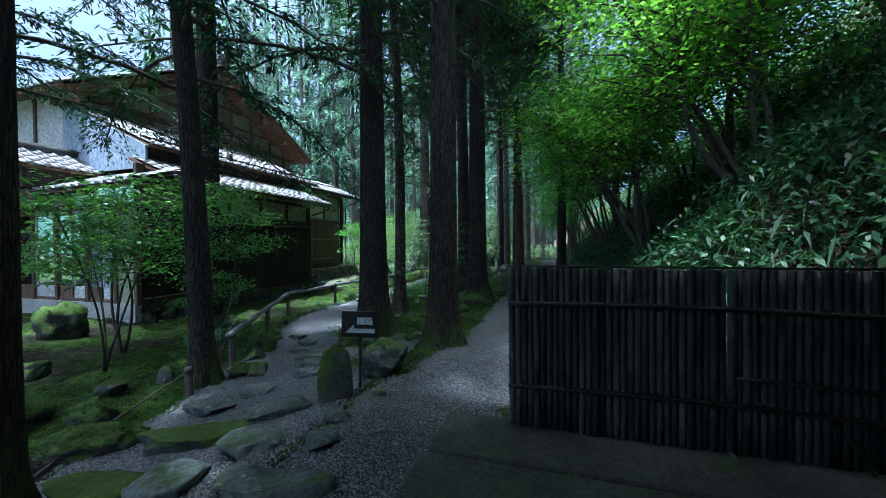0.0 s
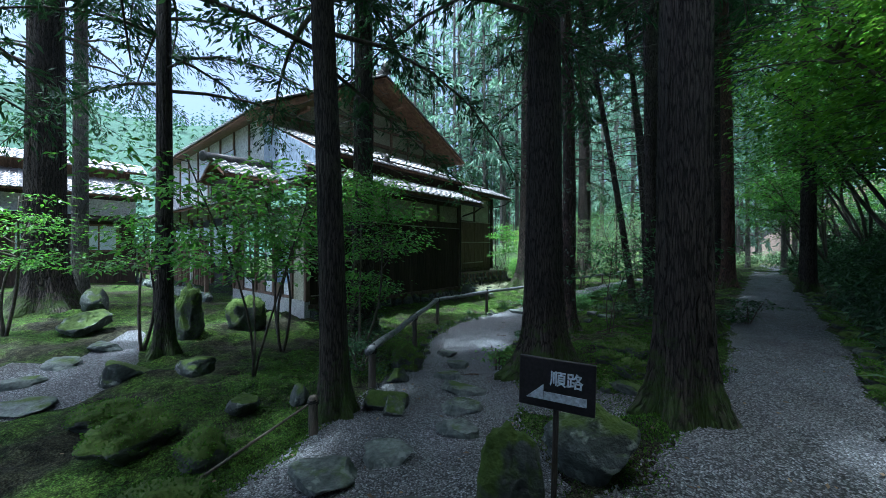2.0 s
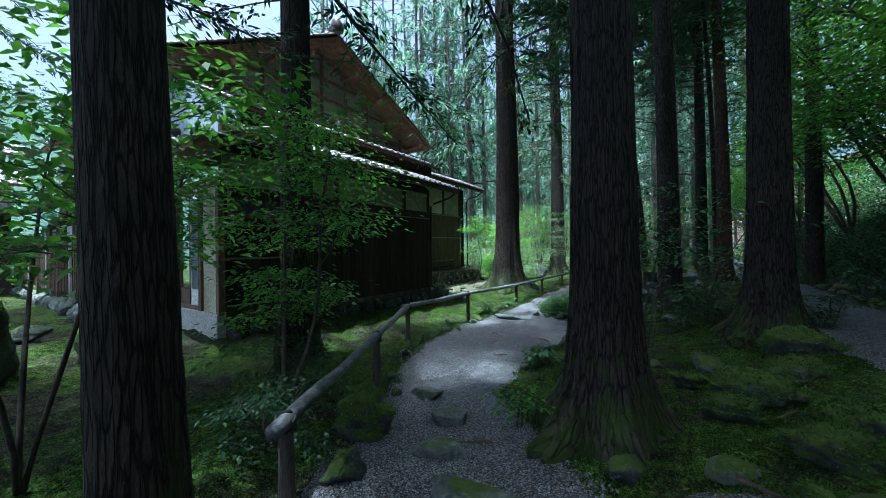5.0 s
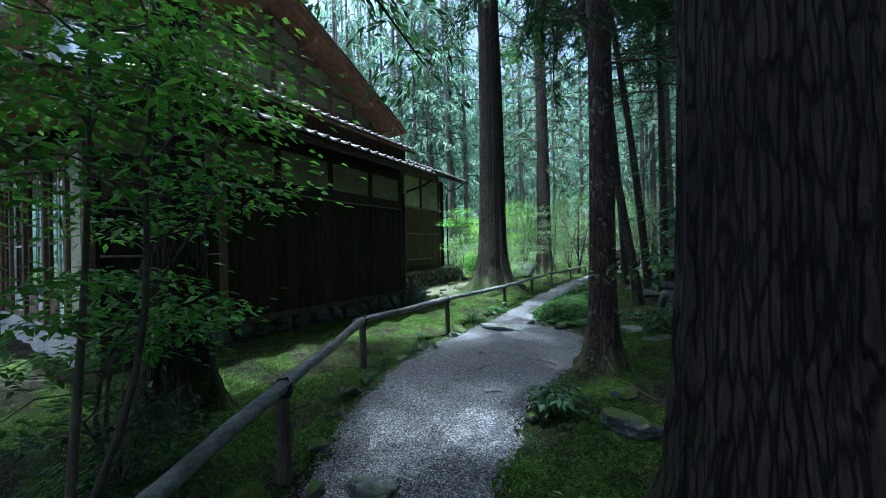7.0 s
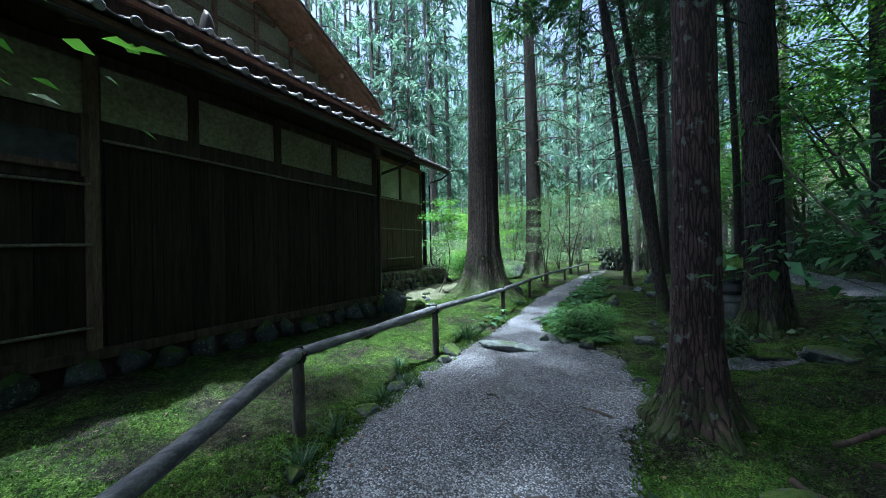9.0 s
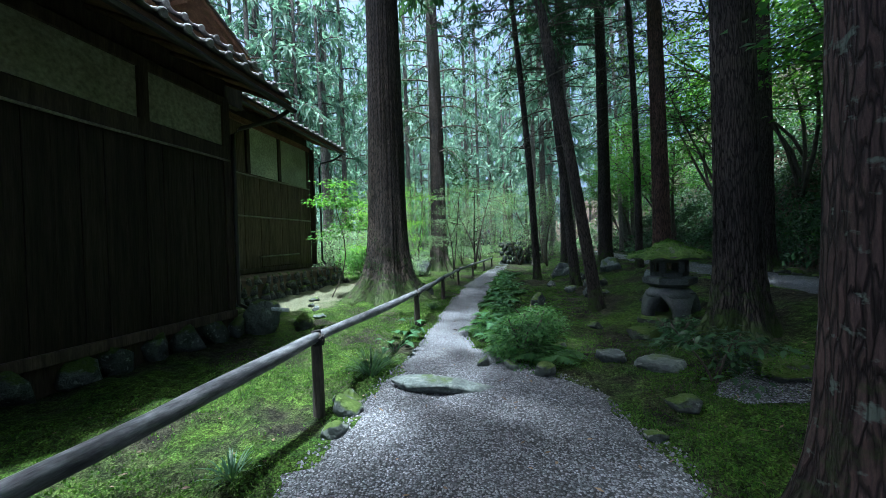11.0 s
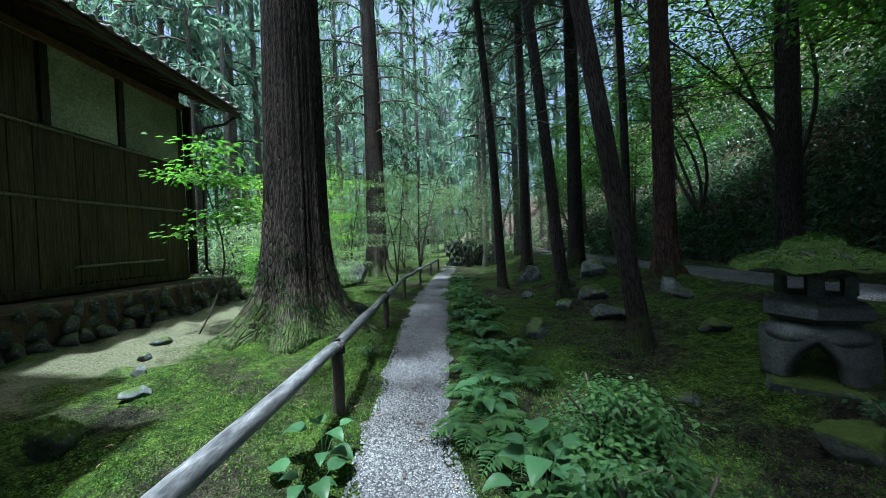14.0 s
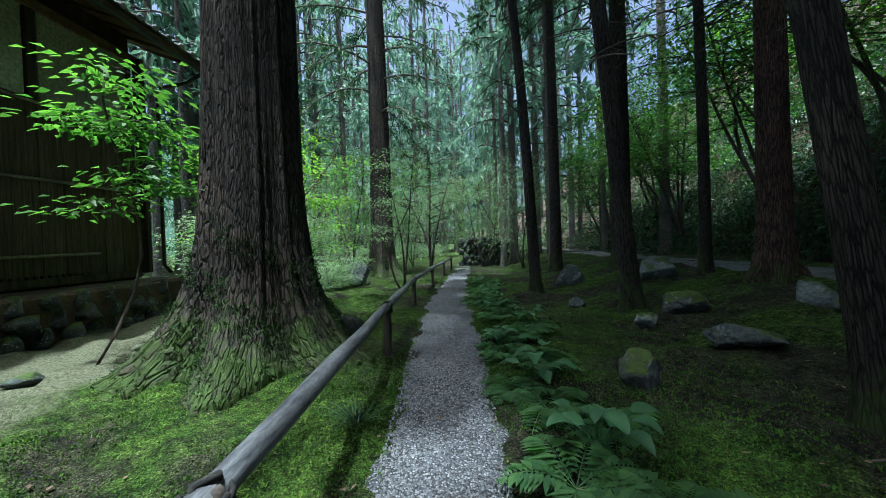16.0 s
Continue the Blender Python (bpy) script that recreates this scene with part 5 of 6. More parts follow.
broadleaf("garden_shrub", -2.3, 9.9, 2.8, 1.4, 2, 8, 14, 0.1, HOSTA, "thin-stemmed shrub with sparse blue-green leaves under cedars", "shrub", 126, 0.3, 0.007)
for px, py in ((-1.0, 9.9), (-2.3, 10.4), (-2.6, 9.9), (-3.6, 11.1)):
    broadleaf("seedling", px, py, 0.5, 0.6, 3, 5, 12, 0.08, LEAF_DARK, "small shrub with glossy dark leaves in moss", "plant", int(-px * 50), 0.3, 0.008)


def moss_tufts(count, seed):
    """Short upright moss shoots over the ground beside the walk."""
    rng = np.random.default_rng(seed)
    y = 2.0 + 16 * rng.random(count) ** 0.9
    la, lb = np.interp(y, LOWER[0], LOWER[1]), np.interp(y, LOWER[0], LOWER[2])
    side = rng.random(count) < 0.45
    off = 2.2 * rng.random(count) ** 1.4 - 0.03
    x = np.where(side, la - off, lb + off)
    patch = np.sin(2.1 * x + y) * np.sin(1.7 * y - x) + 0.5 * np.sin(5.3 * x + 2 * y) * np.sin(4.1 * y) + rng.normal(0, 0.25, count)
    keep = (x < -1.4) & (patch > -0.45)
    x, y = x[keep], y[keep]
    c = np.stack([x, y, land(x, y) - 0.004], -1)
    d = rng.normal(0, 0.5, c.shape)
    d[:, 2] = 1
    v, f = leaves(c, d, rng.normal(0, 1, c.shape), rng.uniform(0.012, 0.03, len(c)), rng.uniform(0.009, 0.016, len(c)))
    tagged(put("moss_shoots", mesh("moss_shoots", v, f), MOSS), "soft upright shoots of green moss", "moss", kind="stuff")


moss_tufts(150000, 9)
ir = np.random.default_rng(71)
iy = ir.uniform(4.2, 9.5, 22000)
ix = np.interp(iy, UPPER[0], UPPER[1]) - 1.3 * ir.random(22000) ** 1.2 + 0.03
hit = np.sin(3.1 * ix + 1.3 * iy) * np.sin(2.7 * iy - ix) + 0.5 * np.sin(7 * ix) * np.sin(6.1 * iy) + ir.normal(0, 0.2, 22000) > -0.1
ix, iy = ix[hit], iy[hit]
idir = ir.normal(0, 0.5, (len(ix), 3)) + [0, 0, 1]
tagged(put("moss_shoots", mesh("moss_shoots", *leaves(np.stack([ix, iy, land(ix, iy) - 0.004], -1), idir, ir.normal(0, 1, (len(ix), 3)), ir.uniform(0.014, 0.034, len(ix)), ir.uniform(0.01, 0.018, len(ix)))), MOSS), "soft upright shoots of green moss", "moss", kind="stuff")
fr = np.random.default_rng(17)
fn = 1500
fx, fy = fr.uniform(-8.5, 0, fn), fr.uniform(1.2, 20, fn)
v, f = leaves(np.stack([fx, fy, land(fx, fy) + 0.022], -1), fr.normal(0, 1, (fn, 3)) * [1, 1, 0.15], np.array([0, 0, 1.0]) + fr.normal(0, 0.25, (fn, 3)), fr.uniform(0.02, 0.06, fn), fr.uniform(0.012, 0.026, fn))
tagged(put("fallen_leaves", mesh("fallen_leaves", v, f), LITTER), "scattered dry leaves on gravel and moss", "fallen leaves", kind="stuff")
for sx, sy, sl, sa in ((-1.2, 2.35, 0.42, 20), (-5.35, 8.6, 0.25, 60), (-4.9, 7.9, 0.3, 10), (-6.3, 13.75, 0.16, 70), (-6.2, 13.1, 0.12, 120), (-4.2, 14.2, 0.14, 140), (-5.6, 9.1, 0.2, 150), (-3.3, 6.2, 0.3, 40)):
    s = np.linspace(-0.5, 0.5, 6)
    tw = put("fallen_twig", tube_mesh("fallen_twig", np.stack([s * sl, 0.02 * np.sin(s * 7), 0.01 * np.cos(s * 9)], -1), np.array([0.004, 0.006, 0.008, 0.008, 0.006, 0.003]), 6, 0.08, int(sa)), TWIG)
    tw.matrix_basis = pose(sx, sy, gz(sx, sy) + 0.02, 0, 0, sa)
    tagged(tw, "short dry brown twig lying on the ground", "twig")


# ---- bamboo fence ----
fence = empty("bamboo_fence", "weathered dark bamboo pole fence with lashed rails", "fence", "", pose(0, 0, 0))
rng = np.random.default_rng(14)
for k in range(64):
    fx = -0.27 + k * 0.0452
    r, top = rng.uniform(0.0262, 0.0275), 1.315 + rng.normal(0, 0.006)
    zs = np.array([0.0, 0.25, 0.262, 0.275, 0.55, 0.562, 0.575, 0.9, 0.912, 0.925, 1.2, 1.21, 1.0 * top]) + np.array([0] + [rng.uniform(-0.1, 0.08)] * 11 + [0])
    zs = np.sort(zs)
    rr = np.full(13, r)
    rr[[2, 5, 8]] *= 1.16
    lx, ly = rng.normal(0, 0.0015), rng.normal(0, 0.004)
    put("pole", tube_mesh("pole", np.stack([fx + lx * zs, 2.74 + rng.normal(0, 0.006) + ly * zs, 0.08 + zs * (top - 0.08) / top], -1), rr, 8, 0.01, k), BAMBOO, fence)
for z in (0.43, 1.05):
    for fy in (2.70, 2.785):
        xs = np.linspace(-0.3, 2.65, 16)
        put("rail", tube_mesh("rail", np.stack([xs, np.full(16, fy), z + 0.012 * np.sin(xs * 2)], -1), 0.017, 8, 0.03, int(z * 9)), BAMBOO_DARK, fence)
xs = np.linspace(1.15, 2.65, 9)
put("rail", tube_mesh("rail", np.stack([xs, np.full(9, 2.70), 0.62 - 0.03 * (xs - 1.15)], -1), 0.014, 8, 0.03, 4), BAMBOO_DARK, fence)
put("rail", tube_mesh("rail", np.stack([np.linspace(-0.3, 2.65, 9), np.full(9, 2.74), np.full(9, 1.325)], -1), 0.009, 6, 0.03, 5), BAMBOO_DARK, fence)
for k in range(10):
    for z in (0.43, 1.05):
        a = np.linspace(0, 4 * np.pi, 18)
        put("lashing", tube_mesh("lashing", np.stack([-0.2 + k * 0.3 + 0.004 * a / 3, 2.742 + 0.066 * np.cos(a), z + 0.026 * np.sin(a)], -1), 0.005, 5), ROPE, fence)

# ---- log railing along the lower path ----
rail = empty("log_railing", "low grey log handrail on short dark posts with black rope ties", "railing")
POSTS = [(-4.62, 4.2, 0.17), (-5.58, 5.93, 0.2), (-6.66, 7.8, 0.21), (-6.82, 10.2, 0.17), (-6.86, 13.25, 0.105), (-7.0, 16.1, 0.08), (-7.12, 19.2, 0.05), (-7.0, 22.3, 0.05), (-6.8, 25.4, 0.05), (-6.6, 28.5, 0.05)]
for k, (px, py, pz) in enumerate(POSTS):
    g = gz(px, py)
    put("post", tube_mesh("post", np.array([[px, py, g - 0.2], [px, py, g], [px + 0.005, py, (g + pz) / 2], [px, py, pz + 0.015], [px, py, pz + 0.03]]), np.array([0.05, 0.048, 0.045, 0.043, 0.03]), 10, 0.03, k), POST, rail)
    a = np.linspace(0, 6 * np.pi, 30)
    put("rope_tie", tube_mesh("rope_tie", np.stack([px + 0.058 * np.cos(a), py + 0.058 * np.sin(a), pz - 0.06 + 0.004 * a + 0.02 * np.sin(2 * a)], -1), 0.008, 6), ROPE, rail)
    put("rope_tie", tube_mesh("rope_tie", np.array([[px, py + 0.05, pz + 0.0], [px + 0.02, py + 0.02, pz + 0.05], [px - 0.02, py - 0.02, pz + 0.045], [px, py - 0.05, pz + 0.0]]), 0.011, 6), ROPE, rail)
    if k:
        qx, qy, qz = POSTS[k - 1]
        ext = 0.14
        a, b = np.array([qx, qy, qz - 0.005]), np.array([px, py, pz - 0.005])
        d = (b - a) / np.linalg.norm(b - a)
        s = np.linspace(0, 1, 12)[:, None]
        pts = (a - d * ext) + (b - a + d * (ext + 0.05)) * s + np.array([0, 0, 0.006]) * np.sin(9 * s) + np.array([0.006, 0, 0]) * np.sin(14 * s + k)
        put("handrail", tube_mesh("handrail", pts, 0.045 + 0.004 * np.sin(np.linspace(0, 7, 12) + k), 12, 0.02, k), LOG, rail)

# rope post and its thin bamboo bar
barrier = empty("rope_barrier", "short dark post with a thin bamboo bar resting on the ground", "barrier")
g = gz(-4.0, 3.05)
put("post", tube_mesh("post", np.array([[-4.0, 3.05, g - 0.2], [-4.0, 3.05, g], [-4.0, 3.05, 0.09], [-4.0, 3.05, 0.10]]), np.array([0.042, 0.042, 0.04, 0.03]), 10, 0.03), POST, barrier)
put("bar", tube_mesh("bar", np.array([[-4.02, 3.02, 0.03], [-3.9, 2.5, -0.05], [-3.72, 1.9, -0.12], [-3.5, 1.45, -0.16]]), np.array([0.01, 0.011, 0.011, 0.012]), 8, 0.03), TWIG, barrier)
a = np.linspace(0, 4 * np.pi, 20)
put("rope_tie", tube_mesh("rope_tie", np.stack([-4.0 + 0.046 * np.cos(a), 3.05 + 0.046 * np.sin(a), 0.03 + 0.003 * a], -1), 0.006, 6), ROPE, barrier)

# ---- route sign ----
SIGN = pose(-1.83, 3.17, 0.695, 0, 1.5, 14)
sign = empty("route_sign", "black wooden route sign with white arrow and lettering", "sign", "", SIGN)
part("board", box((-0.19, -0.012, -0.13), (0.19, 0.012, 0.13), 0.003), BOARD_BLACK, sign)
part("stake", box((-0.014, 0.012, -0.78), (0.014, 0.036, 0.06), 0.002), POST, sign)
bm = box((-0.06, -0.0165, -0.085), (0.15, -0.0135, -0.042))
head = [[bm.verts.new((x, y, z)) for x, z in ((-0.15, -0.085), (-0.062, -0.085), (-0.062, -0.005))] for y in (-0.0165, -0.0135)]
bm.faces.new(head[0])
bm.faces.new(head[1][::-1])
for k in range(3):
    bm.faces.new((head[0][k], head[1][k], head[1][(k + 1) % 3], head[0][(k + 1) % 3]))
bmesh.ops.recalc_face_normals(bm, faces=bm.faces)
part("arrow", bm, WHITE_PAINT, sign, "white painted arrow")
txt = bpy.data.curves.new("lettering", "FONT")
txt.body, txt.size, txt.align_x, txt.extrude = "順路", 0.082, "CENTER", 0.001
txt.offset = 0.0016
tmp = new("lettering", txt)
dg = bpy.context.evaluated_depsgraph_get()
letter = bpy.data.meshes.new_from_object(tmp.evaluated_get(dg))
bpy.data.objects.remove(tmp)
bpy.data.curves.remove(txt)
letter.materials.clear()
put("lettering", letter, WHITE_PAINT, sign, "white painted characters", pose(0.05, -0.0145, 0.004, 90, 0, 0))

# ---- stone lantern ----
LX, LY = -3.06, 13.35
lantern = empty("stone_lantern", "grey snow-viewing stone lantern with a thick moss cap on arched legs", "lantern", "", pose(LX, LY, gz(LX, LY) - 0.02, 0, 0, 48) @ Matrix.Scale(0.84, 4))


def hexa(radii_z, seg=6, turn=0.0):
    """A lathe of few sides: rings of (radius, height), closed at both ends."""
    bm = bmesh.new()
    rings = []
    for r, z in radii_z:
        rings.append([bm.verts.new((r * math.cos(2 * math.pi * k / seg + turn), r * math.sin(2 * math.pi * k / seg + turn), z)) for k in range(seg)])
    for a, b in zip(rings, rings[1:]):
        for k in range(seg):
            bm.faces.new((a[k], a[(k + 1) % seg], b[(k + 1) % seg], b[k]))
    bm.faces.new(rings[0][::-1])
    bm.faces.new(rings[-1])
    return bm


part("base_stone", box((-0.5, -0.34, -0.06), (0.5, 0.34, 0.07), 0.03), STONE, lantern)
for k in range(4):
    az = math.pi / 4 + k * math.pi / 2
    s = np.linspace(0, 1, 12)
    prof = np.stack([0.38 - 0.02 * s - 0.16 * s ** 3, 0 * s, 0.06 + 0.42 * s], -1)
    v, f = [], []
    for q, (rr, _, zz) in enumerate(prof):
        wide = 0.10 + 0.20 * float(s[q]) ** 2.2
        thick = 0.09
        for dx, dy in ((-thick, -wide), (thick * 0.6, -wide), (thick * 0.6, wide), (-thick, wide)):
            v.append((rr + dx, dy, zz))
    for q in range(11):
        for c in range(4):
            f.append((q * 4 + c, q * 4 + (c + 1) % 4, q * 4 + 4 + (c + 1) % 4, q * 4 + 4 + c))
    f += [(3, 2, 1, 0), (44, 45, 46, 47)]
    put("leg", mesh("leg", v, f), LANTERN_STONE, lantern, "", Matrix.Rotation(az, 4, "Z"))
part("leg_crown", hexa([(0.36, 0.40), (0.36, 0.46), (0.31, 0.53), (0.25, 0.555)], 20), LANTERN_STONE, lantern, smooth=True)
part("platform", hexa([(0.24, 0.545), (0.36, 0.60), (0.41, 0.63), (0.41, 0.72), (0.38, 0.735), (0.30, 0.75)], 6), LANTERN_STONE, lantern)
part("fire_box_base", hexa([(0.29, 0.745), (0.29, 0.82)], 6), LANTERN_STONE, lantern)
for k in range(6):
    az = k * math.pi / 3
    part("pillar", box((0.235, -0.055, 0.815), (0.285, 0.055, 1.0), 0.006), LANTERN_STONE, lantern, "", False, Matrix.Rotation(az, 4, "Z"))
part("fire_box_top", hexa([(0.29, 0.985), (0.29, 1.05)], 6), LANTERN_STONE, lantern)
part("cap", hexa([(0.28, 1.03), (0.62, 1.05), (0.64, 1.09), (0.45, 1.17), (0.22, 1.25)], 6), LANTERN_STONE, lantern)
rng = np.random.default_rng(3)
rad, ang = np.meshgrid(np.linspace(0, 1, 22), np.linspace(0, 2 * np.pi, 61)[:-1], indexing="ij")
edge = 0.655 * (0.93 + 0.07 * np.cos(6 * ang)) * (1 + 0.02 * np.sin(17 * ang))
hz = 1.315 - 0.2 * rad - 0.02 * np.sin(9 * ang) * rad + 0.05 * (rad < 0.36) - 0.05 * (rad > 0.97) + rng.normal(0, 0.006, rad.shape)
v = np.stack([rad * edge * np.cos(ang), rad * edge * np.sin(ang), hz], -1).reshape(-1, 3)
i, j = np.meshgrid(np.arange(21), np.arange(60), indexing="ij")
j2 = (j + 1) % 60
MOSS_CAP = surface("moss_cap", (0.03, 0.065, 0.011), (0.09, 0.15, 0.03), 5, 50, 0.95, 1.0, 0.03, vary=0)
put("moss_cap", mesh("moss_cap", v, np.stack([i * 60 + j, (i + 1) * 60 + j, (i + 1) * 60 + j2, i * 60 + j2], -1).reshape(-1, 4), True), MOSS_CAP, lantern, "thick green moss")
q = rng.integers(0, len(v), 7000)
d = rng.normal(0, 0.6, (7000, 3)) + [0, 0, 0.7]
put("moss_fuzz", mesh("moss_fuzz", *leaves(v[q] + rng.normal(0, 0.015, (7000, 3)) * [1, 1, 0.3], d, rng.normal(0, 1, (7000, 3)), rng.uniform(0.01, 0.022, 7000), 0.011)), MOSS, lantern, "soft moss shoots")

# ---- house ----
house = empty("house", "old timber house with plaster, bark boarding and grey tiled roofs", "house")


def holder(name, parent=None, label=""):
    ob = new(name)
    ob.parent = parent or house
    if label:
        ob["label"] = label
    return ob


def slab_part(name, corners, thick, material, parent=None, label=""):
    """A thick sheet: four corners and its thickness downwards."""
    bm = bmesh.new()
    top = [bm.verts.new(c) for c in corners]
    low = [bm.verts.new(Vector(c) - Vector((0, 0, thick))) for c in corners]
    bm.faces.new(top)
    bm.faces.new(low[::-1])
    for k in range(4):
        bm.faces.new((top[k], low[k], low[(k + 1) % 4], top[(k + 1) % 4]))
    bmesh.ops.recalc_face_normals(bm, faces=bm.faces)
    return part(name, bm, material, parent or house, label)


def tile_mesh(w=0.27, l=0.30):
    """One curved roof tile: roll on one side, pan on the other, with thickness."""
    xs = np.array([0.0, 0.10, 0.22, 0.32, 0.5, 0.72, 0.9, 1.0])
    zs = np.array([0.028, 0.046, 0.04, 0.022, 0.004, 0.0, 0.008, 0.02])
    v = []
    for y, up in ((0, 0.018), (l, 0.0)):
        for t in (0.0, -0.018):
            v += [(x * w, y, z + up + t) for x, z in zip(xs, zs)]
    f = []
    for k in range(7):
        f += [(k, k + 1, 16 + k + 1, 16 + k), (8 + k + 1, 8 + k, 24 + k, 24 + k + 1), (k + 1, k, 8 + k, 8 + k + 1)]
    f += [(0, 16, 24, 8), (7, 15, 31, 23)]
    return mesh("tile", v, f, True)


TILE_ME = tile_mesh()


def end_cap_mesh():
    bm = hexa([(0.045, -0.02), (0.05, 0.0), (0.04, 0.012)], 10)
    me = bpy.data.meshes.new("end_cap")
    bm.to_mesh(me)
    bm.free()
    return me


CAP_ME = end_cap_mesh()


def tiled_roof(name, eave_a, eave_b, top_a, soffit=0.07, limit=300, under=RAFTER):
    """Rows of tiles on a sloping deck, from an eave line up to a parallel line."""
    a, b, t = Vector(eave_a), Vector(eave_b), Vector(top_a)
    along, up = b - a, t - a
    ex, ey = along.normalized(), up.normalized()
    ez = ex.cross(ey)
    roof = holder(name)
    slab_part("deck", [a - ez * 0.02, b - ez * 0.02, b + up - ez * 0.02, t - ez * 0.02], soffit, under, roof, "timber roof deck")
    nx, ny = int(along.length / 0.262), max(1, int(up.length / 0.235))
    rot = Matrix((ex, ey, ez)).transposed().to_4x4()
    rest, made = [], 0
    co = np.array([v.co for v in TILE_ME.vertices])
    fa = np.array([p.vertices[:] for p in TILE_ME.polygons])
    for row in range(ny):
        for k in range(nx):
            m = Matrix.Translation(a + ex * (k * along.length / nx) + ey * (row * up.length / ny - 0.05) + ez * 0.012) @ rot
            if made < limit:
                put("tile", TILE_ME, TILE, roof, "", m)
                made += 1
            else:
                mm = np.array(m)
                rest.append((co @ mm[:3, :3].T + mm[:3, 3], fa))
    for k in range(nx):
        m = Matrix.Translation(a + ex * (k * along.length / nx + 0.035) - ey * 0.055 + ez * 0.045) @ rot @ Matrix.Rotation(radians(90), 4, "X")
        put("end_cap", CAP_ME, TILE, roof, "", m)
    if rest:
        v, f = joined(rest)
        tagged(put("upper_tiles", mesh("upper_tiles", v, f, True), TILE, roof), kind="stuff")
    return roof


def ridge(points, r, parent, name="ridge"):
    put(name, tube_mesh(name, np.array(points, dtype=float), r, 10, 0.02), RIDGE_TILE, parent)


def rafters(eave_a, eave_b, inward, count, parent, size=0.05, drop=0.12):
    a, b, w = Vector(eave_a), Vector(eave_b), Vector(inward)
    for k in range(count):
        p = a.lerp(b, (k + 0.5) / count) - Vector((0, 0, drop))
        put("rafter", tube_mesh("rafter", np.array([p, p + w]), size * 0.6, 4), RAFTER, parent)


# east wall of the near wing: bark boards, plaster above, posts and split-bamboo battens
AX, A0, A1 = -9.38, 6.0, 12.22
wall_a = holder("wall", house, "dark bark-boarded wall with plaster band")
part("core", box((AX - 0.14, A0, -0.6), (AX - 0.03, A1, 3.5)), BEAM, wall_a)
for k in range(22):
    y0 = 7.62 + k * (A1 - 7.62) / 22
    part("board", box((AX - 0.03, y0 + 0.003, 0.0), (AX + 0.004 + 0.005 * (k % 3), y0 + (A1 - 7.62) / 22 - 0.002, 2.2), 0.003), BOARD, wall_a)
for k in range(7):
    y0 = 6.05 + k * 0.21
    part("board", box((AX - 0.03, y0 + 0.003, 0.2), (AX + 0.004 + 0.005 * (k % 3), y0 + 0.208, 1.75), 0.003), BOARD, wall_a)
part("beam", box((AX - 0.03, A0, 2.2), (AX + 0.03, A1, 2.42), 0.01), BEAM, wall_a)
part("head_beam", box((AX - 0.03, A0, 3.0), (AX + 0.03, A1, 3.14), 0.01), BEAM, wall_a)
part("sill_beam", box((AX - 0.05, A0, -0.1), (AX + 0.045, A1, 0.02), 0.01), BEAM, wall_a)
part("plaster", box((AX - 0.03, 7.6, 2.42), (AX + 0.002, A1, 3.0)), PLASTER, wall_a, "stained cream plaster")
part("lower_board", box((AX - 0.03, A0, -0.02), (AX - 0.012, 7.5, 0.2)), BEAM, wall_a)
for y0 in (7.52, 8.5, 9.73, 10.96, 12.14):
    part("post", box((AX - 0.04, y0 - 0.06, -0.1 if y0 in (7.52, 12.14) else 2.2), (AX + 0.036, y0 + 0.06, 3.1), 0.006), TIMBER if y0 == 7.52 else BEAM, wall_a)
for z, y0, y1 in ((2.2, 7.6, 12.2), (1.72, 6.05, 7.5), (1.1, 6.05, 7.5), (0.25, 6.05, 7.5)):
    ys = np.linspace(y0, y1, 9)
    put("batten", tube_mesh("batten", np.stack([np.full(9, AX + 0.045), ys, z + 0.012 * np.sin(ys * 1.7)], -1), 0.016, 8, 0.05, int(z * 10)), SPLIT, wall_a)
win = holder("window", house, "dark wood window in the bark wall")
part("frame", box((AX - 0.05, 6.12, 1.85), (AX + 0.02, 7.46, 2.42), 0.008), TIMBER, win)
for y0, y1 in ((6.2, 6.78), (6.82, 7.4)):
    part("pane", box((AX + 0.01, y0, 1.92), (AX + 0.026, y1, 2.36)), INSIDE, win, "opaque pane coloured as the dim room behind")
for y0 in (6.1, 7.46):
    part("mullion", box((AX + 0.0, y0 - 0.03, 1.8), (AX + 0.05, y0 + 0.03, 2.45), 0.004), TIMBER, win)
part("plaster", box((AX - 0.03, A0, 2.44), (AX, 7.46, 3.0)), PLASTER, wall_a)
# south face of the near wing: sliding glass doors above a concrete footing
FY = 5.95
porch = holder("porch_wall", house, "row of sliding glass doors in timber posts")
part("footing", box((-14.0, FY - 0.06, -0.4), (AX, FY + 0.1, 0.12), 0.01), FOOTING, porch, "pale concrete footing")
part("plaster", box((-10.05, FY, 0.12), (AX - 0.05, FY + 0.06, 2.5)), PLASTER, porch, "cream plaster panel")
part("lintel", box((-14.0, FY - 0.03, 2.42), (AX, FY + 0.06, 2.56), 0.01), TIMBER, porch)
part("floor_board", box((-14.0, FY - 0.02, 0.12), (-10.1, FY + 1.4, 0.2), 0.01), TIMBER, porch)
for px in (-14.0, -13.25, -12.3, -11.12, -10.08, AX - 0.0):
    part("post", box((px - 0.055, FY - 0.05, 0.1), (px + 0.055, FY + 0.06, 2.5), 0.008), TIMBER, porch)
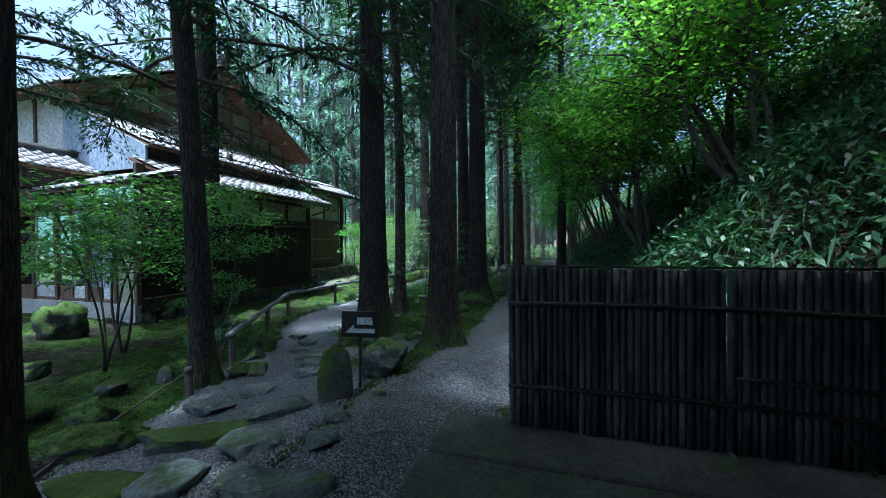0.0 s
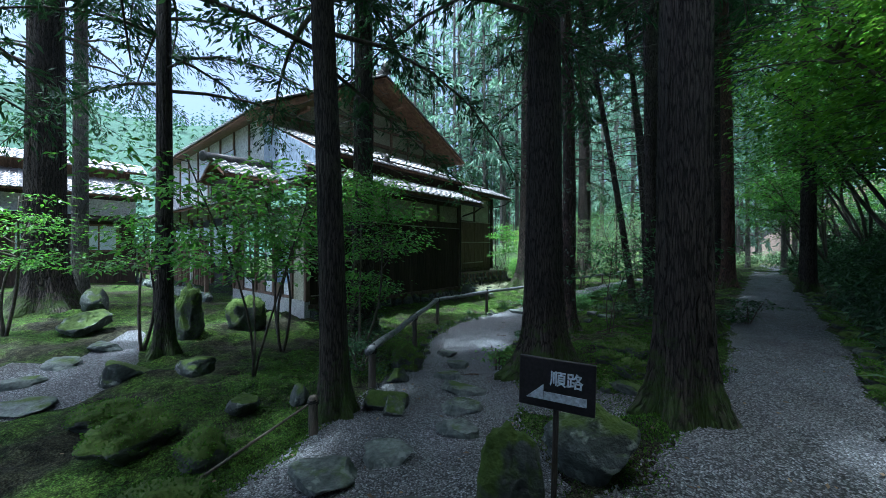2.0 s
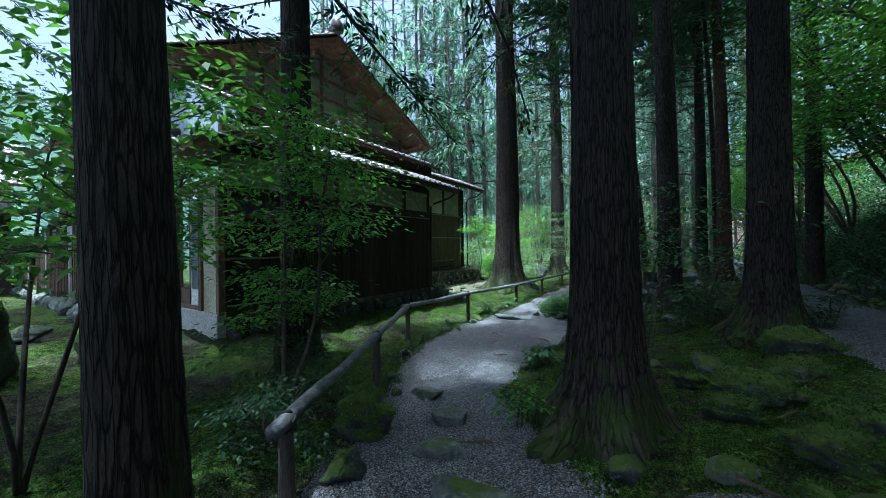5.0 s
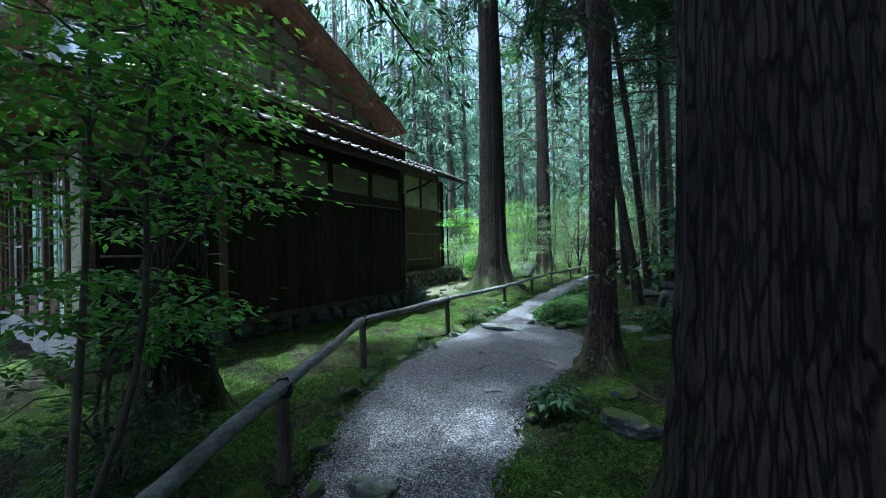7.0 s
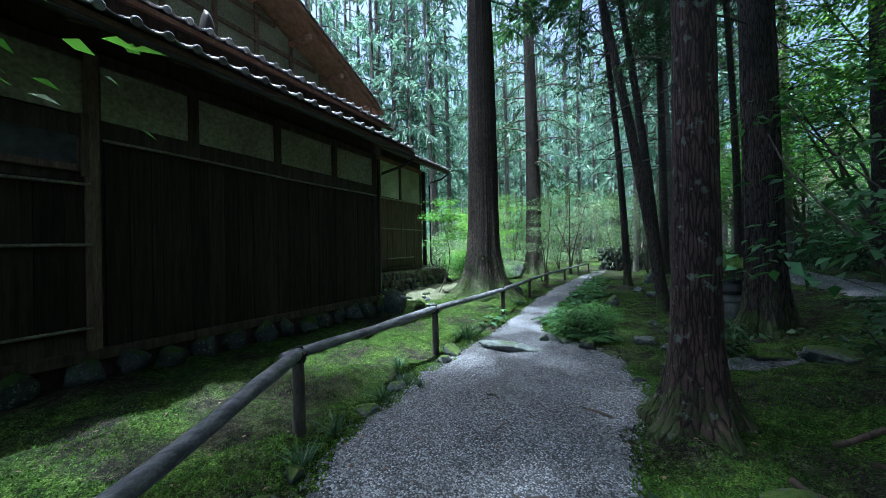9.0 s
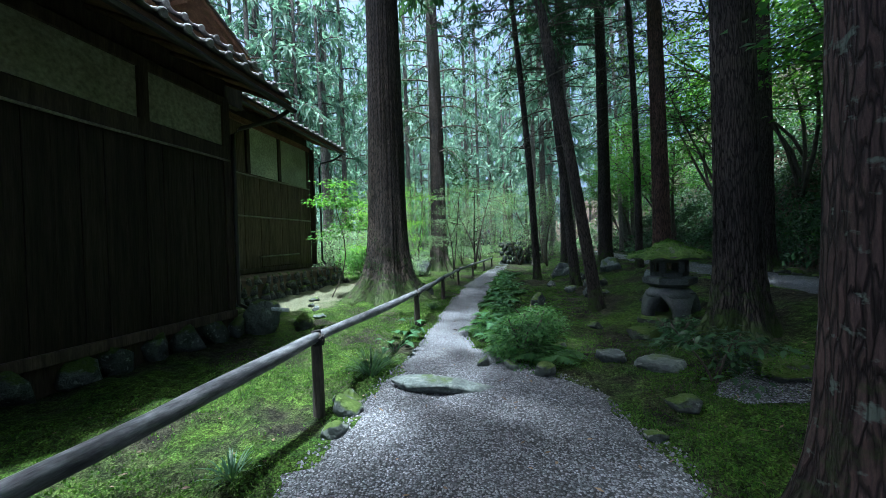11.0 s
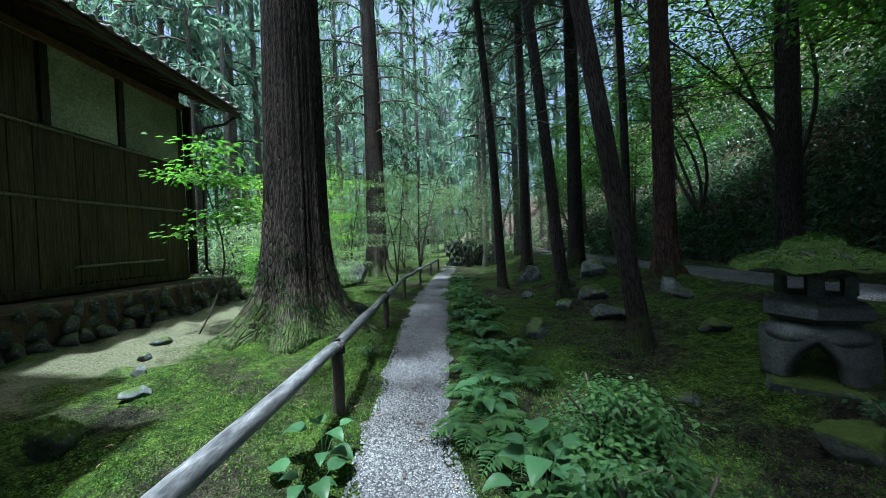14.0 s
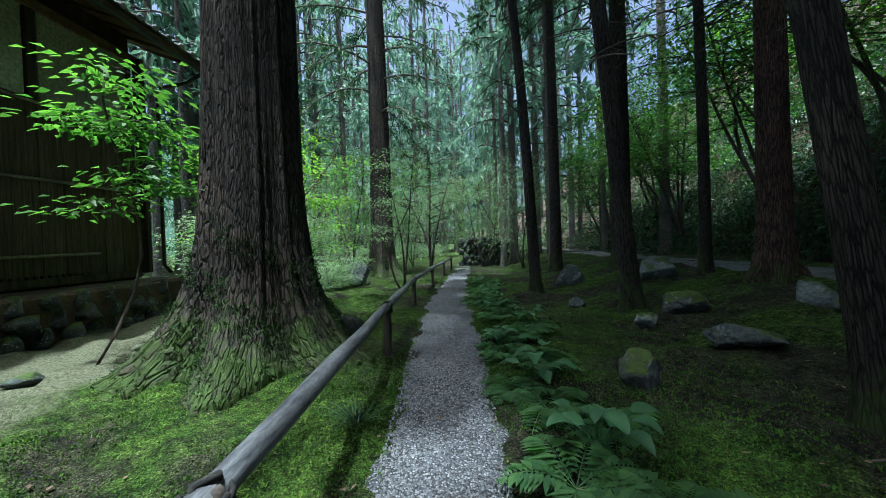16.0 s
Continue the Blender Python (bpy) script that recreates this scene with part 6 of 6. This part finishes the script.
for k, (x0, x1) in enumerate(((-13.95, -13.3), (-13.2, -12.36), (-12.24, -11.7), (-11.68, -11.18), (-11.06, -10.6), (-10.58, -10.14))):
    for lo, hi in (((x0, FY, 0.2), (x0 + 0.04, FY + 0.03, 2.42)), ((x1 - 0.04, FY, 0.2), (x1, FY + 0.03, 2.42)), ((x0, FY, 0.2), (x1, FY + 0.03, 0.5)), ((x0, FY, 2.34), (x1, FY + 0.03, 2.42)), ((x0, FY, 1.28), (x1, FY + 0.03, 1.32))):
        part("frame_bar", box((lo[0] + 0.002, lo[1], lo[2]), (hi[0] - 0.002, hi[1], hi[2]), 0.003), WHITE_PLASTER if k % 2 else TIMBER, porch)
    gl = part("pane", box((x0 + 0.04, FY + 0.008, 0.5), (x1 - 0.04, FY + 0.016, 2.34)), GLASS, porch, "clear glass")
    gl.visible_shadow = False
part("screen", box((-13.9, FY + 1.3, 0.2), (-10.1, FY + 1.36, 2.5)), PAPER, porch, "white paper screens inside")
part("back_wall", box((-9.6, FY + 0.1, 0.1), (-9.52, FY + 1.4, 2.6)), PLASTER, porch)
# lower roofs
tiled_roof("roof", (-8.5, 6.2, 3.13), (-8.5, 12.5, 3.13), (-9.95, 6.2, 3.74))
tiled_roof("roof", (-14.6, 5.2, 2.78), (-8.5, 5.2, 2.86), (-14.6, 6.5, 3.3))
rafters((-8.5, 6.2, 3.13), (-8.5, 12.5, 3.13), (-0.95, 0, 0.4), 14, house)
part("gutter", box((-8.56, 5.3, 2.98), (-8.47, 12.6, 3.04), 0.02), PIPE, house, "dark gutter")
put("downpipe", tube_mesh("downpipe", np.array([[-8.55, 12.5, 3.0], [-8.75, 12.42, 2.85], [-9.2, 12.24, 2.7], [-9.3, 12.2, 2.6], [-9.3, 12.2, 0.1], [-9.24, 12.32, 0.0]]), 0.032, 8), PIPE, house)
put("drain_spout", tube_mesh("drain_spout", np.array([[-9.24, 12.35, 0.02], [-9.0, 12.45, -0.02], [-8.72, 12.55, -0.06]]), 0.03, 10), PIPE_WHITE, house, "pale plastic drain spout")
part("back_wall", box((-10.1, 6.5, 3.4), (-9.96, 13.2, 4.35)), BEAM, house)
# upper lean-to roof against the gable
tiled_roof("roof", (-9.65, 6.45, 4.1), (-9.65, 13.3, 4.1), (-12.85, 6.45, 5.5), limit=300)
put("ridge_end", rock_mesh("ridge_end", 0.3, 0.2, 0.17, 3, False, 2), PIPE, house, "dark ridge-end ornament", pose(-9.75, 8.9, 4.3))
bm = bmesh.new()
tri = [bm.verts.new(c) for c in ((-12.85, 6.4, 5.5), (-9.7, 6.4, 4.05), (-9.7, 6.4, 3.5), (-12.85, 6.4, 3.5))]
bm.faces.new(tri)
ex = bmesh.ops.extrude_face_region(bm, geom=bm.faces[:])
for v in ex["geom"]:
    if isinstance(v, bmesh.types.BMVert):
        v.co.y += 0.05
bmesh.ops.recalc_face_normals(bm, faces=bm.faces)
part("side_panel", bm, BLUE_SHEET, house, "grey-blue sheet cladding")
# north wing: brown boards, plaster panels, stone terrace
BX, B0, B1 = -12.1, 12.2, 18.65
wall_b = holder("wall", house, "brown bark-boarded wall with rough plaster panels")
part("core", box((BX - 0.14, B0, -0.5), (BX - 0.03, B1, 4.9)), BEAM, wall_b)
part("return_wall", box((BX, 12.22, -0.1), (AX - 0.15, 12.32, 3.6)), BOARD, wall_b)
for k in range(21):
    y0 = 12.32 + k * (B1 - 12.32) / 21
    part("board", box((BX - 0.03, y0 + 0.004, 0.42), (BX + 0.004 + 0.006 * (k % 3), y0 + (B1 - 12.32) / 21 - 0.003, 2.95), 0.003), BOARD_B, wall_b)
for y0, y1 in ((15.9, 17.02), (17.2, 18.5)):
    part("plaster", box((BX - 0.03, y0, 2.95), (BX + 0.006, y1, 4.2)), PLASTER_B, wall_b, "rough peeling plaster")
for k in range(13):
    y0 = 12.35 + k * 0.26
    part("board", box((BX - 0.03, y0 + 0.004, 2.95), (BX + 0.003, y0 + 0.256, 4.2), 0.003), BOARD_B, wall_b)
for y0 in (15.84, 17.11, 18.56):
    part("post", box((BX - 0.04, y0 - 0.06, 2.95), (BX + 0.03, y0 + 0.06, 4.3), 0.006), BEAM, wall_b)
part("head_beam", box((BX - 0.04, B0, 4.2), (BX + 0.04, B1 + 0.1, 4.36), 0.01), RAFTER, wall_b)
part("sill_beam", box((BX - 0.05, B0, 0.3), (BX + 0.05, B1, 0.42), 0.01), BEAM, wall_b)
for z, y0, y1 in ((2.9, 12.4, 18.6), (1.82, 12.4, 18.6), (0.74, 16.1, 17.9)):
    ys = np.linspace(y0, y1, 11)
    put("batten", tube_mesh("batten", np.stack([np.full(11, BX + 0.045), ys, z + 0.02 * np.sin(ys * 1.1)], -1), 0.024, 8, 0.05, int(z * 10)), SPLIT, wall_b)
for k in range(18):
    part("vent_bar", box((BX + 0.0, 16.2 + k * 0.09, 0.3), (BX + 0.04, 16.23 + k * 0.09, 0.46), 0.002), BEAM, wall_b)
for z0, x0 in ((0.38, 0.045), (0.38, 0.13)):
    part("corner_post", box((BX + x0 - 0.04, B1 + 0.02, z0), (BX + x0 + 0.04, B1 + 0.1, 4.3), 0.006), BEAM, wall_b)
part("north_wall", box((BX - 6, B1 - 0.12, -0.5), (BX - 0.15, B1, 4.5)), PLASTER_B, wall_b)
tiled_roof("roof", (-10.98, 13.32, 4.28), (-10.98, 19.15, 4.28), (-12.9, 13.32, 5.12))
rafters((-10.98, 13.4, 4.28), (-10.98, 19.1, 4.28), (-1.1, 0, 0.45), 13, house)
part("gutter", box((-11.05, 13.3, 4.12), (-10.96, 19.2, 4.18), 0.02), PIPE, house, "dark gutter")
put("downpipe", tube_mesh("downpipe", np.array([[-11.0, 19.0, 4.13], [-11.3, 18.98, 3.95], [-11.75, 18.9, 3.85], [-11.82, 18.88, 3.7], [-11.82, 18.88, 0.5], [-11.7, 18.9, 0.35]]), 0.035, 8), PIPE, house)
# main gable
gable = holder("gable", house, "plastered gable with exposed timber framing")
bm = bmesh.new()
pts = [(-12.9, y, z) for y, z in ((6.6, 3.4), (15.6, 4.9), (15.3, 5.95), (10.8, 8.05), (6.6, 5.72))]
fc = bm.faces.new([bm.verts.new(p) for p in pts])
ex = bmesh.ops.extrude_face_region(bm, geom=[fc])
for v in ex["geom"]:
    if isinstance(v, bmesh.types.BMVert):
        v.co.x -= 0.12
bmesh.ops.recalc_face_normals(bm, faces=bm.faces)
part("plaster", bm, PLASTER, gable, "stained cream plaster")


def beam(a, b, w, d, material, parent, name="beam"):
    """A squared timber from a to b on the gable."""
    a, b = Vector(a), Vector(b)
    m = Matrix.Translation(a) @ (b - a).to_track_quat("X", "Z").to_matrix().to_4x4()
    return part(name, box((0, -w / 2, -d / 2), ((b - a).length, w / 2, d / 2), 0.006), material, parent, "", False, m)


def roofline(y):
    return 8.15 - (0.47 if y > 10.8 else 0.55) * abs(y - 10.8)


for z in (5.85, 6.55, 7.2):
    half = (8.0 - z) / 0.47 - 0.1
    beam((-12.86, 10.8 - half * 0.85, z), (-12.86, 10.8 + half, z), 0.08, 0.15 if z < 6 else 0.1, TIMBER, gable)
for y in (7.6, 8.7, 9.75, 10.8, 11.85, 12.9, 14.0, 14.9):
    beam((-12.865, y, 4.9), (-12.865, y, roofline(y) - 0.1), 0.1, 0.07, TIMBER, gable)
for s in (-1, 1):
    for k in range(4):
        y = 10.8 + s * (0.9 + 1.2 * k)
        beam((-13.0, y, roofline(y) - 0.22), (-12.05, y, roofline(y) - 0.22), 0.12, 0.14, RAFTER, gable, "purlin")
for s in (-1, 1):
    run, fall = (5.3, 0.47) if s > 0 else (4.8, 0.55)
    beam((-12.1, 10.8, 8.28), (-12.1, 10.8 + s * (run - 0.15), 8.28 - fall * (run - 0.15)), 0.06, 0.22, RAFTER, gable, "barge_board")
    a, e = Vector((-12.0, 10.8 + s * run, 8.42 - fall * run)), Vector((-12.0, 10.8, 8.42))
    slab_part("main_roof_deck", [e, a, a + Vector((-14, 0, 0)), e + Vector((-14, 0, 0))], 0.08, RAFTER, gable, "red-brown roof boards")
    for k in range(23):
        q = e.lerp(a, k / 23)
        put("verge_tile", TILE_ME, TILE, gable, "", Matrix.Translation(q + Vector((0.03, 0, 0.0))) @ Matrix.Rotation(math.atan(-fall * s), 4, "X") @ Matrix.Rotation(radians(180 if s < 0 else 180), 4, "Z") @ Matrix.Diagonal((1, 1, 1.4, 1)))
tiled_roof("roof", (-26, 6.0, 5.8), (-12.0, 6.0, 5.8), (-26, 10.8, 8.44), limit=120)
ridge([(-11.95, 10.8, 8.55), (-14, 10.8, 8.56), (-26, 10.8, 8.56)], 0.13, gable)
put("ridge_end", rock_mesh("ridge_end", 0.4, 0.55, 0.24, 9, False, 2), PIPE, gable, "dark ridge-end ornament", pose(-12.0, 10.8, 8.72))
# south upper wall with windows
upper = holder("upper_wall", house, "white plastered upper storey with small windows")
part("plaster", box((-26, 6.55, 2.4), (-12.9, 6.65, 5.85)), WHITE_PLASTER, upper)
for k in range(9):
    part("post", box((-13.0 - 1.4 * k, 6.5, 2.4), (-12.9 - 1.4 * k, 6.56, 5.85), 0.006), TIMBER, upper)
for k in range(4):
    x0 = -15.6 - 2.8 * k
    part("window_frame", box((x0 - 1.1, 6.49, 4.2), (x0, 6.53, 5.2), 0.01), TIMBER, upper)
    for q in range(2):
        part("pane", box((x0 - 1.05 + q * 0.52, 6.47, 4.26), (x0 - 0.56 + q * 0.52, 6.49, 5.14)), PAPER, upper, "pale blue window pane")
# entry roof with round ridge
tiled_roof("entry_roof", (-11.35, 4.75, 3.42), (-11.35, 6.4, 3.42), (-12.35, 4.75, 3.92))
tiled_roof("entry_roof", (-13.35, 6.4, 3.42), (-13.35, 4.75, 3.42), (-12.35, 6.4, 3.92))
ridge([(-12.35, 4.6, 3.98), (-12.35, 5.4, 4.0), (-12.35, 6.4, 4.02)], 0.12, house)
put("ridge_end", rock_mesh("ridge_end", 0.36, 0.2, 0.17, 5, False, 2), RIDGE_TILE, house, "rounded ridge-end tile", pose(-12.35, 4.58, 4.0))
part("entry_wall", box((-13.2, 5.0, 2.9), (-11.5, 6.4, 3.4)), BEAM, house)
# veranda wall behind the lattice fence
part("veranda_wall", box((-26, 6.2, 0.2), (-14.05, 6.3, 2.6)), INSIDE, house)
for k in range(9):
    x0 = -14.2 - 1.3 * k
    part("veranda_post", box((x0 - 0.06, 6.08, 0.1), (x0 + 0.06, 6.18, 2.7), 0.006), TIMBER, house)
    part("veranda_screen", box((x0 - 1.15, 6.14, 0.9), (x0 - 0.12, 6.19, 2.3), 0.004), PAPER, house, "pale screens")
tiled_roof("roof", (-26, 5.3, 2.95), (-14.65, 5.3, 2.95), (-26, 6.5, 3.45), limit=120)
lattice = empty("lattice_fence", "upright wooden lattice railing on a stone footing", "railing")
for k in range(62):
    x0 = -14.3 - k * 0.18
    part("slat", box((x0 - 0.025, 5.18, 0.22), (x0 + 0.025, 5.22, 1.72), 0.003), TIMBER, lattice)
for z in (0.3, 1.0, 1.66):
    part("lattice_rail", box((-25.4, 5.22, z), (-14.28, 5.26, z + 0.07), 0.004), TIMBER, lattice)
for k in range(8):
    part("lattice_post", box((-14.3 - k * 1.5, 5.16, -0.15), (-14.2 - k * 1.5, 5.26, 1.74), 0.006), WHITE_PLASTER if k % 2 else TIMBER, lattice)
for k in range(26):
    rock(-14.0 - k * 0.44, 5.15, 0.5, 0.34 + 0.06 * math.sin(k * 2.1), STONE_BARE, 0.4, k * 40, "rounded grey footing stone under the railing", name="footing_stone", category="stone")

# far wing
wing = empty("far_wing", "distant tiled wing of the house with dark windows", "house")
part("wall", box((-30, -3.0, -0.3), (-24, 5.0, 3.9)), BEAM, wing)
part("plaster_band", box((-24.02, -3.0, 3.0), (-23.97, 5.0, 3.75)), WHITE_PLASTER, wing)
for k in range(4):
    y0 = 3.1 - k * 1.9
    part("window_frame", box((-24.0, y0 - 0.1, 1.3), (-23.94, y0 + 1.3, 2.6), 0.01), TIMBER, wing)
    for q in range(2):
        part("pane", box((-23.95, y0 + q * 0.62, 1.4), (-23.93, y0 + 0.56 + q * 0.62, 2.5)), PAPER, wing, "pale window pane")
part("awning", box((-24.0, -3.0, 2.75), (-23.2, 5.2, 2.85), 0.02), PIPE, wing)
hold = house
house = wing
tiled_roof("roof", (-23.1, -3.5, 3.9), (-23.1, 5.5, 3.9), (-25.6, -3.5, 5.0), limit=200)
tiled_roof("roof", (-24.9, -2.0, 5.35), (-24.9, 5.6, 5.35), (-26.4, -2.0, 6.0), limit=60)
part("upper_wall", box((-30, -2.0, 3.8), (-25.5, 5.0, 5.4)), TIMBER, wing)
house = hold

# ---- stone terrace and footing of the house ----
rng = np.random.default_rng(19)
part_wall = empty("stone_terrace", "low dry-stacked wall of rounded grey stones", "stone wall")
part("earth_fill", box((-12.2, 12.4, -0.5), (-11.25, 19.0, 0.27), 0.05), surface("packed_earth", (0.06, 0.045, 0.03), (0.13, 0.1, 0.07), 3, 40, 0.95, 0.8, 0.02), part_wall)
kinds = [rock_mesh("stone", 1, 0.8, 0.5, 60 + k, False, 2) for k in range(5)]
for row in range(3):
    y = 12.6 + 0.1 * row
    while y < 19.1:
        w = rng.uniform(0.22, 0.46)
        put("stone", kinds[rng.integers(5)], STONE_BARE if row else STONE, part_wall, "", Matrix.Translation((-11.2 + 0.06 * row * -1 + rng.normal(0, 0.03), y + w / 2, -0.26 + 0.21 * row)) @ Matrix.Rotation(rng.uniform(-0.4, 0.4), 4, "Z") @ Matrix.Diagonal((0.3, w * 1.1, 0.26, 1)))
        y += w * 0.92
for k in range(5):
    put("stone", kinds[k], STONE, part_wall, "", Matrix.Translation((-11.25 - 0.2 * k, 19.05, -0.1 + 0.1 * (k % 3))) @ Matrix.Diagonal((0.34, 0.34, 0.3, 1)))
for k in range(16):
    put("stone", kinds[k % 5], STONE, part_wall, "", Matrix.Translation((AX + 0.02, 6.2 + 0.4 * k, -0.24)) @ Matrix.Rotation(k, 4, "Z") @ Matrix.Diagonal((0.42, 0.42, 0.4, 1)))
rock(-9.08, 12.42, 0.6, 0.66, STONE, 0.5, 20, "rough dark boulder under the drain spout")
rock(-8.6, 12.75, 0.3, 0.22, STONE_GREEN)
rock(-9.9, 15.2, 0.24, 0.12, STONE)
rock(-9.6, 14.6, 0.2, 0.1, STONE)
rock(-9.15, 14.0, 0.2, 0.1, STONE_BARE)
rock(-8.8, 13.6, 0.25, 0.1, STONE_BARE)
rock(-9.2, 22.5, 0.9, 0.6, STONE_BARE)
rock(-10.5, 22.0, 0.6, 0.4, STONE)
